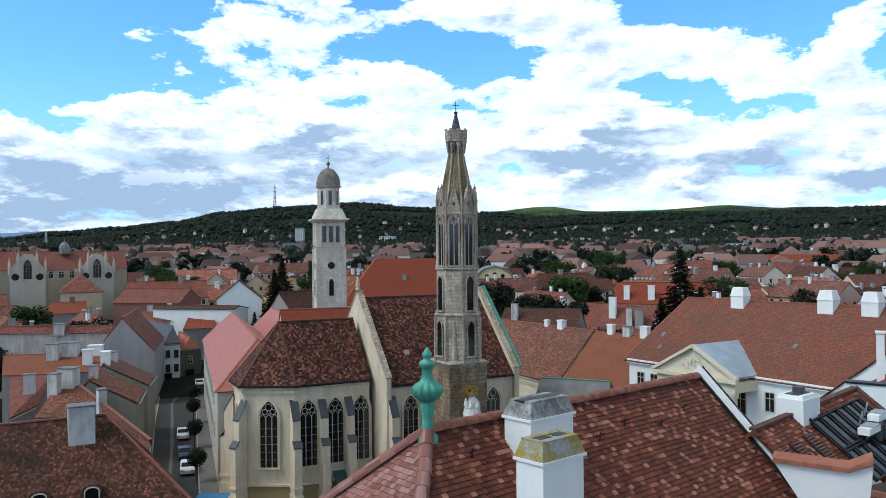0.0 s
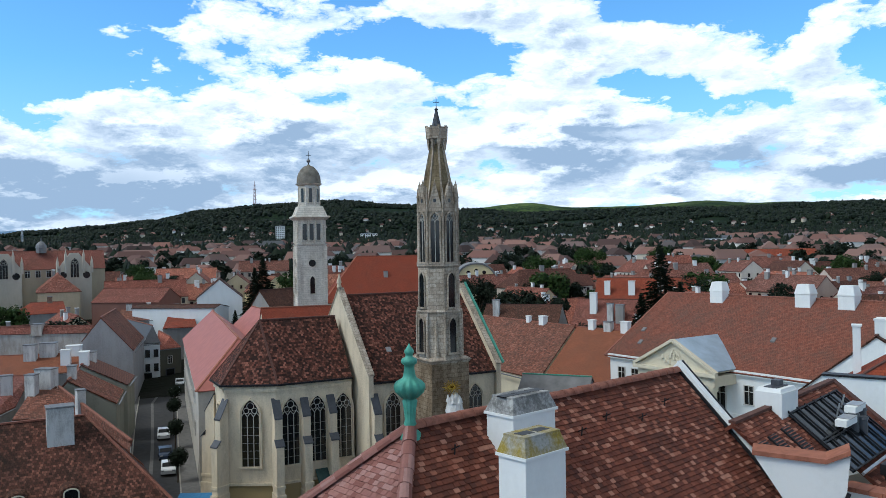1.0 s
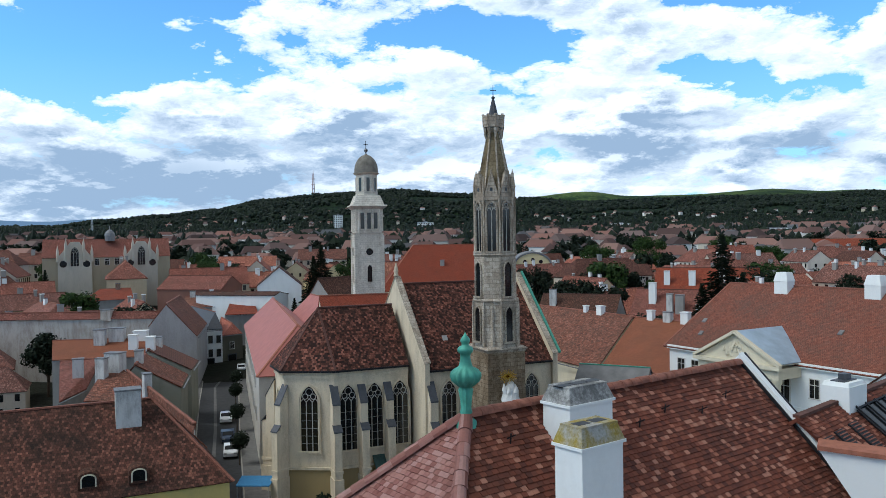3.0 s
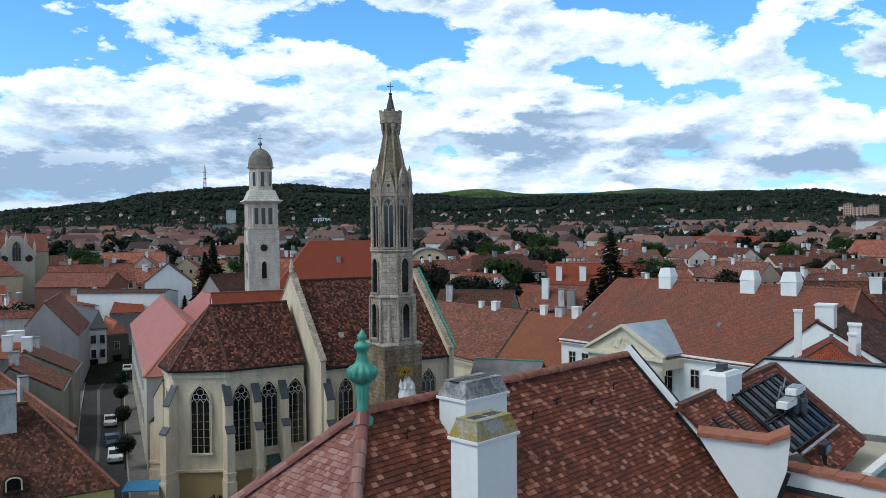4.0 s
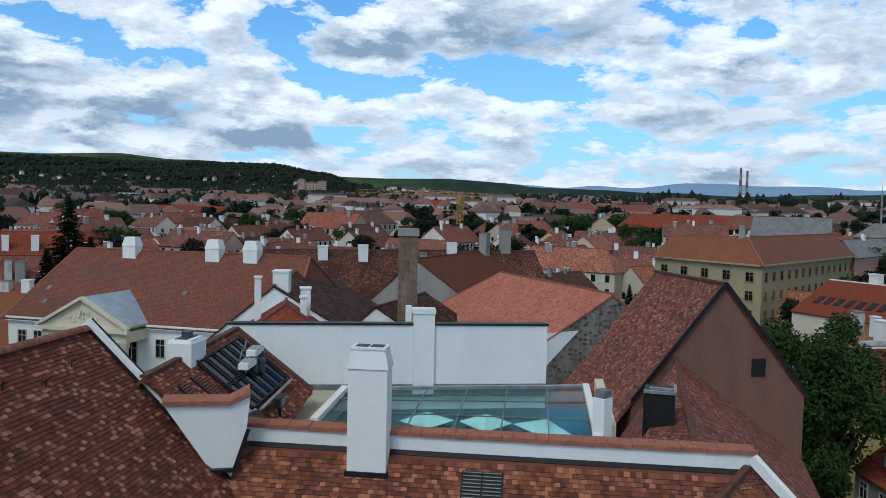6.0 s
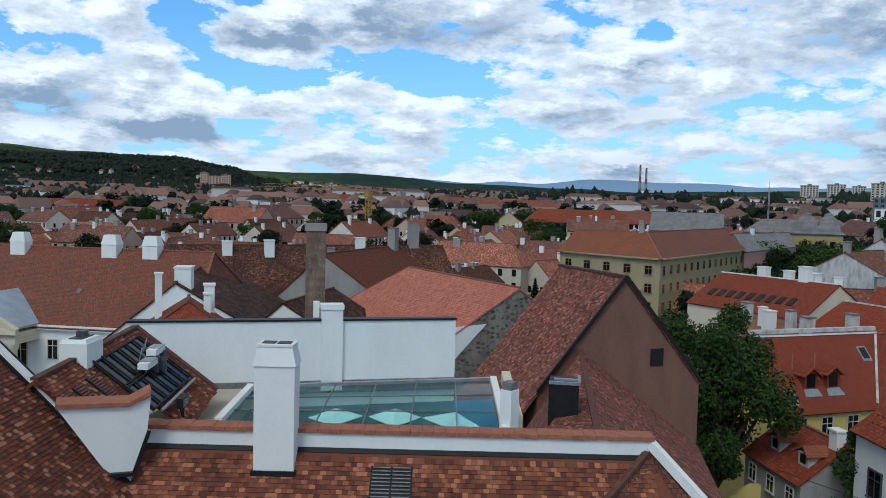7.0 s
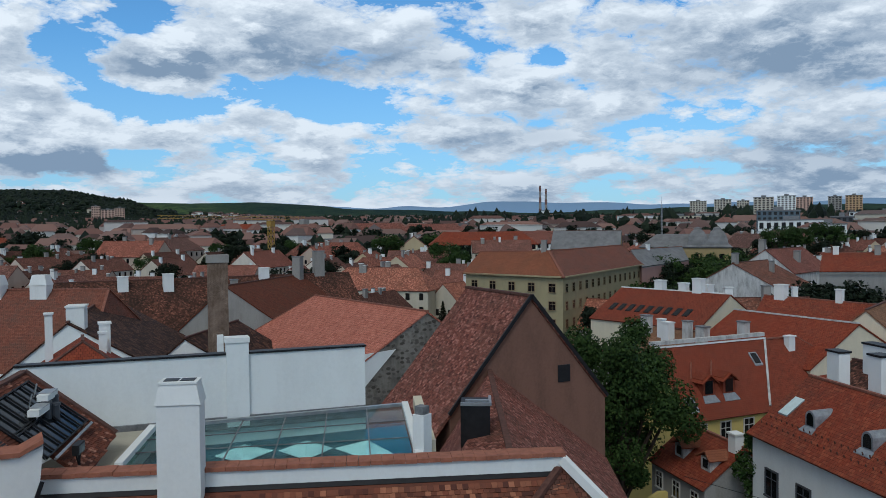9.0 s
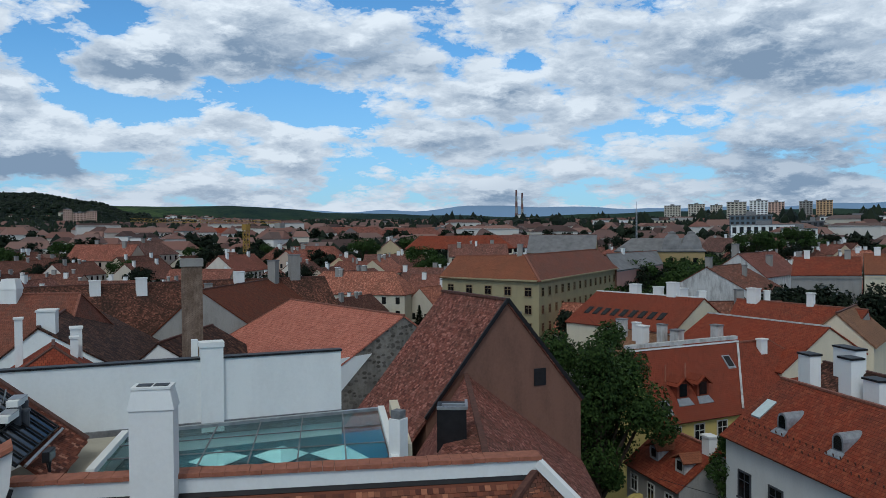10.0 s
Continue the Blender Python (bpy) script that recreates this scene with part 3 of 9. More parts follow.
def chimney(parent, x, y, z0, z1, w=0.9, d=0.7, turn=0.0, mat="white", capmat="white", style="taper", name="chimney"):
    """A rendered stack with a tapered head, or a plain one with a slab."""
    m = Matrix.Translation((x, y, z0)) @ Matrix.Rotation(turn, 4, "Z")
    h = z1 - z0
    key = ("ch", round(w, 2), round(d, 2), round(h, 1), mat, capmat, style)
    if key not in CACHE:
        s, c = Mesh(), Mesh()
        hw, hd = w / 2, d / 2
        if style == "taper":
            k = h * 0.62
            s.box(-hw, -hd, -1.0, hw, hd, k)
            r = [(-hw - 0.06, -hd - 0.06), (hw + 0.06, -hd - 0.06), (hw + 0.06, hd + 0.06), (-hw - 0.06, hd + 0.06)]
            q = [(px * 0.72, py * 0.72) for px, py in r]
            lo, hi = [(*p, k) for p in r], [(*p, h) for p in q]
            for i in range(4):
                j = (i + 1) % 4
                c.face([lo[i], lo[j], hi[j], hi[i]])
            c.face(hi)
            c.face(lo[::-1])
        else:
            s.box(-hw, -hd, -1.0, hw, hd, h - 0.14)
            c.box(-hw - 0.08, -hd - 0.08, h - 0.14, hw + 0.08, hd + 0.08, h)
        CACHE[key] = weld(s.data("chimney_shaft", M[mat])), weld(c.data("cap", M[capmat]))
    a, b = CACHE[key]
    ob = piece(name, a, parent, m)
    q = new("cap", b)
    q.parent = ob
    return ob


def tiles(parent, origin, u, s, nrm, poly, mat, tw=0.18, th=0.15, single=None, seed=1, thick=0.022, name="roof_tile"):
    """Plain clay tiles on a slope. u: along the eaves, s: up the slope, poly: the slope's outline in (u, s) metres.
    single: (u0, u1, s0, s1), a stretch of the slope whose tiles are objects of their own."""
    rnd = random.Random(seed)
    o, u, s, nrm = Vector(origin), Vector(u).normalized(), Vector(s).normalized(), Vector(nrm).normalized()

    def inside(a, b):
        c = False
        for (x0, y0), (x1, y1) in zip(poly, poly[1:] + poly[:1]):
            if (y0 > b) != (y1 > b) and a < (x1 - x0) * (b - y0) / (y1 - y0) + x0:
                c = not c
        return c

    L, g = th * 1.35, tw * 0.48
    shape = [(-g, L), (-g, 0.014), (-g * 0.8, 0.0), (g * 0.8, 0.0), (g, 0.014), (g, L)]
    lift = thick * 1.25
    vs = [(x, y, thick * 0.2 + lift * (1 - y / L)) for x, y in shape] + [(x, y, -thick * 0.9 + lift * (1 - y / L)) for x, y in shape]
    fs = [(0, 1, 2, 3, 4, 5)] + [(i, i + 6, i + 7, i + 1) for i in range(5)]
    fs = [f if len(f) == 6 else f for f in fs]
    rot = Matrix((u, s, nrm)).transposed()
    one = bpy.data.meshes.new(name)
    one.from_pydata(vs, [], fs)
    one.uv_layers.new(name="UVMap")
    one.materials.append(M[mat])
    V, F = [], []
    us, ss = [p[0] for p in poly], [p[1] for p in poly]
    r0, r1 = int(min(ss) / th) - 1, int(max(ss) / th) + 1
    count = 0
    for r in range(r0, r1 + 1):
        for c in range(int(min(us) / tw) - 1, int(max(us) / tw) + 2):
            a, b = (c + 0.5 * (r % 2)) * tw, r * th
            if not inside(a, b + th * 0.5):
                continue
            tilt = Matrix.Rotation(rnd.gauss(0, 0.012), 3, "Z") @ Matrix.Rotation(rnd.gauss(0, 0.02), 3, "Y") @ Matrix.Rotation(rnd.gauss(0, 0.012), 3, "X")
            at = o + u * (a + rnd.gauss(0, 0.003)) + s * (b + rnd.gauss(0, 0.004)) + nrm * 0.005
            if single and single[0] < a < single[1] and single[2] < b < single[3] and count < 300:
                count += 1
                piece(name, one, parent, Matrix.Translation(at) @ (rot @ tilt).to_4x4())
                continue
            k = len(V)
            mm = rot @ tilt
            V += [tuple(at + mm @ Vector(p)) for p in vs]
            F += [tuple(i + k for i in f) for f in fs]
    me = bpy.data.meshes.new(name + "s")
    me.from_pydata(V, [], F)
    me.uv_layers.new(name="UVMap")
    me.materials.append(M[mat])
    ob = new("tile_field", me)
    child(ob, parent)
    tagged(ob, kind="stuff")
    return ob


# ---------------------------------------------------------------- ground and hills
HILLS = [(-60, 1.2), (-29.4, 0.95), (-26, 1.35), (-22.7, 1.7), (-19, 2.1), (-15.4, 2.75), (-11.5, 3.1), (-6.7, 3.4), (-0.5, 3.0), (3.2, 2.55),
         (7.5, 2.3), (12.8, 2.3), (19.6, 2.4), (26, 2.45), (29.9, 2.45), (33.5, 1.95), (36.4, 1.2), (45, 0.75), (60, 0.6), (90, 0.7), (130, 0.8)]
BACK = [(-60, 0.8), (-30, 0.8), (0, 2.4), (3.5, 2.9), (7.5, 3.25), (12, 2.85), (16, 2.95), (19.6, 3.1), (24, 2.75), (29, 2.6), (34, 1.9), (38, 1.9),
        (42, 1.95), (46, 1.8), (50, 1.45), (57, 1.25), (62, 1.1), (70, 1.2), (78, 1.3), (84, 1.3), (90, 1.4), (130, 1.4)]


def table(tab, a):
    for (a0, v0), (a1, v1) in zip(tab, tab[1:]):
        if a <= a1:
            k = min(max((a - a0) / (a1 - a0), 0), 1)
            k = k * k * (3 - 2 * k)
            return v0 + (v1 - v0) * k
    return tab[-1][1]


def smooth(x, a, b):
    k = min(max((x - a) / (b - a), 0), 1)
    return k * k * (3 - 2 * k)


def ground_z(x, y):
    r = math.hypot(x, y)
    az = math.degrees(math.atan2(x, y))
    if r < 160:
        return 0.0
    z = 44 * (1 - math.exp(-(r - 160) / 700))
    side = smooth(abs(az - 22), 85, 110)
    n = noise.fractal(Vector((x / 420, y / 420, 3.1)), 1.0, 2.0, 4)
    h1 = EYE[2] + 3000 * math.tan(radians(table(HILLS, az))) * (1 - side) + 10 * side
    h2 = EYE[2] + 4300 * math.tan(radians(table(BACK, az))) * (1 - side) + 10 * side
    z1 = z + (h1 - z) * smooth(r, 1300, 3000) + n * 9 * smooth(r, 900, 2600)
    if r > 3000:
        z1 = h1 - (h1 - 40) * 0.55 * smooth(r, 3000, 3500) + n * 9
    z2 = 40 + (h2 - 40) * smooth(r, 3200, 4300) + n * 10
    return max(z1, z2) if r > 3000 else z1


def build_ground():
    rings = [0, 20, 40, 70, 110, 160, 220, 300, 400, 520, 660, 820, 1000, 1200] + [1200 + 90 * i for i in range(1, 40)]
    steps = 540
    V, F = [], []
    for r in rings:
        for i in range(steps):
            a = i * math.tau / steps
            x, y = r * math.sin(a), r * math.cos(a)
            V.append((x, y, ground_z(x, y) - (0.02 if r < 200 else 0)))
    for k in range(len(rings) - 1):
        for i in range(steps):
            j = (i + 1) % steps
            a, b, c, d = k * steps + i, k * steps + j, (k + 1) * steps + j, (k + 1) * steps + i
            F.append((d, c, b, a) if k else (d, c, b))
    me = bpy.data.meshes.new("ground")
    me.from_pydata(V, [], F)
    me.polygons.foreach_set("use_smooth", [True] * len(me.polygons))
    m, g, b = material("land", 0.95, spec=0.05)
    p = g.node("ShaderNodeNewGeometry").outputs["Position"]
    sep = g.node("ShaderNodeSeparateXYZ", Vector=p)
    r = g.vmath("LENGTH", g.vmath("MULTIPLY", p, (1, 1, 0)))
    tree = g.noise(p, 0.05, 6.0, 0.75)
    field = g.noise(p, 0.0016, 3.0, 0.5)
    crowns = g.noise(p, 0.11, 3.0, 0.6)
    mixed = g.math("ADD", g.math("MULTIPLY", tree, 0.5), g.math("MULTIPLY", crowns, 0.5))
    # crowns are only colour on the ground: green tops, near-black gaps between
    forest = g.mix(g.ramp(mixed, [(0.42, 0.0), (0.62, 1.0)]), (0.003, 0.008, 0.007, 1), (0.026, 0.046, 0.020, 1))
    mead = g.mix(g.ramp(tree, [(0.35, 0.0), (0.7, 1.0)]), (0.06, 0.10, 0.03, 1), (0.03, 0.06, 0.018, 1))
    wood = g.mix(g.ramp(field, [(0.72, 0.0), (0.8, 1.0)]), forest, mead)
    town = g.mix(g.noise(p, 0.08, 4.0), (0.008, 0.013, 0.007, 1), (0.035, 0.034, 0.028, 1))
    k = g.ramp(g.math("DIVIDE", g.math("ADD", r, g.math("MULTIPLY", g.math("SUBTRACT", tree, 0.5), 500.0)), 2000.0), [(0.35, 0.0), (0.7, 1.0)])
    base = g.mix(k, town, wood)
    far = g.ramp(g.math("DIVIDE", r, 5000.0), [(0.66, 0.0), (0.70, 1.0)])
    # sunlight on the back hills is put into the colour: bright green among woods
    sunlit_glade = g.math("ADD", g.math("MULTIPLY", tree, 0.45), g.math("MULTIPLY", g.noise(p, 0.007, 5.0, 0.7), 0.55))
    base = g.mix(far, base, g.mix(g.ramp(sunlit_glade, [(0.43, 0.0), (0.56, 1.0)]), (0.12, 0.17, 0.05, 1), (0.020, 0.042, 0.018, 1)))
    # cloud shadows painted over the back hills as broad dark patches
    cloud_shade = g.ramp(g.noise(p, 0.0011, 3.0, 0.5), [(0.46, 0.0), (0.56, 1.0)])
    base = g.mix(g.math("MULTIPLY", g.math("MULTIPLY", far, cloud_shade), 0.6), base, (0.012, 0.026, 0.016, 1))
    # bluish haze tinted into the western land's colour, growing with distance
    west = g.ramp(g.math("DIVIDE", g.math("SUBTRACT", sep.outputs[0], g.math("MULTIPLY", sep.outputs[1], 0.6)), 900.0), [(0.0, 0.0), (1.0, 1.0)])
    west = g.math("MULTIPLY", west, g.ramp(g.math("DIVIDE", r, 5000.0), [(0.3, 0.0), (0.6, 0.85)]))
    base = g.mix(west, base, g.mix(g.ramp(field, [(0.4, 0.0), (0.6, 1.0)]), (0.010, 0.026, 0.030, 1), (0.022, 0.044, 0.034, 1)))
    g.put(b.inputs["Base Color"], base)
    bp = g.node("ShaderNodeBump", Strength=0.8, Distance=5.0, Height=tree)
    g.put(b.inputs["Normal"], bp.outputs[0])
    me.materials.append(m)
    return tagged(new("ground", me), "wooded hills and built-up valley floor", "ground", kind="structure")


build_ground()


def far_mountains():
    """Blue ranges beyond the plain, the haze put into their colour and glow."""
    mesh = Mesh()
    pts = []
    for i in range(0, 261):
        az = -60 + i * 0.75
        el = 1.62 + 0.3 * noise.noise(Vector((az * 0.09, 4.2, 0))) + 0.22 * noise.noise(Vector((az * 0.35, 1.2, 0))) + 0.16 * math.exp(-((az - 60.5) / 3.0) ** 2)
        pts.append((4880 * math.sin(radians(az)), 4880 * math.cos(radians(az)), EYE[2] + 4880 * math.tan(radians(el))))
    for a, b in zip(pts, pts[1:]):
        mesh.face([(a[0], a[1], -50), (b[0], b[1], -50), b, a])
    m, g, b = material("range_haze", 1.0, spec=0.0)
    # distance haze as blue base colour plus emission; no light source stands there
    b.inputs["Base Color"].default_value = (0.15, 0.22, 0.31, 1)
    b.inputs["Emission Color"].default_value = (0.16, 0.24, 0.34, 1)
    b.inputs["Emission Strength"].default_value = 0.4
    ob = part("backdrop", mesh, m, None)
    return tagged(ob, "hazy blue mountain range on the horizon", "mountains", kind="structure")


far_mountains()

U, PN = Vector((0.757, 0.654, 0)), Vector((0.654, -0.757, 0))
UP = Vector((0, 0, 1))


# ---------------------------------------------------------------- the near house with the copper finial
def near_house():
    h = thing("tiled_house", "house with weathered red plain-tile hipped roof below the gallery", "house", (3, 19, 0))
    F, A = Vector((-0.36, 16.7, 23.71)), Vector((7.59, 23.57, 23.71))
    k, run = 0.966, 5.6
    drop = run * k
    L = (A - F).length
    # slopes: towards the viewer, the hipped end, the far side
    e1, e2 = F - U * run + PN * run - UP * drop, A + PN * run - UP * drop
    e3, e4 = F - U * run - PN * run - UP * drop, A - PN * run - UP * drop
    part("roof_slope", slab(Mesh(), [e1, e2, A, F], 0.1), M["roof_near"], h)
    # the hipped end is laid in paler, pinker tiles
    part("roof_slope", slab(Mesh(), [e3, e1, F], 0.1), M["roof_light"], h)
    part("roof_slope", slab(Mesh(), [e4, e3, F, A], 0.1), M["roof_near"], h)
    w = Mesh()
    i = 0.3
    q = [F - U * (run - i) + PN * (run - i), A + PN * (run - i), A - PN * (run - i), F - U * (run - i) - PN * (run - i)]
    w.prism([Vector((p.x, p.y, 23.6 - drop)) for p in q], (0, 0, -(23.6 - drop)))
    part("wall", w, M["cream"], h)
    sl = math.sqrt(1 + k * k)
    # tile coats
    up1 = (-PN + UP * k).normalized()
    n1 = (PN * k + UP).normalized()
    ln = run * sl
    tiles(h, F + PN * run - UP * drop, U, up1, n1, [(-run, 0), (L - 0.1, 0), (L - 0.1, ln), (0, ln)], "roof_near", 0.155, 0.125, (2.0, 5.0, ln - 2.6, ln - 0.9), 3)
    up2 = (U + UP * k).normalized()
    n2 = (-U * k + UP).normalized()
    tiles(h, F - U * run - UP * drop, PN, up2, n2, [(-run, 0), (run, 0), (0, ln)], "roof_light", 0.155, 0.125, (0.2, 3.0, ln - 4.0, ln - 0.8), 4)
    # ridge and hip tiles, one by one
    d = Mesh()
    for a in range(7):
        t0, t1 = math.pi * a / 7, math.pi * (a + 1) / 7
        for r0, r1, y0, y1 in ((0.14, 0.155, 0.0, 0.4),):
            d.face([(math.cos(t0) * r0, y0, math.sin(t0) * r0), (math.cos(t1) * r0, y0, math.sin(t1) * r0), (math.cos(t1) * r1, y1, math.sin(t1) * r1), (math.cos(t0) * r1, y1, math.sin(t0) * r1)])
            d.face([(math.cos(t0) * r1, y1, math.sin(t0) * r1), (math.cos(t1) * r1, y1, math.sin(t1) * r1), (math.cos(t1) * 0.11, y1, math.sin(t1) * 0.11), (math.cos(t0) * 0.11, y1, math.sin(t0) * 0.11)])
    data = d.data("ridge_tile", M["ridge"])
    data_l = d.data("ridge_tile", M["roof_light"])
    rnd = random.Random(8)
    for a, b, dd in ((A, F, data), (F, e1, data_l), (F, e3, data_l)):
        e = (b - a).normalized()
        s = e.cross(UP).normalized()
        rot = Matrix((s, e, s.cross(e))).transposed().to_4x4()
        for j in range(int((b - a).length / 0.36)):
            piece("ridge_tile", dd, h, Matrix.Translation(a + e * (0.36 * j + 0.05) + UP * (0.02 + rnd.gauss(0, 0.004))) @ rot @ Matrix.Rotation(rnd.gauss(0, 0.02), 4, "Z"))
    # iron hooks on the slope
    for a, b in ((2.2, 0.75), (3.5, 0.55), (4.7, 0.75), (5.9, 0.6), (7.2, 0.8), (8.6, 0.6), (0.7, 0.5)):
        p = F + U * a + PN * (b * 1.0) - UP * (b * k)
        part("roof_hook", Mesh().bar(p, p + n1 * 0.28 - up1 * 0.1, 0.03).bar(p - up1 * 0.15, p + n1 * 0.2, 0.025), M["black"], h)
    # gable upstand: plaster, lead edge and a strip of tiles beyond it
    low = 4.35
    g = Mesh()
    a0, a1 = A + U * 0.0, A + U * 0.22
    top = 0.30
    def prof(o, s):
        return o + PN * s - UP * (s * k)
    g.prism([prof(a0, -0.02) + UP * top, prof(a0, low) + UP * top, prof(a1, low) + UP * top, prof(a1, -0.02) + UP * top], (0, 0, -0.75))
    g.prism([prof(a0, 0.0) + UP * top, prof(a1, 0.0) + UP * top, a1 - PN * 4.4 - UP * (4.4 * k) + UP * top, a0 - PN * 4.4 - UP * (4.4 * k) + UP * top], (0, 0, -0.75))
    part("gable_coping", g, M["white"], h, "white rendered gable upstand")
    e = Mesh()
    e.bar(prof(a0 - U * 0.03, 0) + UP * 0.1, prof(a0 - U * 0.03, low) + UP * 0.1, 0.06, 0.08)
    e.bar(prof(a1 + U * 0.02, 0) + UP * 0.3, prof(a1 + U * 0.02, low) + UP * 0.3, 0.05, 0.06)
    part("lead_flashing", e, M["black"], h)
    b0, b1 = A + U * 0.24, A + U * 0.56
    s = Mesh()
    slab(s, [prof(b0, 0) + UP * 0.12, prof(b0, 2.2) + UP * 0.12, prof(b1, 2.2) + UP * 0.02, prof(b1, 0) + UP * 0.02], 0.2)
    part("tile_verge", s, M["ridge_dark"], h)
    g2 = Mesh().prism([prof(a0, -4.4 * 0) * 1.0, A + U * 0.34, A + U * 0.34 - UP * 0.01 + PN * 0.01, A + PN * 0.01], (0, 0, -5.0))
    part("gable_wall", g2, M["white"], h)
    # finial
    c = (F.x, F.y)
    prof_f = [(0.30, -0.25), (0.27, -0.08), (0.17, 0.0), (0.15, 0.06), (0.17, 0.12), (0.13, 0.2), (0.15, 0.42), (0.19, 0.62), (0.16, 0.66), (0.22, 0.70), (0.34, 0.80), (0.38, 0.90), (0.375, 0.98),
              (0.30, 1.06), (0.19, 1.12), (0.16, 1.18), (0.13, 1.32), (0.14, 1.40), (0.20, 1.44), (0.21, 1.49), (0.19, 1.54), (0.10, 1.58), (0.09, 1.62), (0.125, 1.67), (0.12, 1.72), (0.05, 1.80), (0.0, 1.88)]
    fi = thing("roof_finial", "verdigris copper urn-shaped finial on the roof's hip end", "finial", (F.x, F.y, F.z))
    urn = Mesh()
    rows = [(r * 0.82, F.z + z * 0.97, 0.085 if 0.66 < z < 1.1 else (0.05 if 0.12 < z < 0.64 else 0.0)) for r, z in prof_f]
    seg = 60

    def ring(r, z, flute):
        """One level of the urn, with gadroons where it swells."""
        return [(c[0] + r * (1 + flute * math.cos(12 * q * math.tau / seg)) * math.cos(q * math.tau / seg), c[1] + r * (1 + flute * math.cos(12 * q * math.tau / seg)) * math.sin(q * math.tau / seg), z) for q in range(seg)]
    for lo, hi in zip(rows, rows[1:]):
        a, b = ring(*lo), ring(*hi)
        for q in range(seg):
            q2 = (q + 1) % seg
            urn.face([a[q], a[q2], b[q2], b[q]] if hi[0] > 0 else [a[q], a[q2], b[q]])
    part("urn", urn, M["verdigris"], fi, smooth=True)
    # twin chimney
    st = thing("chimney_stack", "white rendered twin chimney with lichen-stained caps on the tiled roof", "chimney", (2.4, 17.5, 22))
    ang = math.atan2(U.y, U.x)

    def stack(x, y, z1, w, dd, capm, capz, flues, lab):
        m = Matrix.Translation((x, y, 0)) @ Matrix.Rotation(ang, 4, "Z")
        sh, cp, fl = Mesh(), Mesh(), []
        sh.box(-w / 2, -dd / 2, 20.2, w / 2, dd / 2, z1 - capz)
        sh.box(-w / 2 - 0.05, -dd / 2 - 0.05, z1 - capz, w / 2 + 0.05, dd / 2 + 0.05, z1 - capz + 0.06)
        lo = [(-w / 2 - 0.03, -dd / 2 - 0.03), (w / 2 + 0.03, -dd / 2 - 0.03), (w / 2 + 0.03, dd / 2 + 0.03), (-w / 2 - 0.03, dd / 2 + 0.03)]
        hi = [(px * 0.84, py * 0.74) for px, py in lo]
        a, b = [(*p, z1 - capz + 0.06) for p in lo], [(*p, z1 - 0.05) for p in hi]
        for i in range(4):
            j = (i + 1) % 4
            cp.face([a[i], a[j], b[j], b[i]])
        cp.face(b)
        cp.face(a[::-1])
        cp.box(hi[0][0], hi[0][1], z1 - 0.05, hi[2][0], hi[2][1], z1)
        o1 = part("chimney_shaft", sh, M["white"], st)
        o2 = part("cap", cp, M[capm], st, lab)
        for ob in (o1, o2):
            ob.matrix_local = Matrix.Translation(-st.location) @ m
        for fx in flues:
            q = part("flue", Mesh().box(fx - w * 0.15, -dd * 0.16, z1 - 0.02, fx + w * 0.15, dd * 0.16, z1 + 0.006), M["black"], st)
            q.matrix_local = Matrix.Translation(-st.location) @ m
    stack(2.13, 17.75, 24.24, 1.4, 0.8, "lichen_grey", 0.42, (-0.45, 0.0, 0.45), "weathered grey mortar cap")
    stack(2.06, 15.45, 23.9, 1.18, 0.7, "lichen_yellow", 0.42, (-0.22, 0.22), "mortar cap with yellow lichen")


def lichen(name, c1, c2):
    m, g, b = material(name, 0.9, spec=0.1)
    p = g.node("ShaderNodeNewGeometry").outputs["Position"]
    a, f = g.noise(p, 2.2, 4.0, 0.6), g.noise(p, 14.0, 5.0, 0.7)
    k = g.ramp(g.math("ADD", g.math("MULTIPLY", a, 0.65), g.math("MULTIPLY", f, 0.35)), [(0.40, 0.0), (0.58, 1.0)])
    base = g.mix(k, c4(c1), c4(c2))
    g.put(b.inputs["Base Color"], g.mix(g.ramp(f, [(0.4, 0.0), (0.75, 0.6)]), base, (0.12, 0.12, 0.11, 1)))
    g.put(b.inputs["Normal"], g.node("ShaderNodeBump", Strength=0.5, Distance=0.02, Height=f).outputs[0])
    return m


M["lichen_grey"] = lichen("mortar_grey", (0.42, 0.42, 0.40), (0.16, 0.16, 0.155))
M["lichen_yellow"] = lichen("mortar_lichen", (0.36, 0.36, 0.33), (0.34, 0.25, 0.03))
near_house()


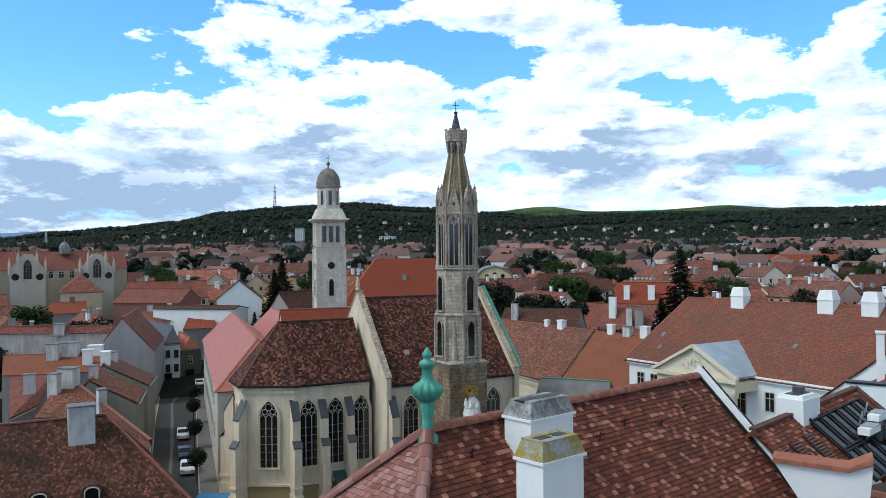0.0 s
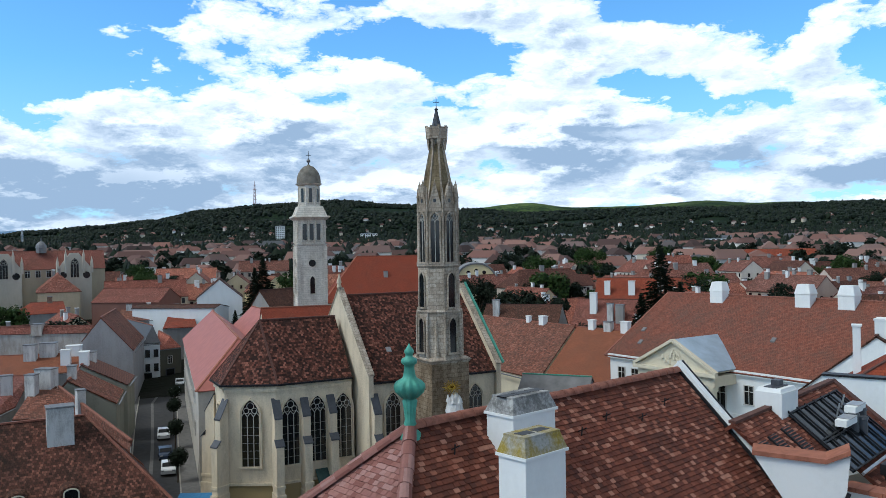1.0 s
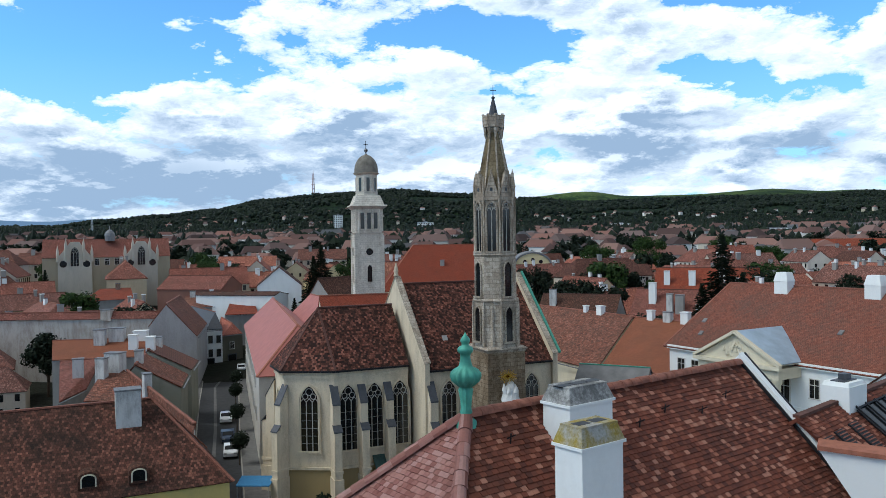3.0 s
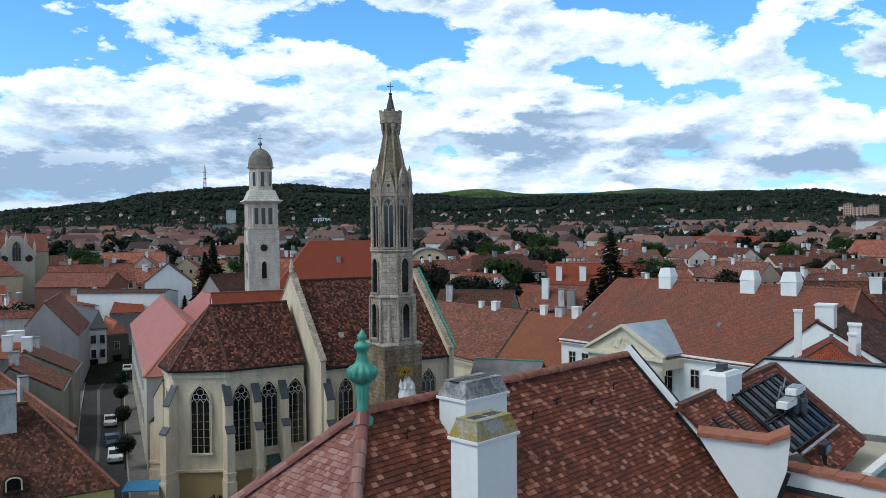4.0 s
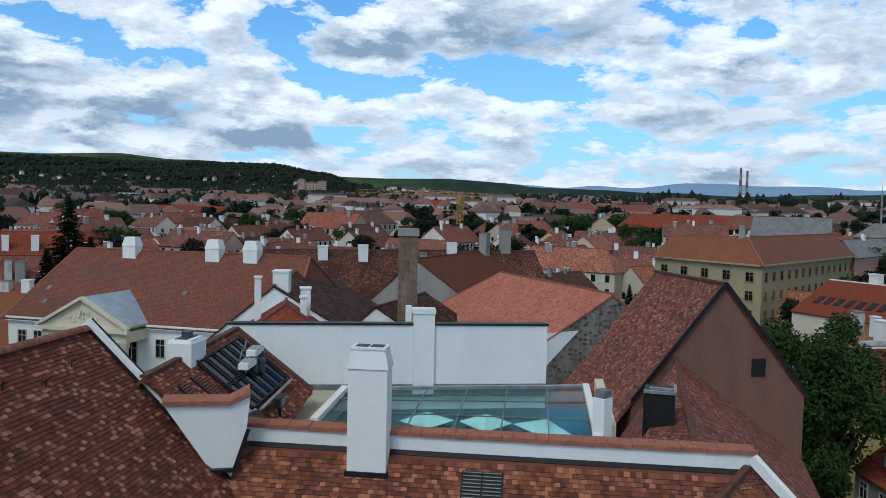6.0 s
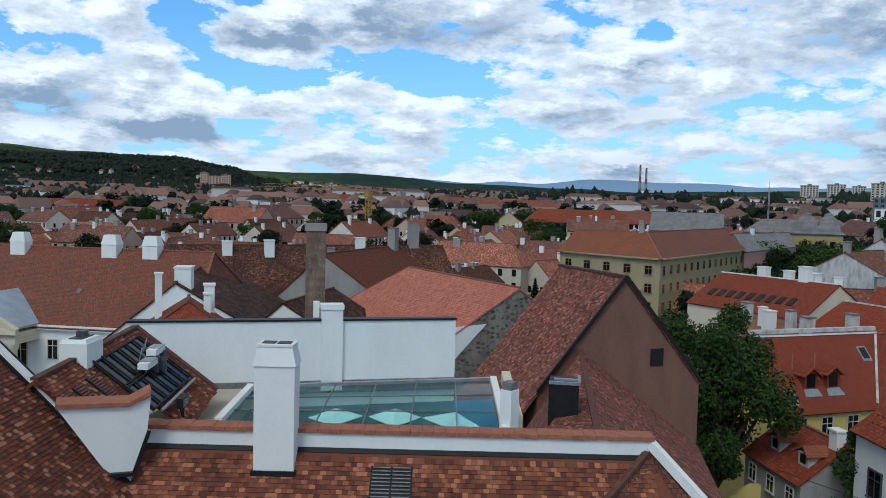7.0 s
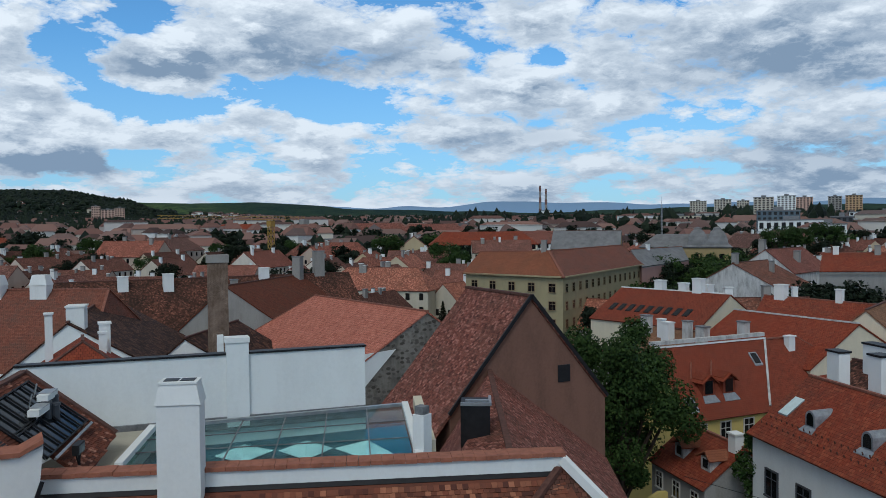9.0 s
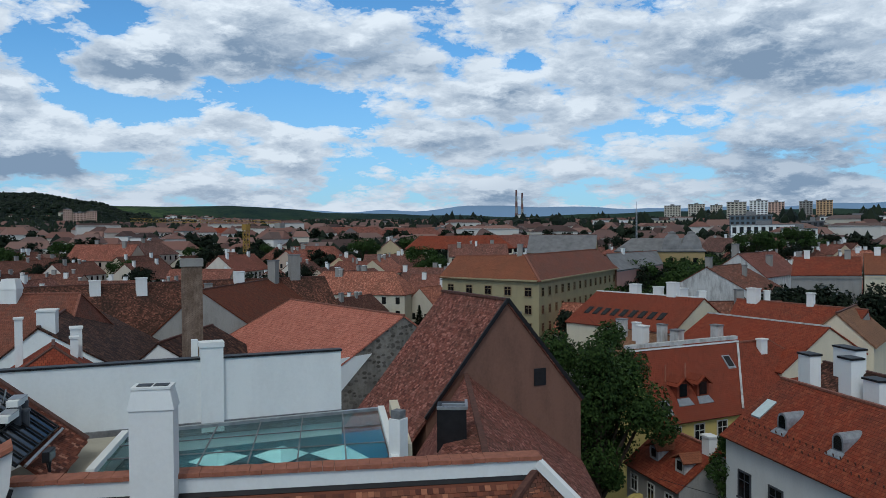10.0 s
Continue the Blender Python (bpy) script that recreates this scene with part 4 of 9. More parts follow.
# ---------------------------------------------------------------- the courtyard house: lower roof, parapet, glass roof
def court_house():
    h = thing("court_house", "courtyard house with mixed red plain tiles and a white coped parapet", "house", (15, 15, 0))
    P, Q = Vector((11.17, 20.79, 21.0)), Vector((20.57, 9.92, 21.0))
    E = (Q - P).normalized()
    N = Vector((-E.y, E.x, 0))       # away from the viewer
    L = (Q - P).length
    k = math.tan(radians(42))
    run = 4.6
    a, b = P - UP * 0.55 - E * 0.3, Q - UP * 0.55
    part("roof_slope", slab(Mesh(), [a - N * run - UP * run * k, b - N * run - UP * run * k + E * 2.0, b, a], 0.1), M["roof_low"], h)
    up = (N + UP * k).normalized()
    nr = (-N * k + UP).normalized()
    ln = run * math.sqrt(1 + k * k)
    tiles(h, a - N * run - UP * run * k, E, up, nr, [(0, 0), (L + 0.3, 0), (L + 0.3, ln - 0.25), (0, ln - 0.25)], "roof_low", 0.165, 0.14, (5.0, 9.5, ln - 1.4, ln - 0.25), 9)
    part("lead_flashing", Mesh().prism([p + nr * 0.03 for p in (a - up * 0.16, b - up * 0.16, b, a)], -nr * 0.02), M["black"], h)
    # parapet
    w = Mesh().prism([P - UP * 0.1, Q - UP * 0.1, Q + N * 0.4 - UP * 0.1, P + N * 0.4 - UP * 0.1], (0, 0, -1.3))
    part("parapet", w, M["white"], h)
    rnd = random.Random(5)
    cop = Mesh().prism([(-0.16, -0.08, 0.11), (0.16, -0.08, 0.11), (0.16, 0.5, 0.13), (-0.16, 0.5, 0.13)], (0, 0, -0.12)).data("coping_tile", M["coping"])
    rot = Matrix((E, N, UP)).transposed().to_4x4()
    for i in range(int(L / 0.33) + 1):
        piece("coping_tile", cop, h, Matrix.Translation(P + E * (0.33 * i + 0.1) - UP * (0.1 + rnd.gauss(0, 0.004))) @ rot)
    # sloping verge at the parapet's far corner
    v0 = Q - UP * 0.2
    v1 = v0 + (Vector((20.6, 8.29, 19.51)) - v0) * 2.2
    part("verge_coping", Mesh().bar(v0, v1, 0.22, 0.26), M["white"], h)
    hp, hq = Vector((20.49, 9.99, 20.45)), Vector((16.8, 10.6, 18.25))
    part("hip_slope", slab(Mesh(), [hp + UP * 0.06, hq + UP * 0.1, v1 - UP * 0.1, v0 - UP * 0.1], 0.1), M["roof_hip"], h)
    part("hip_cap", Mesh().bar(hp + UP * 0.1, hq + UP * 0.14, 0.2, 0.14), M["ridge_dark"], h)
    # body
    c = [P - N * 4.3, Q - N * 4.3 + E * 1.5, Q + E * 1.5 + N * 0.2, P + N * 0.2]
    part("wall", Mesh().prism([Vector((p.x, p.y, 16.4)) for p in c], (0, 0, -16.4)), M["cream"], h)
    # louvred roof hatch
    g = P + E * 7.05 - N * 0.72 - UP * (0.55 + 0.75 * k)
    hatch = part("roof_hatch", Mesh().prism([g + nr * 0.09 + E * x + up * y for x, y in ((-0.58, -0.6), (0.58, -0.6), (0.58, 0.42), (-0.58, 0.42))], -nr * 0.1), M["black"], h, "dark louvred roof hatch")
    for i in range(9):
        y = -0.52 + i * 0.11
        for x0 in (-0.53, 0.03):
            part("slat", Mesh().bar(g + E * x0 + up * y + nr * 0.12, g + E * (x0 + 0.5) + up * y + nr * 0.12, 0.03, 0.03, nr), M["lead"], hatch)
    # tall white chimney
    st = thing("chimney_stack", "tall white rendered chimney rising by the parapet", "chimney", (13.4, 17.75, 20))
    ang = math.atan2(E.y, E.x)
    m = Matrix.Translation((13.42, 17.75, 0)) @ Matrix.Rotation(ang, 4, "Z")
    sh = Mesh()
    sh.box(-0.56, -0.38, 19.0, 0.56, 0.38, 22.9)
    lo = [(-0.60, -0.42), (0.60, -0.42), (0.60, 0.42), (-0.60, 0.42)]
    hi = [(px * 0.8, py * 0.8) for px, py in lo]
    cp = Mesh()
    x, y = [(*p, 22.9) for p in lo], [(*p, 23.44) for p in hi]
    for i in range(4):
        j = (i + 1) % 4
        cp.face([x[i], x[j], y[j], y[i]])
    cp.face(y)
    cp.face(x[::-1])
    cp.box(hi[0][0] - 0.03, hi[0][1] - 0.03, 23.44, hi[2][0] + 0.03, hi[2][1] + 0.03, 23.5)
    for nm, me, mt in (("chimney_shaft", sh, "white"), ("cap", cp, "white"), ("flashing", Mesh().box(-0.62, -0.44, 19.2, 0.62, 0.44, 19.98), "black"),
                       ("flue", Mesh().box(-0.4, -0.2, 23.49, -0.03, 0.2, 23.515), "black"), ("flue", Mesh().box(0.03, -0.2, 23.49, 0.4, 0.2, 23.515), "black")):
        ob = part(nm, me, M[mt], st)
        ob.matrix_local = Matrix.Translation(-st.location) @ m
    # fire wall behind the court, with a flue post
    W0, W1 = Vector((14.6, 28.75, 0)), Vector((25.1, 21.09, 0))
    WE = (W1 - W0).normalized()
    WN = Vector((WE.y, -WE.x, 0))
    if WN.dot(Vector((-1, -1, 0))) < 0:
        WN = -WN
    fw = thing("fire_wall", "tall white rendered fire wall with dark sheet-metal coping", "wall", (20, 25, 0))
    part("wall", Mesh().prism([p + UP * 22.62 for p in (W0, W1, W1 - WN * 0.4, W0 - WN * 0.4)], (0, 0, -22.62)), M["white"], fw)
    part("coping", Mesh().prism([p + UP * 22.70 for p in (W0 + WN * 0.06, W1 + WN * 0.06 + WE * 0.05, W1 - WN * 0.46 + WE * 0.05, W0 - WN * 0.46)], (0, 0, -0.075)), M["black"], fw)
    pc = Vector((20.94, 24.13, 0))
    po = part("flue_post", Mesh().prism([p + UP * 23.1 for p in (pc - WE * 0.43 + WN * 0.16, pc + WE * 0.43 + WN * 0.16, pc + WE * 0.43 - WN * 0.5, pc - WE * 0.43 - WN * 0.5)], (0, 0, -3.3)), M["white"], fw)
    part("cap", Mesh().prism([p + UP * 23.3 for p in (pc - WE * 0.47 + WN * 0.2, pc + WE * 0.47 + WN * 0.2, pc + WE * 0.47 - WN * 0.54, pc - WE * 0.47 - WN * 0.54)], (0, 0, -0.2)), M["white"], po)
    part("side_flue", Mesh().prism([p + UP * 23.35 for p in (pc - WE * 0.72 - WN * 0.5, pc - WE * 0.48 - WN * 0.5, pc - WE * 0.48 - WN * 0.75, pc - WE * 0.72 - WN * 0.75)], (0, 0, -1.2)), M["white"], fw)
    part("plinth", Mesh().prism([p + UP * 20.2 for p in (W0 + WN * 0.12 + WE * 2.2, W1 + WN * 0.12, W1, W0 + WE * 2.2)], (0, 0, -0.5)), M["lead"], fw)
    # flat roof strip on the court's other side
    fl = Mesh().prism([(14.1, 21.9, 19.98), (18.3, 25.9, 19.98), (17.5, 27.2, 19.98), (12.6, 24.6, 19.98), (11.4, 21.5, 19.98)], (0, 0, -0.3))
    part("terrace", fl, M["terrace"], h, "cream felted flat roof strip")
    # glass roof
    gr = thing("glass_roof", "glazed courtyard roof of blue-green panes on steel bars", "glass roof", (20, 20, 20))
    c00, c10, c11, c01 = Vector((14.6, 22.45, 20.02)), Vector((20.6, 15.05, 20.02)), Vector((26.1, 19.8, 20.12)), Vector((18.0, 25.45, 20.12))

    def bil(s, t):
        return (c00 * (1 - s) + c10 * s) * (1 - t) + (c01 * (1 - s) + c11 * s) * t
    nu, nv = 6, 3
    for i in range(nu):
        for j in range(nv):
            q = [bil((i + a) / nu, (j + b) / nv) for a, b in ((0, 0), (1, 0), (1, 1), (0, 1))]
            gp = part("pane", Mesh().prism(q, (0, 0, -0.012)), M["glass"], gr)
            gp.visible_shadow = False
    for i in range(nu + 1):
        part("bar", Mesh().bar(bil(i / nu, 0) + UP * 0.02, bil(i / nu, 1) + UP * 0.02, 0.045, 0.04), M["lead"], gr)
    for j in range(nv + 1):
        part("bar", Mesh().bar(bil(0, j / nv) + UP * 0.02, bil(1, j / nv) + UP * 0.02, 0.04, 0.035), M["lead"], gr)
    for a, b in ((c00, c01), (c10, c11)):
        part("edge_rail", Mesh().bar(a + UP * 0.08, b + UP * 0.08, 0.26, 0.2), M["white"], gr)
    part("edge_rail", Mesh().bar(c01 + UP * 0.06, c11 + UP * 0.06, 0.2, 0.12), M["steel"], gr)
    # pale folded shapes imitating reflections, and blue water tank floor, below the glass
    fo = thing("court_floor", "blue-green courtyard floor seen through the glass roof", "floor", (20, 20, 16), kind="structure")
    part("deck", Mesh().prism([(v.x, v.y, 19.3) for v in (c00, c10, c11, c01)], (0, 0, -0.2)), M["teal"], fo)
    bl = thing("shade_sails", "pale folded diamonds below the glass roof, in place of reflections", "shade sail", (19, 19, 18))
    for q in (((18.1, 22.1), (19.7, 22.4), (19.7, 20.9), (18.1, 20.7)), ((19.8, 20.7), (21.3, 20.8), (21.1, 19.3), (19.5, 19.1)), ((21.1, 19.2), (22.6, 18.9), (21.7, 17.0), (20.7, 17.4)), ((16.7, 23.4), (18.0, 23.9), (17.9, 22.4), (16.5, 22.1))):
        a, b, c, d = [Vector((*p, 19.6)) for p in q]
        mid = (b + d) / 2 + UP * 0.28
        sa = Mesh()
        for t0, t1 in ((a, b), (b, c), (c, d), (d, a)):
            sa.prism([t0, t1, mid], (0, 0, -0.02))
        part("sail", sa, M["sail"], bl)
    # small vent stack by the glass
    vs = thing("vent_stack", "small white rendered vent with a slotted grey cap", "chimney", (21.0, 15.4, 20))
    part("chimney_shaft", Mesh().box(20.85, 15.05, 19.5, 21.3, 15.5, 21.35), M["white"], vs)
    part("cap", Mesh().box(20.9, 15.1, 21.35, 21.25, 15.45, 21.62), M["lead"], vs)
    part("curb", Mesh().bar((21.6, 15.3, 20.1), (26.7, 19.6, 20.2), 0.35, 0.5), M["cream"], vs)
    # white box between the two houses
    bx = thing("parapet_box", "white rendered roof parapet with clay tile coping between two roofs", "parapet", (10.5, 22, 19))
    inn = Vector((0.431, 0.902, 0))
    face = [Vector(p) for p in ((8.74, 21.01, 21.9), (9.86, 20.47, 19.98), (10.44, 20.19, 19.96), (10.79, 20.03, 21.1), (10.87, 19.99, 21.98), (10.37, 20.23, 21.78))]
    part("wall", Mesh().prism(face, inn * 0.5), M["white"], bx)
    cop = [(face[0] - UP * 0.02, face[5] + UP * 0.02), (face[5] + UP * 0.02, face[4] + UP * 0.1)]
    for a, b in cop:
        part("coping", Mesh().prism([a - inn * 0.1 + UP * 0.1, b - inn * 0.1 + UP * 0.1, b + inn * 0.6 + UP * 0.14, a + inn * 0.6 + UP * 0.14], (0, 0, -0.12)), M["coping"], bx, "clay tile coping")
    part("flashing", Mesh().bar(face[1] - UP * 0.04, face[2] - UP * 0.04, 0.3, 0.1).bar(face[2] + Vector((0.04, -0.02, -0.05)), face[3] + Vector((0.04, -0.02, -0.05)), 0.07, 0.1), M["black"], bx)


def glass_mat():
    m, g, b = material("court_glass", 0.05, spec=0.5)
    b.inputs["Base Color"].default_value = (0.62, 0.88, 0.88, 1)
    b.inputs["Transmission Weight"].default_value = 1.0
    b.inputs["IOR"].default_value = 1.07
    return m


M["roof_hip"] = tile_mat("tile_hip", [(0.13, 0.06, 0.045), (0.18, 0.085, 0.065), (0.10, 0.05, 0.04), (0.22, 0.12, 0.09)], 0.16, 0.14, moss=0.4)
M["glass"] = glass_mat()
M["glassy_grey"] = plain_mat("lamp_glass", (0.16, 0.17, 0.18), 0.2, spec=0.6, vary=0.1)
M["terrace"] = plaster("cream_roof_felt", (0.44, 0.41, 0.33), (0.30, 0.28, 0.23), 0.5)
M["teal"] = plain_mat("teal_deck", (0.012, 0.085, 0.115), 0.4, vary=0.7, scale=0.45)
M["sail"] = plain_mat("pale_matte", (0.62, 0.74, 0.74), 0.8, vary=0.15)
court_house()


# ---------------------------------------------------------------- roof with the ladder and hatches, between the two
def side_house():
    h = thing("side_house", "lower tiled house with black roof ladder and louvred hatches", "house", (12, 26, 0))
    A = Vector((13.85, 26.59, 22.8))
    a = A - U * 6.9 - UP * 0.35
    k = 0.75
    run = 4.2
    part("roof_slope", slab(Mesh(), [A - PN * 4 - UP * 4 * k, a - PN * 4 - UP * 4 * k, a, A], 0.1), M["roof_near"], h)
    up = (-PN + UP * k).normalized()
    nr = up.cross(U).normalized()
    nr = nr if nr.z > 0 else -nr
    ln = run * math.sqrt(1 + k * k)
    us = (A - a).normalized()
    o = a + PN * run - UP * run * k
    cut = [(3.2, 1.25), (6.9, 1.57), (6.9, ln), (0, ln), (0, 4.15), (3.2, 2.7)]
    part("roof_slope", slab(Mesh(), [o + us * x + up * y for x, y in cut], 0.1), M["roof_near"], h)
    tiles(h, a + PN * run - UP * run * k, us, up, nr, cut, "roof_near", 0.155, 0.125, (3.4, 6.9, 1.6, 2.9), 13)
    part("ridge_cap", Mesh().bar(a + UP * 0.03, A + UP * 0.03, 0.22, 0.08), M["ridge_dark"], h)
    vg = part("verge", Mesh().bar(A + UP * 0.03, A + PN * 2.94 - UP * 2.94 * k + UP * 0.03, 0.26, 0.12), M["ridge_dark"], h)
    w = [A - U * 7 + PN * 3.9, A - U * 0.15 + PN * 3.9, A - U * 0.15 - PN * 3.7, A - U * 7 - PN * 3.7]
    part("wall", Mesh().prism([Vector((p.x, p.y, 18.9)) for p in w], (0, 0, -18.9)), M["white"], h)

    def on(al, dn, lift=0.0):
        return A - us * al - up * dn + nr * (0.05 + lift)
    # louvred hatches
    for al, d0, d1 in ((5.05, 0.75, 1.8), (5.95, 0.8, 1.75), (6.65, 0.85, 1.5)):
        hatch = part("roof_hatch", Mesh().prism([on(al + x, d, 0.03) for x, d in ((0.22, d0), (-0.22, d0), (-0.22, d1), (0.22, d1))], -nr * 0.06), M["black"], h)
        for i in range(int((d1 - d0) / 0.1)):
            part("slat", Mesh().bar(on(al + 0.19, d0 + 0.06 + i * 0.1, 0.05), on(al - 0.19, d0 + 0.06 + i * 0.1, 0.05), 0.028, 0.03, nr), M["ridge"], hatch)
    # black panels with rails
    pn = part("panel_field", Mesh().prism([on(4.3, 0.5, 0.05), on(4.3, 2.78, 0.05), on(0.75, 2.72, 0.05), on(0.75, 0.36, 0.05)], -nr * 0.05), M["pane"], h, "black roof panels in rails")
    for i in range(7):
        al = 0.75 + i * 0.592
        part("rail", Mesh().bar(on(al, 0.4, 0.1), on(al, 2.75, 0.1), 0.05, 0.06, nr), M["black"], pn)
    for dn in (0.42, 1.55, 1.65, 2.7):
        part("rail", Mesh().bar(on(4.3, dn + 0.06, 0.1), on(0.75, dn, 0.1), 0.045, 0.04, nr), M["black"], pn)
    part("snow_rail", Mesh().bar(on(4.15, 2.95, 0.12), on(0.75, 2.86, 0.12), 0.08, 0.08, nr), M["steel"], h, "pale metal snow rail")
    # fan unit: two pale ducts on dark motors
    fu = thing("roof_fan", "galvanised roof fan unit with pale ducts", "ventilator", on(2.0, 1.5))
    for al, dn, lift in ((2.55, 1.45, 0.38), (1.6, 1.25, 0.5)):
        o = on(al, dn, lift)
        part("duct", Mesh().prism([o + us * x + PN * y for x, y in ((-0.42, -0.17), (0.42, -0.17), (0.42, 0.17), (-0.42, 0.17))], (0, 0, -0.2)), M["white"], fu, "pale metal duct")
        part("cover", Mesh().prism([o + us * x + PN * y + UP * 0.03 for x, y in ((-0.2, -0.2), (0.34, -0.2), (0.34, 0.2), (-0.2, 0.2))], (0, 0, -0.03)), M["steel"], fu)
    for al, dn in ((2.0, 1.75), (1.3, 1.7), (1.75, 1.95)):
        o = on(al, dn, 0.02)
        part("motor", Mesh().frustum((o.x, o.y), 12, 0.15, 0.15, o.z - 0.15, o.z + 0.42).frustum((o.x, o.y), 12, 0.18, 0.16, o.z + 0.42, o.z + 0.5), M["slate"], fu)
    for al, dn in ((2.7, 1.7), (2.2, 1.2), (1.4, 1.0)):
        part("bracket", Mesh().bar(on(al, dn, 0.0), on(al, dn - 0.2, 0.45), 0.04), M["steel"], fu)
    # floodlight at the foot of the slope
    o = on(3.35, 3.5, 0.0)
    fl = thing("flood_lamp", "black floodlight on a short post at the roof's foot", "lamp", o)
    part("post", Mesh().box(o.x - 0.035, o.y - 0.035, o.z - 0.3, o.x + 0.035, o.y + 0.035, o.z + 0.35), M["black"], fl)
    part("head", Mesh().prism([o + us * x + UP * z - PN * 0.1 for x, z in ((-0.27, 0.32), (0.27, 0.32), (0.27, 0.62), (-0.27, 0.62))], PN * 0.2), M["black"], fl)
    part("lens", Mesh().prism([o + us * x + UP * z + PN * 0.11 for x, z in ((-0.22, 0.36), (0.22, 0.36), (0.22, 0.58), (-0.22, 0.58))], -PN * 0.02), M["glassy_grey"], fl, "grey lamp glass")
    for x in (-0.2, 0.2):
        part("bracket", Mesh().bar(o + us * x + UP * 0.32, o + us * x * 0.4 + UP * 0.1, 0.04), M["black"], fl)
    # short wide chimney on the ridge
    p = A - us * 4.15
    ch = thing("chimney_stack", "short wide white chimney with slotted grey cap on the ridge", "chimney", (p.x, p.y, 22))
    ang = math.atan2(U.y, U.x)
    for nm, me, mt in (("chimney_shaft", Mesh().box(-0.55, -0.42, -1.2, 0.55, 0.42, 0.55), "white"), ("cap", Mesh().frustum((0, 0), 4, 0.74, 0.66, 0.55, 0.66, math.pi / 4, 1.0, 0.75), "white"), ("cowl", Mesh().box(-0.1, -0.12, 0.66, 0.22, 0.12, 0.86).box(-0.4, -0.2, 0.64, 0.4, 0.2, 0.69), "slate")):
        ob = part(nm, me, M[mt], ch)
        ob.matrix_local = Matrix.Translation(Vector((p.x, p.y, p.z - 0.1)) - ch.location) @ Matrix.Rotation(ang, 4, "Z")


side_house()


# ---------------------------------------------------------------- house with the brown gable
def brown_house():
    h = thing("brown_gable_house", "steep brown tiled house with bare brown rendered gable", "house", (42, 23, 0))
    A, B = (39.75, 21.1), (43.6, 27.8)
    r = roofed(h, A, B, 23.62, 5.2, 5.2, 17.5, 17.5, "roof_brown", "brownwall", over=0.1, ridge="ridge_dark", hip_b=0.0)
    e, n = r["e"], r["n"]
    a3 = Vector((A[0], A[1], 0))
    # long low catslide towards the court
    k = 6.12 / 5.2
    o = a3 + n * 5.3 + UP * (17.5 - 0.1 * k)
    part("catslide", slab(Mesh(), [o - e * 0.1, o + e * 8.0, o + e * 8.0 + n * 3.2 - UP * 3.2 * k, o - e * 0.1 + n * 3.2 - UP * 3.2 * k][::-1], 0.14), M["roof_brown"], h)
    wb = part("gable_window", Mesh().box(-0.42, -0.03, -0.5, 0.42, 0.03, 0.5), M["black"], h, "dark unglazed gable opening")
    c = a3 + e * 0.0 - n * 2.25 + UP * 19.0
    wb.matrix_local = Matrix.Translation(-h.location) @ wall_pose(c - e * 0.02, -e)
    part("verge_board", Mesh().bar(a3 - e * 0.14 + UP * 23.66, a3 - e * 0.14 - n * 5.3 + UP * 17.42, 0.12, 0.2).bar(a3 - e * 0.14 + UP * 23.66, a3 - e * 0.14 + n * 5.3 + UP * 17.42, 0.12, 0.2), M["black"], h)
    # lean-to roof against the gable
    l = thing("annex_roof", "hipped brown tiled annex roof with a dark recessed dormer", "roof", (37, 18, 14))
    T = a3 + n * 2.7 - e * 0.02 + UP * 19.6
    R = a3 - n * 5.3 - e * 0.02 + UP * 13.6
    H = Vector((26.13, 14.74, 18.75))
    K = Vector((33.70, 12.66, 14.64))
    J = Vector((25.98, 16.91, 18.41))
    Bk = a3 + n * 7.0 - e * 0.5 + UP * 14.4
    part("roof_slope", slab(Mesh(), [T, H, K], 0.12), M["roof_brown"], l)
    part("roof_slope", slab(Mesh(), [T, K, R], 0.12), M["roof_brown"], l)
    part("roof_slope", slab(Mesh(), [T, Bk, J], 0.12), M["roof_brown"], l)
    part("roof_slope", slab(Mesh(), [T, J, H], 0.12), M["roof_brown"], l)
    part("hip_cap", Mesh().bar(T, H, 0.26, 0.16), M["ridge_dark"], l)
    o = Vector((27.6, 18.0, 18.55))
    x, y = Vector((0.52, -0.85, 0)), Vector((0.85, 0.52, 0))
    # solid black box in place of the shaded recess behind the dormer's frame
    dm = part("dormer", Mesh().prism([o + UP * 1.5, o + x * 1.25 + UP * 1.5, o + x * 1.25 + y * 1.6 + UP * 1.5, o + y * 1.6 + UP * 1.5], (0, 0, -2.2)), M["black"], l, "dark recessed dormer with steel frame")
    part("dormer_frame", Mesh().bar(o + UP * 1.55, o + x * 1.25 + UP * 1.55, 0.14, 0.12).bar(o + UP * 1.62 + y * 0.4 + x * 0.2, o + x * 1.2 + y * 0.4 + UP * 1.62, 0.2, 0.08).bar(o + x * 1.25 + UP * 1.55, o + x * 1.25 + y * 1.5 + UP * 1.55, 0.12, 0.12), M["steel"], dm)


brown_house()


# ---------------------------------------------------------------- gothic church
def arch_pts(w, h, n=7):
    """Outline of a pointed arch, from the sill's left end round to its right end, in (x, z)."""
    r = w * 1.02
    zs = h - math.sqrt(r * r - (r - w / 2) ** 2)
    left = []
    for i in range(n + 1):
        a = math.acos((r - w / 2) / r) * i / n
        left.append((-w / 2 + r - r * math.cos(a), zs + r * math.sin(a)))
    return [(-w / 2, 0.0)] + left + [(-x, z) for x, z in left[-2::-1]] + [(w / 2, 0.0)], zs


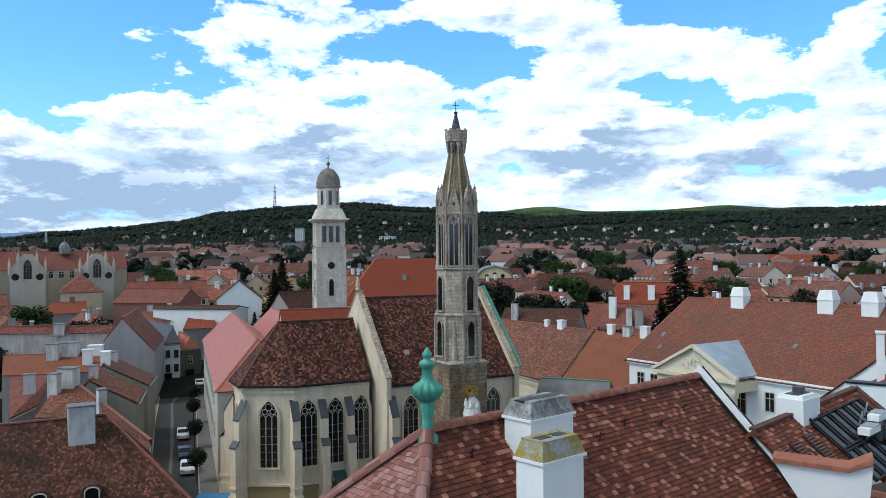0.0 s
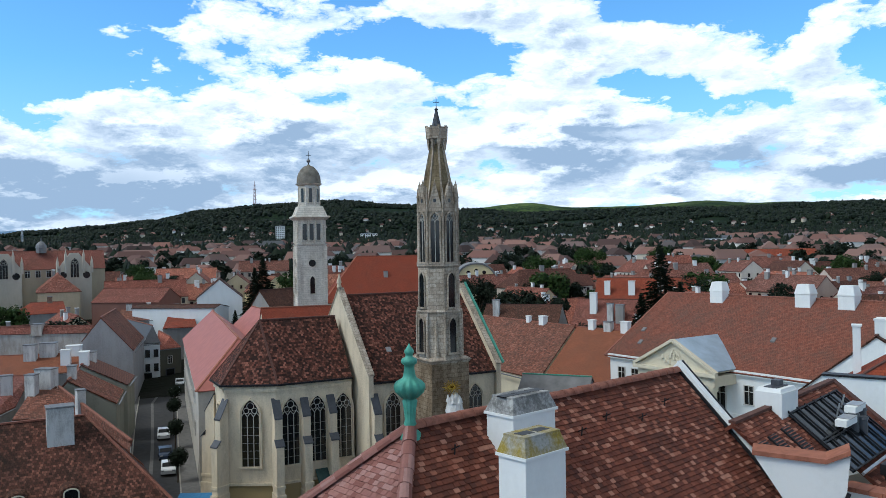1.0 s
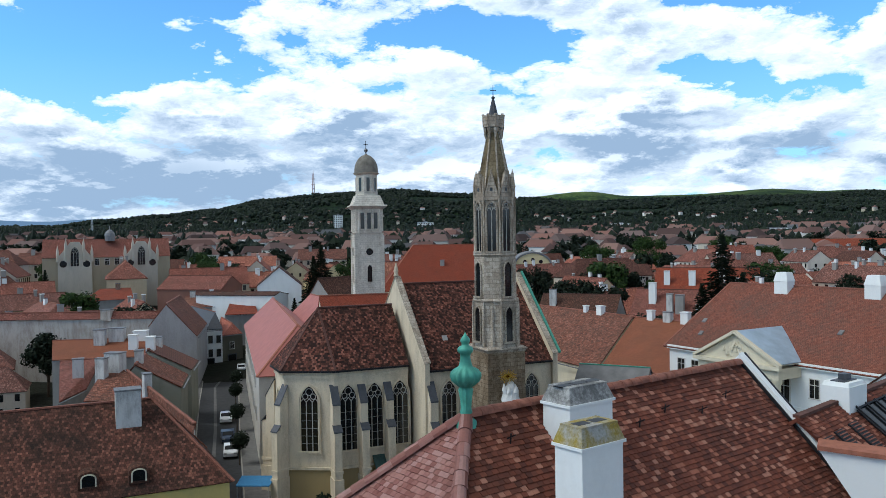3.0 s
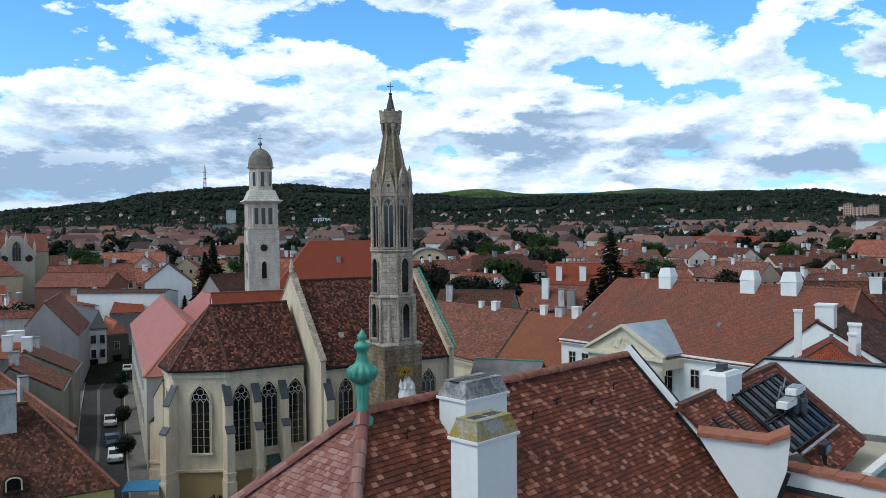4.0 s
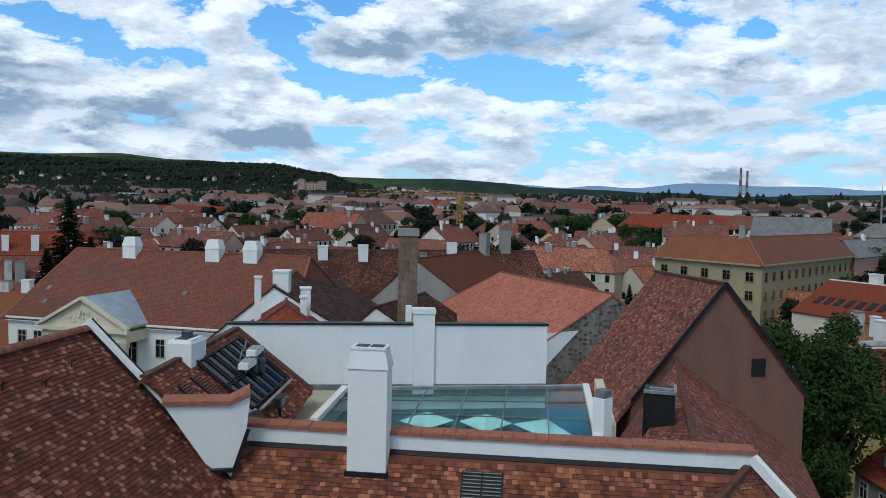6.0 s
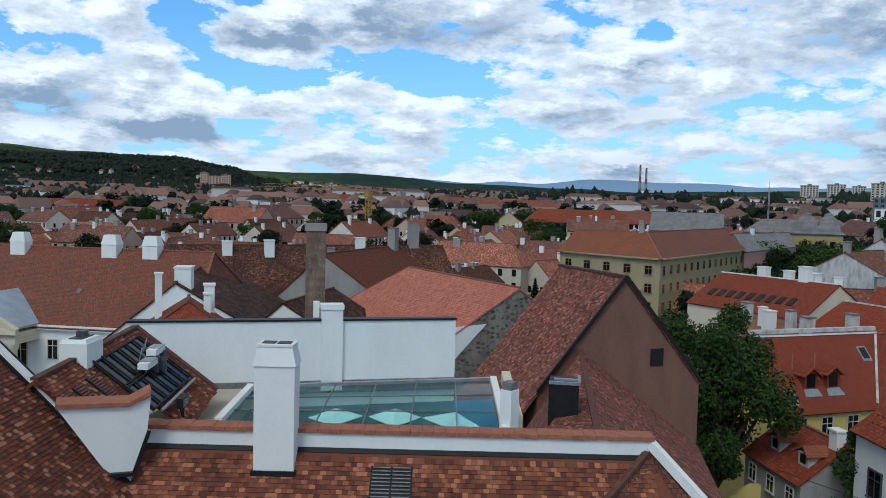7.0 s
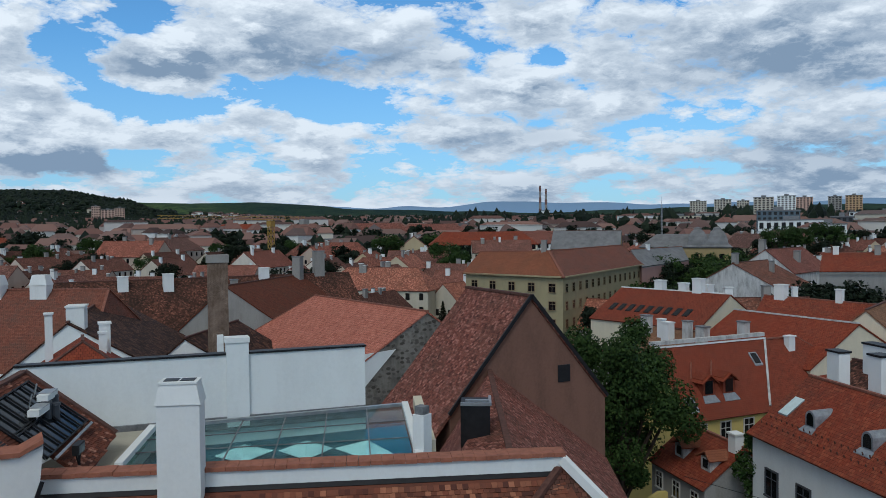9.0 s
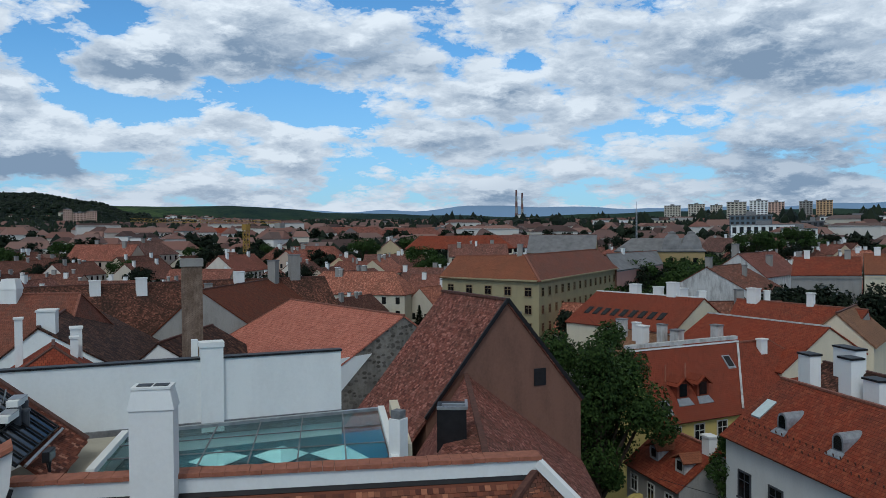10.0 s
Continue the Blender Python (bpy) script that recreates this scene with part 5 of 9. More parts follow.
def gothic_window(parent, p, n, w, h, lights=3, surround="choir", name="window"):
    key = ("gothic", round(w, 2), round(h, 2), lights, surround)
    if key not in CACHE:
        o, zs = arch_pts(w, h)
        pane = Mesh().prism([(x, 0.0, z) for x, z in o][::-1], (0, 0.03, 0))
        fr = Mesh()
        for s, d0, d1, t in (((1.08, -0.14, 0.02, 0.1),) if lights == 1 else ((1.0, -0.10, 0.02, 0.10), (1.16, -0.16, 0.02, 0.13))):
            q = [(x * s, z + (0.12 * (s - 1) * 4 if z > 0 else 0)) for x, z in o]
            for a, b in zip(q, q[1:]):
                fr.bar((a[0], (d0 + d1) / 2, a[1]), (b[0], (d0 + d1) / 2, b[1]), t, d1 - d0, (0, 1, 0))
        fr.box(-w / 2 - 0.25, -0.25, -0.18, w / 2 + 0.25, 0.02, 0.0)
        tr = Mesh()
        for i in range(1, lights):
            x = -w / 2 + w * i / lights
            tr.box(x - 0.045, -0.06, 0, x + 0.045, 0.02, zs)
        for i in range(lights if lights > 1 else 0):
            x0, x1 = -w / 2 + w * i / lights, -w / 2 + w * (i + 1) / lights
            tr.bar((x0, -0.02, zs - 0.1), ((x0 + x1) / 2, -0.02, zs + 0.32), 0.07, 0.07).bar((x1, -0.02, zs - 0.1), ((x0 + x1) / 2, -0.02, zs + 0.32), 0.07, 0.07)
        rings = [] if lights == 1 else [(0, zs + w * 0.52, w * 0.19), (-w * 0.22, zs + w * 0.27, w * 0.15), (w * 0.22, zs + w * 0.27, w * 0.15)]
        for cx, cz, r in rings:
            for i in range(10):
                a, b = i * math.tau / 10, (i + 1) * math.tau / 10
                tr.bar((cx + r * math.cos(a), -0.02, cz + r * math.sin(a)), (cx + r * math.cos(b), -0.02, cz + r * math.sin(b)), 0.06, 0.07)
        for k in range(1, int(zs / 0.8) if lights > 2 else 1):
            tr.box(-w / 2, -0.02, k * 0.8 - 0.012, w / 2, 0.0, k * 0.8 + 0.012)
        CACHE[key] = pane.data("pane", M["pane"]), fr.data("window", M[surround]), tr.data("tracery", M["tracery"])
    pd, fd, td = CACHE[key]
    m = wall_pose(p, n)
    ob = piece(name, fd, parent, m)
    for nm, da in (("pane", pd), ("tracery", td)):
        q = new(nm, da)
        q.parent = ob
    return ob


M["tracery"] = plain_mat("tracery_stone", (0.40, 0.38, 0.33), 0.9, vary=0.3)
CE, CN = Vector((0.891, 0.454, 0)), Vector((-0.454, 0.891, 0))


def buttress(parent, p, n, w=0.8):
    m = wall_pose(p, n)
    if "buttress" not in CACHE:
        s, t = Mesh(), Mesh()
        s.box(-w / 2, -1.5, 0, w / 2, 0.1, 7.9)
        s.box(-w / 2, -1.0, 7.9, w / 2, 0.1, 10.6)
        s.prism([(-w / 2, -1.0, 10.6), (-w / 2, 0.1, 10.6), (-w / 2, 0.1, 12.3)], (w, 0, 0))
        s.box(-w / 2 - 0.08, -1.6, 3.5, w / 2 + 0.08, 0.1, 3.8)
        s.box(-w / 2 - 0.1, -1.65, 0, w / 2 + 0.1, 0.1, 2.9)
        t.prism([(-w / 2 - 0.04, -1.06, 10.6), (w / 2 + 0.04, -1.06, 10.6), (w / 2 + 0.04, 0.12, 12.5), (-w / 2 - 0.04, 0.12, 12.5)], (0, 0, -0.14))
        u = Mesh().prism([(-w / 2 - 0.08, -1.58, 7.85), (w / 2 + 0.08, -1.58, 7.85), (w / 2 + 0.08, -0.95, 8.5), (-w / 2 - 0.08, -0.95, 8.5)], (0, 0, -0.12))
        CACHE["buttress"] = weld(s.data("buttress", M["choir"])), weld(t.data("slate_top", M["slate"])), weld(u.data("slate_offset", M["slate"]))
    a, b, c = CACHE["buttress"]
    ob = piece("buttress", a, parent, m)
    for nm, da in (("slate_top", b), ("slate_offset", c)):
        q = new(nm, da)
        q.parent = ob
    return ob


def church():
    h = thing("church", "gothic stone church with steep dark tiled roofs and tall traceried windows", "church", (-8, 88, 0))
    A, B = Vector((-18.4, 85.3, 0)), Vector((-10.3, 89.45, 0))
    zr, ze, hw = 20.22, 14.0, 4.8
    up = UP

    def loc(s, t, z):
        return A + CE * s + CN * t + up * z
    # eaves outline of the choir (s along the axis from the apse's centre, t across)
    L = (B - A).length
    x1, x2 = 0.9, -4.3
    eave = [(L, -hw - 0.35), (x1, -hw - 0.35), (x2, -2.4), (x2, 2.4), (x1, hw + 0.35), (L, hw + 0.35)]
    er = [loc(s, t, ze) for s, t in eave]
    top, end = loc(0.5, 0, zr), loc(L, 0, zr)
    for pts in ([er[1], er[0], end, top], [er[2], er[1], top], [er[3], er[2], top], [er[4], er[3], top], [er[5], er[4], top, end]):
        part("roof_slope", slab(Mesh(), pts, 0.18), M["roof_church"], h)
    c = Mesh().bar(top, end, 0.3, 0.16)
    for p in er[1:5]:
        c.bar(p, top, 0.22, 0.1)
    part("ridge_cap", c, M["ridge_dark"], h)
    gut = Mesh()
    for a, b in zip(er, er[1:]):
        gut.bar(a - up * 0.12, b - up * 0.12, 0.18, 0.2)
    part("gutter", gut, M["black"], h)
    wl = [(L, -hw), (x1 - 0.1, -hw), (x2 + 0.45, -2.2), (x2 + 0.45, 2.2), (x1 - 0.1, hw), (L, hw)]
    w, pl, co = Mesh(), Mesh(), Mesh()
    pts = [loc(s, t, 0) for s, t in wl]
    for a, b in zip(pts, pts[1:]):
        w.face([a + up * 3.6, a + up * 13.85, b + up * 13.85, b + up * 3.6])
    w.face([p + up * 13.85 for p in pts])
    part("wall", w, M["choir"], h)
    for a, b in zip(pts, pts[1:]):
        pl.face([a, a + up * 3.6, b + up * 3.6, b])
    part("plinth_wall", pl, M["ochre"], h, "ochre rendered lower wall")
    for a, b in zip(pts, pts[1:]):
        part("string_course", Mesh().bar(a + up * 3.7, b + up * 3.7, 0.5, 0.25), M["choir"], h)
        part("cornice", Mesh().bar(a + up * 13.3, b + up * 13.3, 0.3, 0.3), M["choir"], h)
    # windows and buttresses
    near = -CN
    for s in (2.3, 5.2, 8.1):
        gothic_window(h, loc(s, -hw, 5.5) + near * 0.02, near, 1.9, 6.9)
    for s in (0.75, 3.75, 6.65):
        buttress(h, loc(s, -hw, 0), near)
    ap, aq = loc(x1 - 0.1, -hw, 0), loc(x2 + 0.45, -2.2, 0)
    an = Vector((-(ap - aq).y, (ap - aq).x, 0)).normalized()
    if an.dot(Vector((-18, 85, 0))) > 0:
        an = -an
    mid = (ap + aq) / 2
    gothic_window(h, mid + up * 5.5 + an * 0.02, an, 1.9, 6.9)
    buttress(h, aq, (an - CE).normalized())
    bt = loc(x2 + 0.45, 0, 5.1)
    gothic_window(h, bt - CE * 0.02, -CE, 1.6, 6.7)
    buttress(h, loc(x2 + 0.45, 2.2, 0), (-CE + CN).normalized())
    # little verdigris porch at the foot of the choir
    po = part("porch", Mesh().prism([loc(4.9, -hw - 1.6, 3.0), loc(7.0, -hw - 1.6, 3.0), loc(7.0, -hw, 4.6), loc(4.9, -hw, 4.6)], (0, 0, -0.12)), M["verdark"], h, "dark green copper porch roof")
    part("porch_wall", Mesh().prism([loc(5.0, -hw - 1.3, 3.1), loc(6.9, -hw - 1.3, 3.1), loc(6.9, -hw, 3.1), loc(5.0, -hw, 3.1)], (0, 0, -3.1)), M["choir"], po)
    # nave
    NR = Vector((-9.36, 90.1, 0))
    nl, nw, nzr = 15.2, 7.9, 22.5

    def nav(s, t, z):
        return NR + CE * s + CN * t + up * z
    for sg in (-1, 1):
        q = [nav(0, 0, nzr), nav(0, sg * (nw + 0.3), ze - 0.3), nav(nl, sg * (nw + 0.3), ze - 0.3), nav(nl, 0, nzr)]
        part("roof_slope", slab(Mesh(), q, 0.18), M["roof_church"], h)
    part("ridge_cap", Mesh().bar(nav(0, 0, nzr), nav(nl, 0, nzr), 0.3, 0.16), M["ridge_dark"], h)
    g = Mesh()
    for s0, s1 in ((-0.55, 0.0), (nl, nl + 0.6)):
        g.prism([nav(s0, -nw - 0.5, 0), nav(s0, -nw - 0.5, ze + 0.5), nav(s0, 0, nzr + 0.75), nav(s0, nw + 0.5, ze + 0.5), nav(s0, nw + 0.5, 0)], CE * (s1 - s0))
    part("gable_wall", g, M["choir"], h, "weathered rendered gable wall with sloping coping")
    for s in (-0.28, nl + 0.3):
        for sg in (-1, 1):
            part("gable_coping", Mesh().bar(nav(s, sg * (nw + 0.6), ze + 0.45), nav(s, 0, nzr + 0.85), 0.7, 0.14), M["ashlar"], h)
    part("copper_edge", Mesh().bar(nav(nl + 0.85, -nw - 0.6, ze + 0.5), nav(nl + 0.85, 0, nzr + 0.9), 0.25, 0.3), M["verdigris"], h, "verdigris copper gable edge")
    nwm = Mesh().prism([nav(0, -nw, 13.8), nav(nl, -nw, 13.8), nav(nl, nw, 13.8), nav(0, nw, 13.8)], (0, 0, -13.8))
    part("wall", nwm, M["choir"], h)
    part("gutter", Mesh().bar(nav(0, -nw - 0.35, ze - 0.45), nav(nl, -nw - 0.35, ze - 0.45), 0.2, 0.2), M["black"], h)
    for s in (2.4, 12.6):
        gothic_window(h, nav(s, -nw, 5.0) - CN * 0.02, -CN, 1.8, 7.4, 3)
    buttress(h, nav(0.1, -nw - 0.4, 0), -CN)
    cr = part("gable_cross", Mesh().frustum((nav(-0.45, 0, 0).x, nav(-0.45, 0, 0).y), 8, 0.3, 0.18, nzr + 0.9, nzr + 1.4).frustum((nav(-0.45, 0, 0).x, nav(-0.45, 0, 0).y), 8, 0.3, 0.05, nzr + 1.4, nzr + 2.4), M["choir"], h)
    part("skylight", Mesh().prism([loc(6.2, -3.0, 16.5), loc(6.8, -3.0, 16.5), loc(6.8, -2.6, 17.05), loc(6.2, -2.6, 17.05)], (0, 0, -0.12)), M["steel"], h, "small grey roof light")
    part("skylight", Mesh().prism([nav(2.8, -5.7, 16.45), nav(3.4, -5.7, 16.45), nav(3.4, -5.3, 16.9), nav(2.8, -5.3, 16.9)], (0, 0, -0.12)), M["steel"], h)


M["verdark"] = plain_mat("dark_patina", (0.045, 0.09, 0.08), 0.6, vary=0.4)
church()


def church_tower():
    h = thing("church_tower", "weathered gothic stone tower with traceried belfry and crowned stone spire", "tower", (1.5, 83.3, 0))
    c = (1.5, 83.3)
    kz = 83.3 / 80.0

    def zz(z80):
        return 27.5 + (z80 - 27.5) * kz
    z1, z2, z3, z4, z5, z6, z7 = zz(16.8), zz(21.4), zz(26.0), zz(31.9), zz(33.4), zz(38.2), zz(39.9)
    tip = zz(43.0)
    R = 2.02 / math.cos(math.pi / 8)
    turn = math.radians(-90 - 10) + math.pi / 8
    sq = math.radians(27) + math.pi / 4
    b = Mesh()
    b.frustum(c, 4, 2.2 * 1.414, 2.2 * 1.414, 0, z1 - 0.6, sq)
    part("base", b, M["ashlar_dark"], h, "square tower base of weathered ashlar")
    part("cornice", Mesh().frustum(c, 4, 2.2 * 1.414, 2.42 * 1.414, z1 - 0.6, z1 - 0.25, sq).frustum(c, 4, 2.42 * 1.414, 2.05 * 1.414, z1 - 0.25, z1, sq), M["ashlar"], h)
    part("octagon", Mesh().frustum(c, 8, R * 1.10, R * 1.08, z1 - 0.2, z2, turn), M["ashlar"], h)
    part("octagon", Mesh().frustum(c, 8, R * 1.04, R * 1.02, z2, z3, turn), M["ashlar"], h)
    part("belfry", Mesh().frustum(c, 8, R * 0.98, R * 0.94, z3, z4 + 0.4, turn), M["ashlar"], h)
    for z, r in ((z2, 1.16), (z3, 1.10)):
        part("string_course", Mesh().frustum(c, 8, R * (r - 0.07), R * r, z - 0.3, z - 0.08, turn).frustum(c, 8, R * r, R * (r - 0.06), z - 0.08, z + 0.14, turn), M["ashlar"], h)
    ap = math.cos(math.pi / 8)
    for i in range(8):
        a = turn - math.pi / 8 + i * math.pi / 4
        n = Vector((math.cos(a), math.sin(a), 0))
        cc = Vector((c[0], c[1], 0))
        gothic_window(h, cc + n * (R * 0.955 * ap + 0.06) + UP * (z3 + 0.3), n, 1.0, 5.1, 2, "ashlar")
        if i % 2:
            gothic_window(h, cc + n * (R * 1.03 * ap + 0.06) + UP * (z2 + 0.4), n, 0.9, 3.6, 1, "ashlar")
            gothic_window(h, cc + n * (R * 1.09 * ap + 0.06) + UP * (z1 + 0.5), n, 0.9, 3.6, 1, "ashlar")
        else:
            bt = cc + n * (R * 1.09 * ap)
            part("angle_shaft", Mesh().frustum((bt.x, bt.y), 6, 0.34, 0.2, z1 - 0.15, z1 + 1.4, a).frustum((bt.x, bt.y), 6, 0.2, 0.15, z1 + 1.4, z2 - 1.4, a).frustum((bt.x, bt.y), 6, 0.19, 0.02, z2 - 1.4, z2 - 0.2, a), M["ashlar"], h)
        # gablet over each belfry light, and pinnacles on the angles
        m = wall_pose(cc + n * (R * 0.93 * ap), n)
        if "gablet" not in CACHE:
            g = Mesh().prism([(-0.75, -0.16, 0), (0.75, -0.16, 0), (0, -0.16, 2.75)], (0, 0.5, 0))
            g.bar((-0.79, -0.05, -0.05), (0, -0.05, 2.9), 0.14, 0.3, (0, 1, 0)).bar((0.79, -0.05, -0.05), (0, -0.05, 2.9), 0.14, 0.3, (0, 1, 0))
            g.frustum((0, -0.05), 6, 0.1, 0.02, 2.8, 3.3)
            CACHE["gablet"] = weld(g.data("gablet", M["ashlar"])), Mesh().box(-0.14, -0.2, 0.95, 0.14, -0.15, 1.3).data("opening", M["pane"])
        g = piece("gablet", CACHE["gablet"][0], h, m @ Matrix.Translation((0, 0, z4 - 0.6)))
        q = new("opening", CACHE["gablet"][1])
        q.parent = g
        ac = a + math.pi / 8
        pc = (c[0] + R * 0.99 * math.cos(ac), c[1] + R * 0.99 * math.sin(ac))
        part("pinnacle", Mesh().frustum(pc, 6, 0.13, 0.11, z3, z4 + 0.9, ac).frustum(pc, 6, 0.17, 0.13, z4 + 0.9, z4 + 1.05, ac).frustum(pc, 6, 0.1, 0.02, z4 + 1.05, z4 + 1.9, ac), M["ashlar"], h)
        pc = (c[0] + R * 1.12 * math.cos(ac), c[1] + R * 1.12 * math.sin(ac))
        part("angle_shaft", Mesh().frustum(pc, 6, 0.16, 0.12, z1 - 0.1, z2 - 0.6, ac).frustum(pc, 6, 0.12, 0.02, z2 - 0.6, z2 + 0.1, ac), M["ashlar"], h)
    part("spire", Mesh().frustum(c, 8, R * 0.88, 0.62, z4 + 0.2, z6, turn), M["ashlar_warm"], h, "octagonal stone spire with ochre lichen")
    ribs = Mesh()
    for i in range(8):
        a = turn + i * math.pi / 4
        ribs.bar((c[0] + R * 0.88 * math.cos(a), c[1] + R * 0.88 * math.sin(a), z4 + 0.2), (c[0] + 0.63 * math.cos(a), c[1] + 0.63 * math.sin(a), z6), 0.16, 0.16)
    part("spire_ribs", ribs, M["ashlar"], h)
    part("crown", Mesh().frustum(c, 8, 0.62, 0.95, z6, z6 + 0.55, turn).frustum(c, 8, 1.16, 1.22, z6 + 0.55, z7, turn), M["ashlar"], h)
    for i in range(8):
        a = turn + i * math.pi / 4
        pc = (c[0] + 1.1 * math.cos(a), c[1] + 1.1 * math.sin(a))
        part("corbel", Mesh().frustum((c[0] + 0.9 * math.cos(a), c[1] + 0.9 * math.sin(a)), 5, 0.06, 0.24, z6 - 0.6, z6 + 0.5), M["ashlar"], h)
        part("merlon", Mesh().frustum(pc, 4, 0.16, 0.16, z7, z7 + 0.16, a), M["ashlar"], h)
    part("pinnacle_spike", Mesh().frustum(c, 8, 0.55, 0.12, z7, z7 + 1.85, turn).lathe(c, 8, [(0.12, z7 + 1.8), (0.22, z7 + 1.95), (0.05, z7 + 2.1), (0.03, z7 + 2.6)]), M["slate"], h)
    part("cross", Mesh().box(c[0] - 0.03, c[1] - 0.03, tip - 1.0, c[0] + 0.03, c[1] + 0.03, tip).box(c[0] - 0.32, c[1] - 0.03, tip - 0.55, c[0] + 0.32, c[1] + 0.03, tip - 0.49), M["black"], h)
    # statue group with gilt rays in front of the base
    sp = Vector((2.85, 79.9, 0))
    s = thing("holy_column", "white carved stone column with a gilt sunburst before the church", "monument", (sp.x, sp.y, 0))
    prof = [(0.9, 0), (0.9, 2), (0.55, 2.2), (0.5, 7.5), (0.8, 8.2), (1.0, 9.3), (0.85, 10.2), (0.95, 11.0), (0.7, 11.9), (0.35, 12.8), (0.12, 13.3)]
    me = Mesh()
    rnd = random.Random(2)
    for i in range(90):
        a, z = rnd.random() * math.tau, 8.6 + rnd.random() * 3.6
        rr = rnd.uniform(0.7, 0.98) - (z - 8.6) * 0.07
        me.frustum((sp.x + rr * math.cos(a), sp.y + rr * math.sin(a)), 6, rnd.uniform(0.14, 0.26), 0.05, z, z + rnd.uniform(0.3, 0.8), a)
    me.lathe((sp.x, sp.y), 12, prof)
    part("column", me, M["oldwhite2"], s)
    ry = Mesh()
    cx, cz = sp.x - 0.3, 13.6
    for i in range(22):
        a = i * math.tau / 22
        k = 0.95 if i % 2 else 0.78
        ry.bar((cx, sp.y - 0.3, cz), (cx + k * math.cos(a), sp.y - 0.3, cz + 0.8 * k * math.sin(a)), 0.24, 0.06)
    part("sunburst", ry, M["gold"], s)


M["oldwhite2"] = plaster("carved_limestone", (0.62, 0.61, 0.58), (0.22, 0.21, 0.2), 0.7, scale=2.5)
M["ashlar_warm"] = stone_mat("ashlar_lichen", (0.24, 0.19, 0.115), (0.30, 0.245, 0.15), 0.6, 0.4)
church_tower()


M["domestone"] = plain_mat("dome_stone", (0.24, 0.22, 0.18), 0.8, vary=0.5, scale=1.2)


def bell_tower():
    c = (-21.5, 148.4)
    h = thing("bell_tower", "pale stone bell tower with arcaded belfry, lantern and grey-brown dome", "tower", (c[0], c[1], 0))
    t = radians(-90 + 17) + math.pi / 4
    s2 = 2.65 * 1.414

    def q(r, z0, r1, z1, mat="ashlar_light", name="shaft", lab=""):
        return part(name, Mesh().frustum(c, 4, r * 1.414, r1 * 1.414, z0, z1, t), M[mat], h, lab)
    q(2.65, 0, 2.62, 28.6)
    q(2.62, 28.6, 2.8, 28.9, name="string_course")
    q(2.5, 28.9, 2.5, 33.4, name="belfry")
    q(2.75, 33.4, 3.35, 33.9, name="cornice")
    q(3.4, 33.9, 3.3, 34.15, name="cornice")
    q(2.9, 34.15, 2.2, 36.0, name="skirt")
    part("lantern", Mesh().frustum(c, 8, 2.15, 2.05, 36.0, 39.9, t + math.pi / 8), M["ashlar_light"], h)
    part("cornice", Mesh().frustum(c, 8, 2.2, 2.6, 39.9, 40.25, t + math.pi / 8), M["ashlar_light"], h)
    part("dome", Mesh().lathe(c, 24, [(2.25, 40.2), (2.25, 40.9), (2.15, 41.6), (1.9, 42.3), (1.45, 43.0), (0.9, 43.5), (0.3, 43.75), (0.2, 43.9)]), M["domestone"], h, "weathered grey-brown dome", smooth=True)
    part("ball", Mesh().lathe(c, 10, [(0.1, 43.8), (0.12, 44.2), (0.36, 44.45), (0.36, 44.7), (0.1, 44.95)]), M["lead"], h, smooth=True)
    part("cross", Mesh().box(c[0] - 0.05, c[1] - 0.05, 44.9, c[0] + 0.05, c[1] + 0.05, 46.4).box(c[0] - 0.45, c[1] - 0.05, 45.6, c[0] + 0.45, c[1] + 0.05, 45.7), M["black"], h)
    cc = Vector((c[0], c[1], 0))
    for i in range(4):
        a = t - math.pi / 4 + i * math.pi / 2
        n = Vector((math.cos(a), math.sin(a), 0))
        sd = Vector((-n.y, n.x, 0))
        for k in (-1, 0, 1):
            window(h, cc + n * 2.53 + sd * k * 1.25 + UP * 31.2, n, 0.7, 3.0, bars=False, frame_mat="ashlar_light")
        for k in (-1.5, -0.5, 0.5, 1.5):
            p = cc + n * 2.62 + sd * k * 1.25
            part("pilaster", Mesh().frustum((p.x, p.y), 8, 0.17, 0.15, 29.2, 33.4), M["ashlar_light"], h)
        p = cc + n * 2.66 + UP * 25.4
        m = wall_pose(p, n)
        ring, disc = Mesh(), []
        for j in range(16):
            b0, b1 = j * math.tau / 16, (j + 1) * math.tau / 16
            ring.bar((0.75 * math.cos(b0), -0.05, 0.75 * math.sin(b0)), (0.75 * math.cos(b1), -0.05, 0.75 * math.sin(b1)), 0.16, 0.2, (0, 1, 0))
        ob = piece("oculus", ring.data("oculus", M["ashlar_light"]), h, m)
        dk = new("pane", Mesh().prism([(0.7 * math.cos(j * math.tau / 16), 0.0, 0.7 * math.sin(j * math.tau / 16)) for j in range(16)], (0, 0.04, 0)).data("pane", M["pane"]))
        dk.parent = ob
        gothic_window(h, cc + n * 2.66 + UP * 19.8, n, 0.9, 3.2, 1, "ashlar_light")
        for k in (-1, 1):
            p = cc + n * 2.55 + sd * k * 2.45
            part("corner_strip", Mesh().prism([p + n * 0.2 - sd * 0.35 + UP * 28.5, p + n * 0.2 + sd * 0.35 + UP * 28.5, p + sd * 0.35 + UP * 28.5, p - sd * 0.35 + UP * 28.5], (0, 0, -28.5)), M["ashlar_light"], h)
    for i in range(8):
        a = t + i * math.pi / 4 + math.pi / 4 * 0.0
        n = Vector((math.cos(a), math.sin(a), 0))
        window(h, cc + n * (2.1 * math.cos(math.pi / 8) + 0.02) + UP * 38.0, n, 0.6, 2.6, bars=False, frame_mat="ashlar_light")


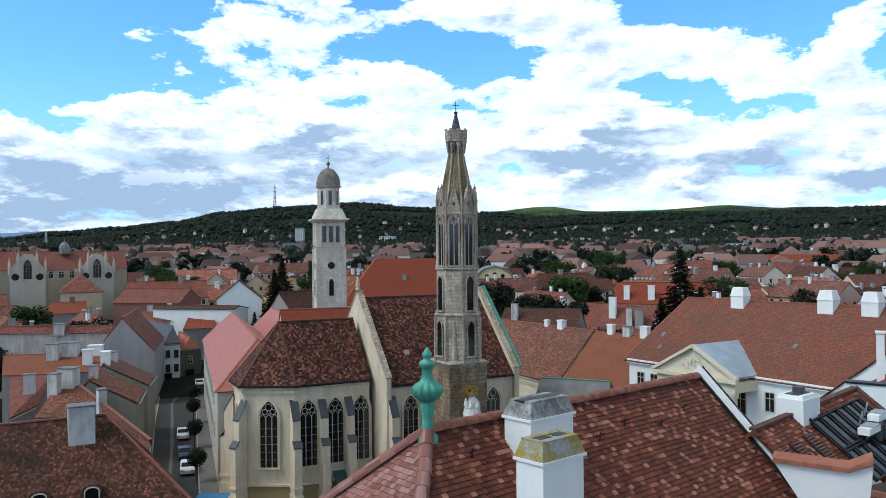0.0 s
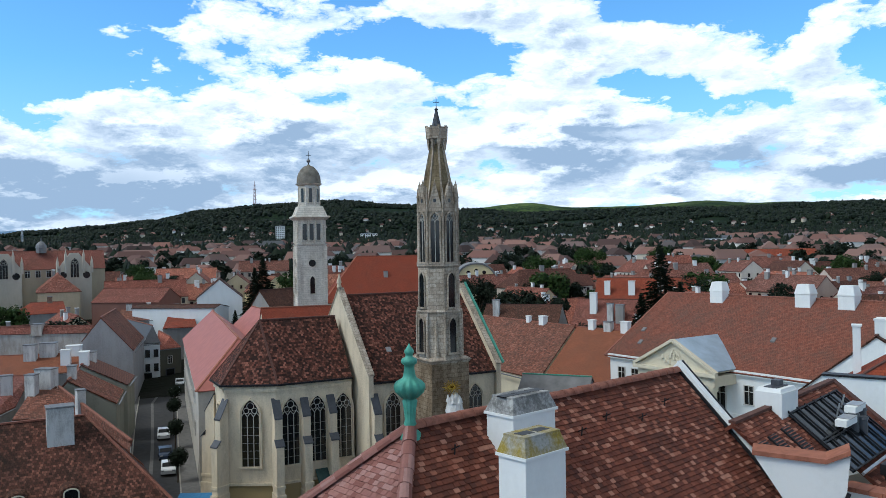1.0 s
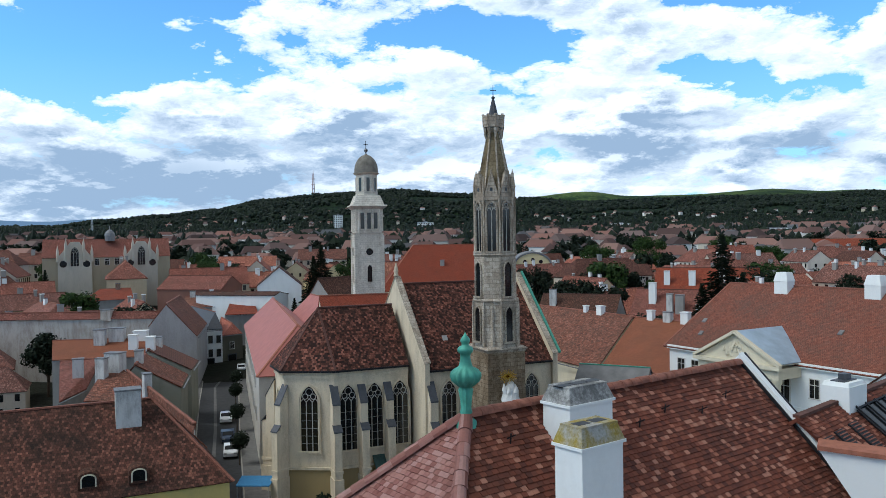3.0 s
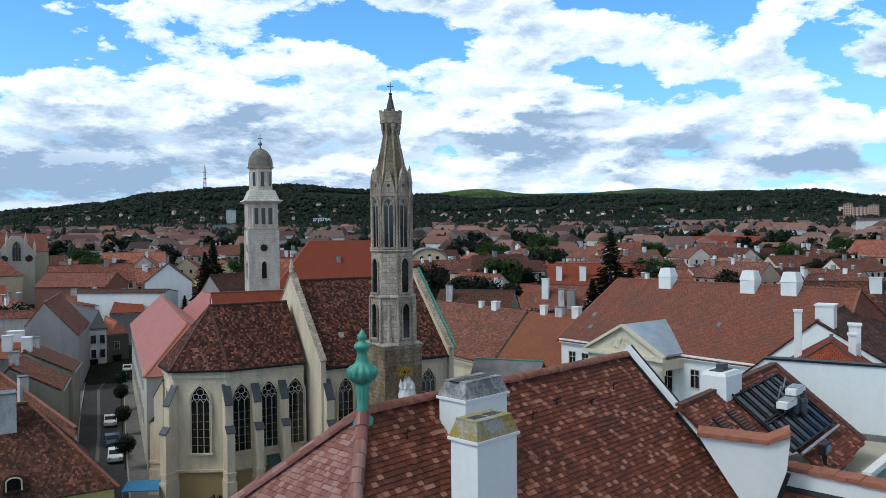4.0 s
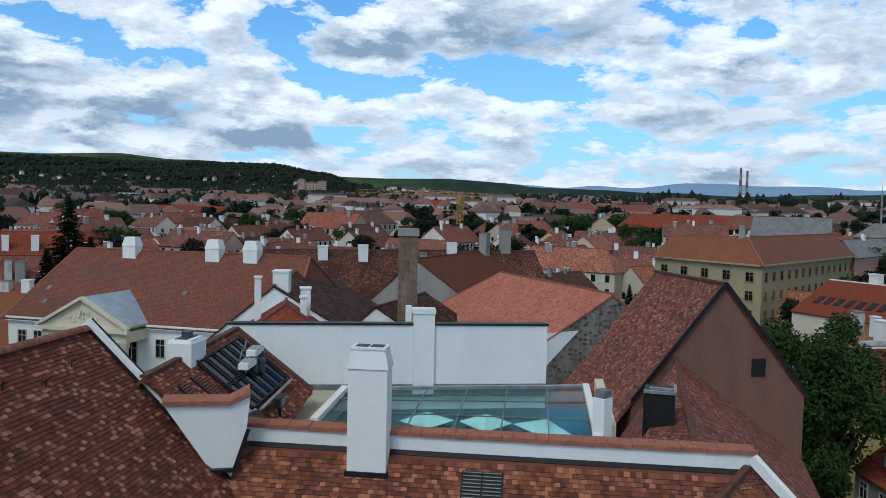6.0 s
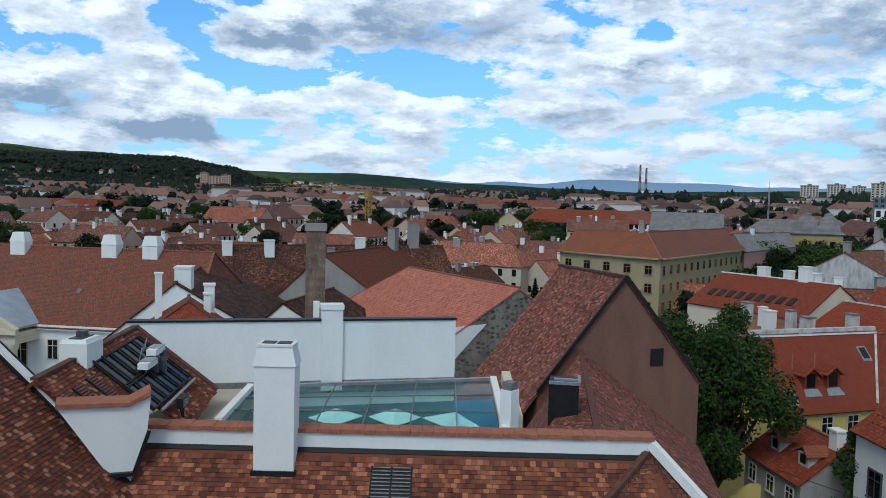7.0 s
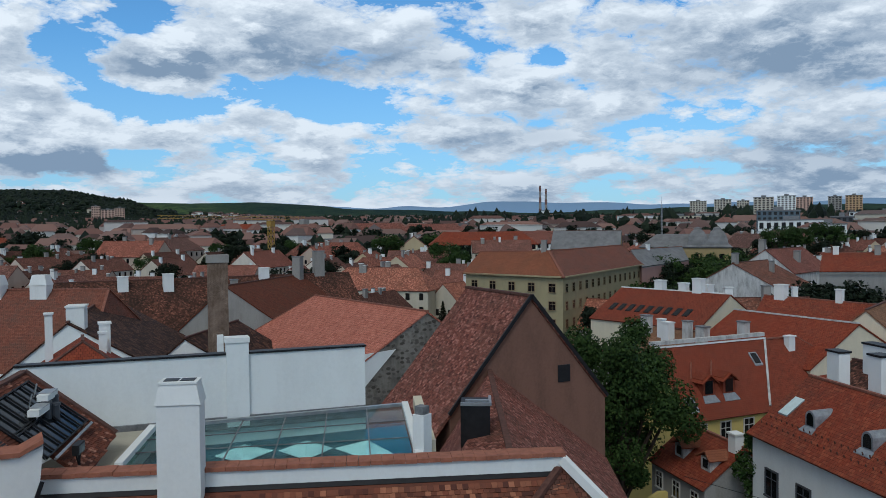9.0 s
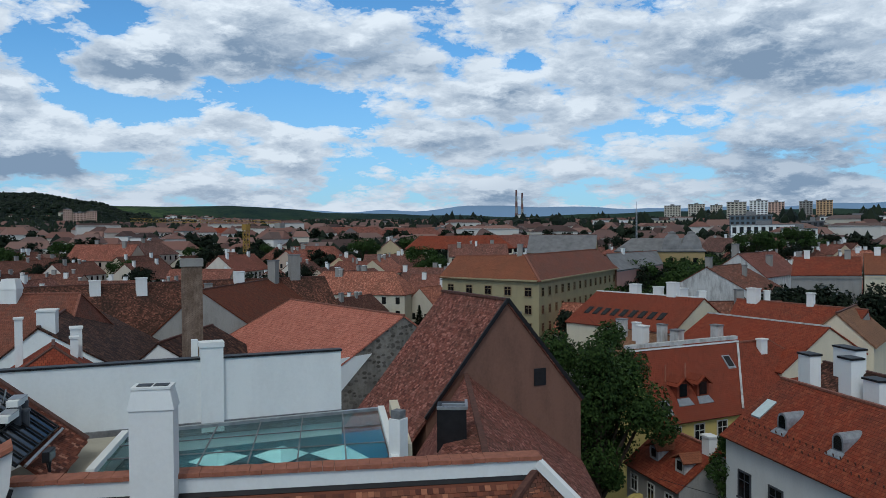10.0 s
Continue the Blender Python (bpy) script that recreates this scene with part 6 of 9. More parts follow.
bell_tower()


# ---------------------------------------------------------------- white house with the pediment
def pediment_house():
    h = thing("pediment_house", "white classical house with pedimented portico and large red-brown tiled roof", "house", (36, 85, 0))
    e = Vector((0.545, -0.839, 0))
    n = Vector((0.839, 0.545, 0))
    P = Vector((22.8, 97.0, 0))
    f = -n
    LEN, W, ze, zr = 33.0, 9.6, 14.5, 21.5
    A, B = P + n * W + e * 1.2, P + n * W + e * (LEN - 1.0)
    roofed(h, A, B, zr, W, W, ze, ze, "roof_hall", "white", hip_a=1.2, hip_b=1.6, over=0.5, ridge="ridge")
    part("cornice", Mesh().bar(P + f * 0.15 + UP * 14.15, P + e * LEN + f * 0.15 + UP * 14.15, 0.5, 0.45), M["white"], h)
    part("string_course", Mesh().bar(P + f * 0.06 + UP * 9.6, P + e * LEN + f * 0.06 + UP * 9.6, 0.2, 0.3), M["white"], h)
    for s in (1.9, 4.0, 6.1, 19.4, 21.8, 24.2):
        for z in (11.9, 7.2):
            window(h, P + e * s + f * 0.02 + UP * z, f, 1.0, 1.9)
    # portico
    s0, s1, dep = 7.7, 17.9, 3.6
    g0, g1 = P + e * s0 + f * dep, P + e * s1 + f * dep
    mid = (g0 + g1) / 2
    pm = part("pediment", Mesh().prism([g0 + UP * 14.3, g1 + UP * 14.3, mid + UP * 17.2], n * (dep + 0.4)), M["cream"], h)
    part("raking_cornice", Mesh().bar(g0 + f * 0.2 + UP * 14.35 - e * 0.4, mid + f * 0.2 + UP * 17.35, 0.5, 0.3).bar(g1 + f * 0.2 + UP * 14.35 + e * 0.4, mid + f * 0.2 + UP * 17.35, 0.5, 0.3).bar(g0 + f * 0.2 + UP * 14.1 - e * 0.4, g1 + f * 0.2 + UP * 14.1 + e * 0.4, 0.5, 0.4), M["cream"], pm)
    rnd = random.Random(3)
    rel = Mesh()
    for i in range(26):
        x, z = rnd.uniform(-1.6, 1.6), rnd.uniform(0.2, 1.6)
        p = mid + e * x + UP * (14.5 + z * (1 - abs(x) / 3.4)) - n * 0.02
        rel.frustum((p.x, p.y), 6, 0.18, 0.06, p.z, p.z + 0.4)
    tagged(part("relief", rel, M["cream"], pm), kind="stuff")
    part("entablature", Mesh().prism([g0 + UP * 14.0, g1 + UP * 14.0, g1 + n * dep + UP * 14.0, g0 + n * dep + UP * 14.0], (0, 0, -1.1)), M["cream"], h)
    for sgn, (a, b) in ((1, (g1 + f * 0.3, mid + f * 0.3)), (-1, (mid + f * 0.3, g0 + f * 0.3))):
        q = [a + UP * (14.5 if sgn > 0 else 17.45), b + UP * (17.45 if sgn > 0 else 14.5), b + n * (dep + (6.2 if sgn > 0 else 1.6)) + UP * (17.45 if sgn > 0 else 14.5), a + n * (dep + (1.6 if sgn > 0 else 6.2)) + UP * (14.5 if sgn > 0 else 17.45)]
        if sgn > 0:
            q = [a + UP * 14.5, a + n * (dep + 0.6) + UP * 14.5, b + n * (dep + 4.2) + UP * 17.45, b + UP * 17.45]
        else:
            q = [b + UP * 14.5, b + n * (dep + 0.6) + UP * 14.5, a + n * (dep + 4.2) + UP * 17.45, a + UP * 17.45]
        part("portico_roof", slab(Mesh(), q, 0.1), M["zinc"], h, "pale blue sheet-metal portico roof")
    for s in (8.2, 11.2, 14.4, 17.4):
        p = P + e * s + f * (dep - 0.45)
        col = part("column", Mesh().lathe((p.x, p.y), 14, [(0.5, 6.5), (0.5, 6.8), (0.42, 7.0), (0.36, 12.3), (0.5, 12.5), (0.52, 12.9)]), M["cream"], h, smooth=True)
    part("balcony", Mesh().prism([g0 + UP * 6.5, g1 + UP * 6.5, g1 + n * dep + UP * 6.5, g0 + n * dep + UP * 6.5], (0, 0, -6.5)), M["cream"], h)
    for s in (9.7, 12.8, 15.9):
        window(h, P + e * s + f * 0.02 + UP * 11.2, f, 1.3, 2.9)
    # chimneys along the ridge, roof lights
    for s, off in ((9.4, -0.6), (20.4, -0.6), (25.2, -0.6)):
        p = P + n * (W + off) + e * s
        chimney(h, p.x, p.y, 20.3, 23.1, 1.75, 1.35, math.atan2(e.y, e.x))
    for s, t in ((3.0, 1.6), (2.0, 3.4), (19.5, 3.6)):
        q = [P + e * (s + a) + n * (t + b) + UP * (ze + (t + b) * (zr - ze) / W + 0.12) for a, b in ((0, 0), (0.5, 0), (0.5, 0.5), (0, 0.5))]
        part("skylight", Mesh().prism(q, (0, 0, -0.14)), M["greyroof"], h)


pediment_house()


# ---------------------------------------------------------------- houses along the street and in the middle distance
def simple_house(label, A, B, zr, wl, wr, zl, zw, roof="roof_mossy", wall="grey", ha=0.0, hb=0.0, stacks=(), wins=(), name="town_house", base=0.0, over=0.3, ridge="ridge_dark"):
    """stacks: (s along the ridge, t across, height over the roof there, width); wins: (side, z, count, w, h)."""
    mid = ((A[0] + B[0]) / 2, (A[1] + B[1]) / 2, base)
    h = thing(name, label, "house", mid)
    r = roofed(h, A, B, zr, wl, wr, zl, zw, roof, wall, ha, hb, base, over, ridge)
    e, n = r["e"], r["n"]
    a = v2(A)
    L = (v2(B) - a).length
    for s, t, up, w, mt in stacks:
        z = zr - abs(t) * ((zr - zl) / wl if t > 0 else (zr - zw) / wr)
        p = a + e * s + n * t
        chimney(h, p.x, p.y, z - 0.3, z + up, w, w * 0.75, math.atan2(e.y, e.x), mt, "lead" if mt != "white" else "white", "slab")
    for side, z, count, w, hh in wins:
        if side in ("l", "r"):
            d, off = (n, wl) if side == "l" else (-n, wr)
            for i in range(count):
                window(h, a + e * (L * (i + 0.5) / count) + d * (off + 0.02) + UP * z, d, w, hh)
        else:
            d, c = (-e, a - e * ha) if side == "a" else (e, v2(B) + e * hb)
            for i in range(count):
                window(h, c + n * ((wl + wr) * ((i + 0.5) / count) - wr) + d * 0.02 + UP * z, d, w, hh)
    return h


M["sandframe"] = plain_mat("ochre_frame", (0.30, 0.22, 0.12), 0.7, vary=0.3)
M["oldwhite"] = plaster("flaking_limewash", (0.55, 0.55, 0.53), (0.12, 0.11, 0.10), 0.9, scale=2.0)
M["blueish"] = plaster("blue_render", (0.28, 0.31, 0.40), (0.16, 0.17, 0.2), 0.4)
M["roof_rust"] = tile_mat("tile_rust", [(0.13, 0.052, 0.03), (0.15, 0.06, 0.035), (0.115, 0.046, 0.028)], 0.3, 0.3, moss=0.3, bump=0.2)
M["roof_orange2"] = tile_mat("tile_faded_orange", [(0.30, 0.12, 0.065), (0.33, 0.14, 0.08), (0.27, 0.105, 0.06)], 0.25, 0.25, moss=0.25, bump=0.3, tone=(0.82, 0.74, 0.70))
M["roof_worn"] = tile_mat("tile_worn_red", [(0.24, 0.075, 0.045), (0.28, 0.095, 0.055), (0.20, 0.062, 0.04), (0.31, 0.12, 0.07)], 0.22, 0.24, moss=0.35, tone=(0.95, 0.62, 0.52))
M["roof_sand"] = tile_mat("tile_sand", [(0.26, 0.18, 0.11), (0.31, 0.22, 0.14), (0.22, 0.145, 0.09)], 0.22, 0.22, moss=0.35)

M["patchy"] = plaster("patchy_rubble_render", (0.46, 0.43, 0.39), (0.17, 0.12, 0.09), 0.9, scale=1.3)
M["oldcream"] = plaster("old_cream_render", (0.50, 0.47, 0.41), (0.24, 0.21, 0.18), 0.6)
M["olivedark"] = plaster("dark_olive_render", (0.12, 0.115, 0.085), (0.06, 0.06, 0.05), 0.5)
M["greyparty"] = plaster("bare_grey_render", (0.36, 0.35, 0.34), (0.20, 0.19, 0.185), 0.7, scale=0.6)
M["roof_stripe"] = stripe_mat("tile_striped")
M["greenish"] = plaster("grey_green_render", (0.27, 0.27, 0.22), (0.13, 0.13, 0.11), 0.6)
M["pinkish"] = plaster("pink_render", (0.42, 0.25, 0.22), (0.25, 0.18, 0.16), 0.4)
M["roof_mossy2"] = tile_mat("tile_mottled", [(0.07, 0.044, 0.034), (0.15, 0.08, 0.058), (0.04, 0.028, 0.022), (0.27, 0.155, 0.115), (0.11, 0.06, 0.045)], 0.2, 0.22, moss=0.85, mosscol=(0.022, 0.018, 0.014))
M["roof_mossy3"] = tile_mat("tile_mottled_red", [(0.16, 0.085, 0.06), (0.26, 0.14, 0.10), (0.09, 0.055, 0.042), (0.34, 0.21, 0.16), (0.20, 0.10, 0.07)], 0.3, 0.28, moss=0.5, mosscol=(0.08, 0.055, 0.042))
M["roof_red2"] = tile_mat("tile_faded_red", [(0.26, 0.08, 0.045), (0.29, 0.10, 0.055), (0.22, 0.066, 0.04)], 0.25, 0.25, moss=0.35, mosscol=(0.16, 0.06, 0.04), bump=0.3, tone=(0.95, 0.62, 0.52))

# the big mossy roof in front of the street, with eyebrow dormers
simple_house("old house with large mossy dark tiled roof and small arched dormers", (-43.0, 59.7), (-28.9, 67.3), 14.0, 7.5, 6.4, 7.4, 8.0, "roof_mossy2", "yellow", hb=5.4, stacks=((14.0, -1.3, 2.5, 2.0, "oldwhite"),), ridge="ridge", wins=())


def eyebrow(p, n, label="small arched dormer in the mossy roof"):
    d = thing("dormer", label, "dormer", p)
    m = wall_pose(Vector(p), n)
    pr = Mesh()
    o = [(-0.75, -0.3)] + [(0.75 * math.cos(math.pi - i * math.pi / 8), 0.6 + 0.45 * math.sin(i * math.pi / 8)) for i in range(9)] + [(0.75, -0.3)]
    pr.prism([(x, -0.2, z) for x, z in o][::-1], (0, 2.4, 0.0))
    body = part("cheek", pr, M["roof_mossy"], None)
    body.parent, body.matrix_local = d, Matrix.Translation(-d.location) @ m
    w = part("opening", Mesh().prism([(x * 0.62, -0.215, 0.12 + z * 0.68) for x, z in o][::-1], (0, 0.02, 0)), M["pane"], None)
    w.parent, w.matrix_local = d, Matrix.Translation(-d.location) @ m
    fr = Mesh()
    q = [(x * 0.7, 0.08 + z * 0.74) for x, z in o]
    for a, b in zip(q, q[1:]):
        fr.bar((a[0], -0.22, a[1]), (b[0], -0.22, b[1]), 0.1, 0.08, (0, 1, 0))
    f = part("surround", fr, M["cream"], None)
    f.parent, f.matrix_local = d, Matrix.Translation(-d.location) @ m
    return d


for sx, sy in ((-27.5, 61.3), (-30.8, 59.7)):
    eyebrow((sx, sy, 8.75), Vector((0.475, -0.88, 0)))

# houses left of the street
simple_house("long house with bare rubble stone fire wall", (-96.0, 150.0), (-63.0, 150.5), 14.3, 6.0, 0.6, 10.0, 13.4, "roof_brown", "patchy", stacks=((23, -0.3, 1.0, 2.0, "patchy"),), ridge="ridge")
# right of the street: white facade with painted metal roof
simple_house("long white street house with faded pink sheet roof", (-41.1, 153.0), (-24.1, 101.8), 16.6, 6.4, 5.3, 11.6, 11.6, "roof_pink", "oldcream", hb=7.0, wins=(("r", 9.2, 11, 0.95, 1.6), ("r", 5.0, 11, 0.95, 1.7), ("b", 9.2, 2, 0.9, 1.6), ("b", 5.2, 2, 0.9, 1.6)), ridge="coping")
simple_house("pink sheet-roofed rear wing of the street house", (-33.5, 153.0), (-22.0, 128.0), 17.2, 5.5, 5.5, 12.0, 12.0, "roof_pink", "oldcream", ridge="coping")
simple_house("church annex with bright red roof", (-24, 116), (-3, 123), 19.4, 6, 6, 13.5, 13.5, "roof_red", "cream", ridge="coping")
simple_house("large steep red tiled roof behind the church", (-20, 232), (8, 236), 26.0, 11, 13, 13.5, 13.5, "roof_red", "cream", ha=10, stacks=((18, -7, 2.4, 1.3, "white"), (20, -8, 2.6, 1.3, "white"), (8, -6, 1.4, 1.2, "grey")), ridge="coping")
simple_house("steep brown tiled house beside the bell tower", (-33, 158), (-24, 172), 20.0, 7, 8, 11, 11, "roof_mossy", "grey")
# right of the church
def lean_range(label, el, er, rr, rl, roof, wall, stacks=()):
    """A house whose long slope is given by its eaves and ridge; the far slope falls away behind."""
    el, er, rr, rl = Vector(el), Vector(er), Vector(rr), Vector(rl)
    h = thing("town_house", label, "house", (el + rr) / 2 - UP * ((el + rr) / 2).z)
    part("roof_slope", slab(Mesh(), [el, er, rr, rl], 0.16), M[roof], h)
    back = ((rl - el) + (rr - er)) * 0.3
    back.z = -4.2
    part("roof_slope", slab(Mesh(), [rr, rr + back, rl + back, rl], 0.16), M[roof], h)
    w = Mesh()
    inn = (rl - el) * 0.02
    q = [el + inn - UP * 0.3, er + inn - UP * 0.3, rr - UP * 0.3, rr + back - UP * 0.3, rl + back - UP * 0.3, rl - UP * 0.3]
    for a, b in zip(q, q[1:] + q[:1]):
        w.face([Vector((a.x, a.y, 0)), Vector((b.x, b.y, 0)), b, a])
    part("wall", w, M[wall], h)
    part("ridge_cap", Mesh().bar(rl + UP * 0.03, rr + UP * 0.03, 0.3, 0.14), M["ridge"], h)
    part("gutter", Mesh().bar(el - inn * 2 - UP * 0.1, er - inn * 2 - UP * 0.1, 0.18, 0.14), M["lead"], h)
    for k, t, up, w_, mt in stacks:
        p = (rl + (rr - rl) * k) * (1 - t) + (el + (er - el) * k) * t
        chimney(h, p.x, p.y, p.z - 0.4, p.z + up, w_, w_ * 0.75, math.atan2((rr - rl).y, (rr - rl).x), mt, "lead" if mt != "white" else "white", "slab")
    return h


# the row on the far side of the street, with the yards behind it
lean_range("street house with long brown tiled roof", (-41.5, 94.6, 8.2), (-30.5, 81.0, 7.6), (-29.2, 78.3, 9.2), (-46.6, 100.9, 11.0), "roof_mossy3", "grey", ((0.35, 0.02, 1.6, 1.2, "oldwhite"),))
lean_range("street house with striped brown roof and grey-green party wall", (-40.8, 104.8, 8.0), (-43.7, 114.9, 8.0), (-49.3, 113.0, 11.4), (-46.4, 102.9, 11.4), "roof_mossy3", "greenish", ((0.3, 0.02, 1.6, 1.4, "oldwhite"),))
lean_range("street house with red striped tiles and green party wall", (-43.7, 116.4, 8.5), (-45.9, 125.2, 8.5), (-51.8, 123.2, 11.8), (-49.6, 114.4, 11.8), "roof_stripe", "greenish", ((0.2, 0.02, 1.8, 1.6, "white"), (0.7, 0.1, 1.5, 1.2, "oldwhite")))
lean_range("street house with bare grey party wall and brown tiles", (-53.5, 145.5, 10.0), (-59.6, 168.2, 10.0), (-64.8, 166.5, 16.3), (-58.7, 143.8, 16.3), "roof_mossy3", "greyparty", ())
CORNER = lean_range("white corner house in the street with a black hipped roof", (-60.0, 168.4, 8.6), (-56.9, 170.1, 8.6), (-59.6, 173.4, 12.0), (-69.9, 185.6, 12.6), "slate", "white", ())
for x, y, z, w, hh in ((-59.2, 168.85, 6.4, 0.8, 1.5), (-57.7, 169.7, 6.4, 0.8, 1.5), (-59.2, 168.85, 3.4, 0.8, 1.5), (-57.7, 169.7, 3.4, 0.8, 1.5), (-59.2, 168.85, 1.1, 1.4, 2.2)):
    window(CORNER, Vector((x, y, z)) + Vector((0.03, -0.06, 0)), (0.48, -0.877), w, hh, frame_mat="slate", bars=False)
OLIVE = lean_range("dark olive street house with orange tiled roof", (-57.2, 170.8, 7.1), (-53.9, 174.7, 7.1), (-55.9, 173.8, 9.4), (-61.1, 182.0, 10.0), "roof_orange", "olivedark", ())
window(OLIVE, Vector((-55.65, 172.55, 4.6)), (0.76, -0.645), 1.0, 1.5)
window(OLIVE, Vector((-55.65, 172.55, 1.3)), (0.76, -0.645), 1.9, 2.5, frame_mat="slate", bars=False)
lean_range("grey-brown hipped yard roof between old stacks", (-48.2, 92.6, 8.6), (-40.5, 93.1, 8.6), (-47.3, 101.6, 11.0), (-50.1, 102.0, 11.0), "roof_mossy3", "grey", ((0.1, 0.3, 2.6, 1.3, "oldwhite"), (0.55, 0.05, 2.4, 2.2, "oldwhite")))
lean_range("low yard roof of dull brown tiles", (-54.3, 98.2, 7.4), (-55.3, 107.2, 7.4), (-59.6, 120.5, 9.6), (-64.9, 117.8, 9.6), "roof_brown", "grey", ((0.55, 0.6, 3.0, 1.5, "oldwhite"),))
lean_range("orange tiled yard house below the rubble wall", (-67.7, 120.6, 9.4), (-53.9, 124.2, 9.4), (-57.2, 132.0, 11.4), (-72.3, 129.1, 11.4), "roof_orange2", "grey", ((0.5, 0.3, 2.6, 1.8, "oldwhite"), (0.68, 0.1, 2.2, 2.4, "oldwhite"), (0.85, 0.6, 2.4, 1.4, "white"), (0.93, 0.1, 1.6, 2.2, "white")))
lean_range("brown tiled house before the white fire wall", (-76.4, 197.8, 11.0), (-67.5, 202.3, 11.0), (-69.9, 209.7, 13.2), (-79.1, 206.6, 13.2), "roof_mossy3", "grey", ((0.2, 0.05, 1.6, 1.4, "oldwhite"), (0.7, 0.05, 1.8, 1.0, "white")))
lean_range("small red-brown roofs behind the street", (-62.2, 187.9, 10.0), (-54.7, 190.2, 10.0), (-62.7, 212.7, 12.8), (-66.8, 208.0, 12.8), "roof_worn", "grey", ((0.3, 0.1, 2.0, 1.2, "oldwhite"), (0.8, 0.2, 2.0, 1.2, "white")))
lean_range("dark red tiled house behind the rubble wall", (-105.5, 202.7, 12.5), (-95.6, 212.2, 12.5), (-101.3, 222.9, 14.8), (-108.2, 218.3, 14.8), "roof_worn", "grey", ((0.6, 0.1, 1.8, 1.2, "brick"),))
lean_range("old house with long mottled grey-brown roof", (2.6, 129.6, 10), (15.0, 104.8, 10), (22.8, 119.9, 15.5), (8.0, 145.9, 15.5), "roof_mossy3", "cream", ((0.75, 0.03, 1.3, 1.2, "white"), (0.62, 0.02, 1.0, 0.8, "white"), (0.1, 0.5, 1.8, 0.9, "oldwhite")))
lean_range("plain orange tiled house beside the white house", (15.2, 104.4, 9.9), (21.9, 92.8, 9.9), (31.0, 111.0, 15.2), (23.2, 120.1, 15.4), "roof_orange2", "white", ((0.25, 0.02, 1.4, 1.0, "white"), (0.5, 0.02, 1.4, 1.2, "oldwhite"), (0.75, 0.02, 1.6, 1.2, "white")))
simple_house("blue-grey house with grey roof beside the church", (12.5, 101.0), (20.5, 97.5), 11.4, 4.5, 3.2, 8.6, 9.0, "greyroof", "blueish", wins=(("r", 7.4, 4, 0.9, 1.6),), ridge="verdigris")
simple_house("grey-brown tiled house with tall pale chimneys", (33, 168), (52, 158), 16.5, 8, 8, 10, 10, "roof_brown", "grey", stacks=((4, -3, 4.0, 1.4, "white"), (8, -5, 3.6, 1.2, "oldwhite"), (10, -5, 3.4, 1.6, "grey"), (14, -6, 2.4, 1.3, "white")))
simple_house("pink-red roofed house with dormers", (45, 204), (68, 196), 19.5, 8, 8, 13.5, 13.5, "roof_worn", "pinkish", stacks=((3, -5, 3.2, 1.4, "white"), (9, -5, 3.2, 1.6, "white"), (16, -4, 3.2, 1.6, "white")), wins=(("r", 11.5, 7, 1.2, 1.6),))
simple_house("dark tiled house behind the round tree", (14, 178), (30, 172), 15.0, 7, 7, 10, 10, "roof_mossy", "grey", stacks=((3, -3, 3.4, 1.4, "oldwhite"),))
# middle distance, west
simple_house("house with very dark mossy tiled roof and white gable", (36.3, 62.6), (54.0, 84.4), 20.0, 5.9, 10.4, 15.1, 13.8, "roof_dark", "white", stacks=((1.6, -0.5, 1.6, 1.9, "white"),), over=0.2)
simple_house("red tiled small house with white chimneys", (35.2, 58.6), (33.4, 55.6), 19.3, 4.2, 4.6, 16.4, 16.4, "roof_red2", "white", hb=3.0, stacks=((0.8, 1.6, 2.2, 1.1, "white"), (2.4, 1.4, 1.5, 0.7, "white"), (2.2, -2.3, 3.6, 0.7, "white")), ridge="ridge_dark")
simple_house("long house with mottled old roof and white stacks", (58.0, 104.0), (96.0, 84.0), 20.6, 7.5, 9.0, 14.5, 14.0, "roof_mossy2", "grey", stacks=((9, -1.5, 1.8, 1.4, "white"), (15, -1.8, 2.2, 1.4, "white"), (29, -1, 2.0, 1.4, "white"), (38, 0, 3.6, 1.6, "grey"), (24, -3, 2.0, 1.0, "grey")))
simple_house("tall house with smooth rust-brown roof", (66.0, 78.0), (90.0, 88.0), 20.6, 6.5, 8.5, 15.0, 15.2, "roof_rust", "grey", stacks=((22.5, -0.5, 3.2, 1.6, "grey"),))
simple_house("small dark tiled lean-to house beside the brick chimney", (47.5, 62.0), (60.0, 69.0), 17.4, 4.0, 6.5, 14.0, 13.6, "roof_dark", "white")
simple_house("orange tiled house with stone rubble gable", (70.5, 67.0), (62.0, 44.2), 19.5, 8.0, 9.2, 14.0, 14.2, "roof_orange", "rubble", ridge="ridge", ha=3.0)


gp = thing("party_wall", "white rendered wall below the orange tiled roof", "wall", (57, 46, 0))
part("render_panel", Mesh().prism([(55.3, 46.62, 16.0), (58.58, 45.41, 16.15), (55.3, 46.62, 12.9)], (0.035, 0.094, 0)), M["white"], gp)


def brick_stack():
    st = thing("chimney_stack", "massive old brick chimney with grey slab cap", "chimney", (47.9, 57.7, 0))
    m = Matrix.Translation((47.9, 57.7, 0)) @ Matrix.Rotation(radians(-38), 4, "Z")
    for nm, me, mt in (("chimney_shaft", Mesh().box(-0.9, -0.7, 12, 0.9, 0.7, 24.6), "brick"), ("cap", Mesh().box(-1.0, -0.8, 24.6, 1.0, 0.8, 25.3), "grey")):
        ob = part(nm, me, M[mt], st)
        ob.matrix_local = Matrix.Translation(-st.location) @ m


brick_stack()


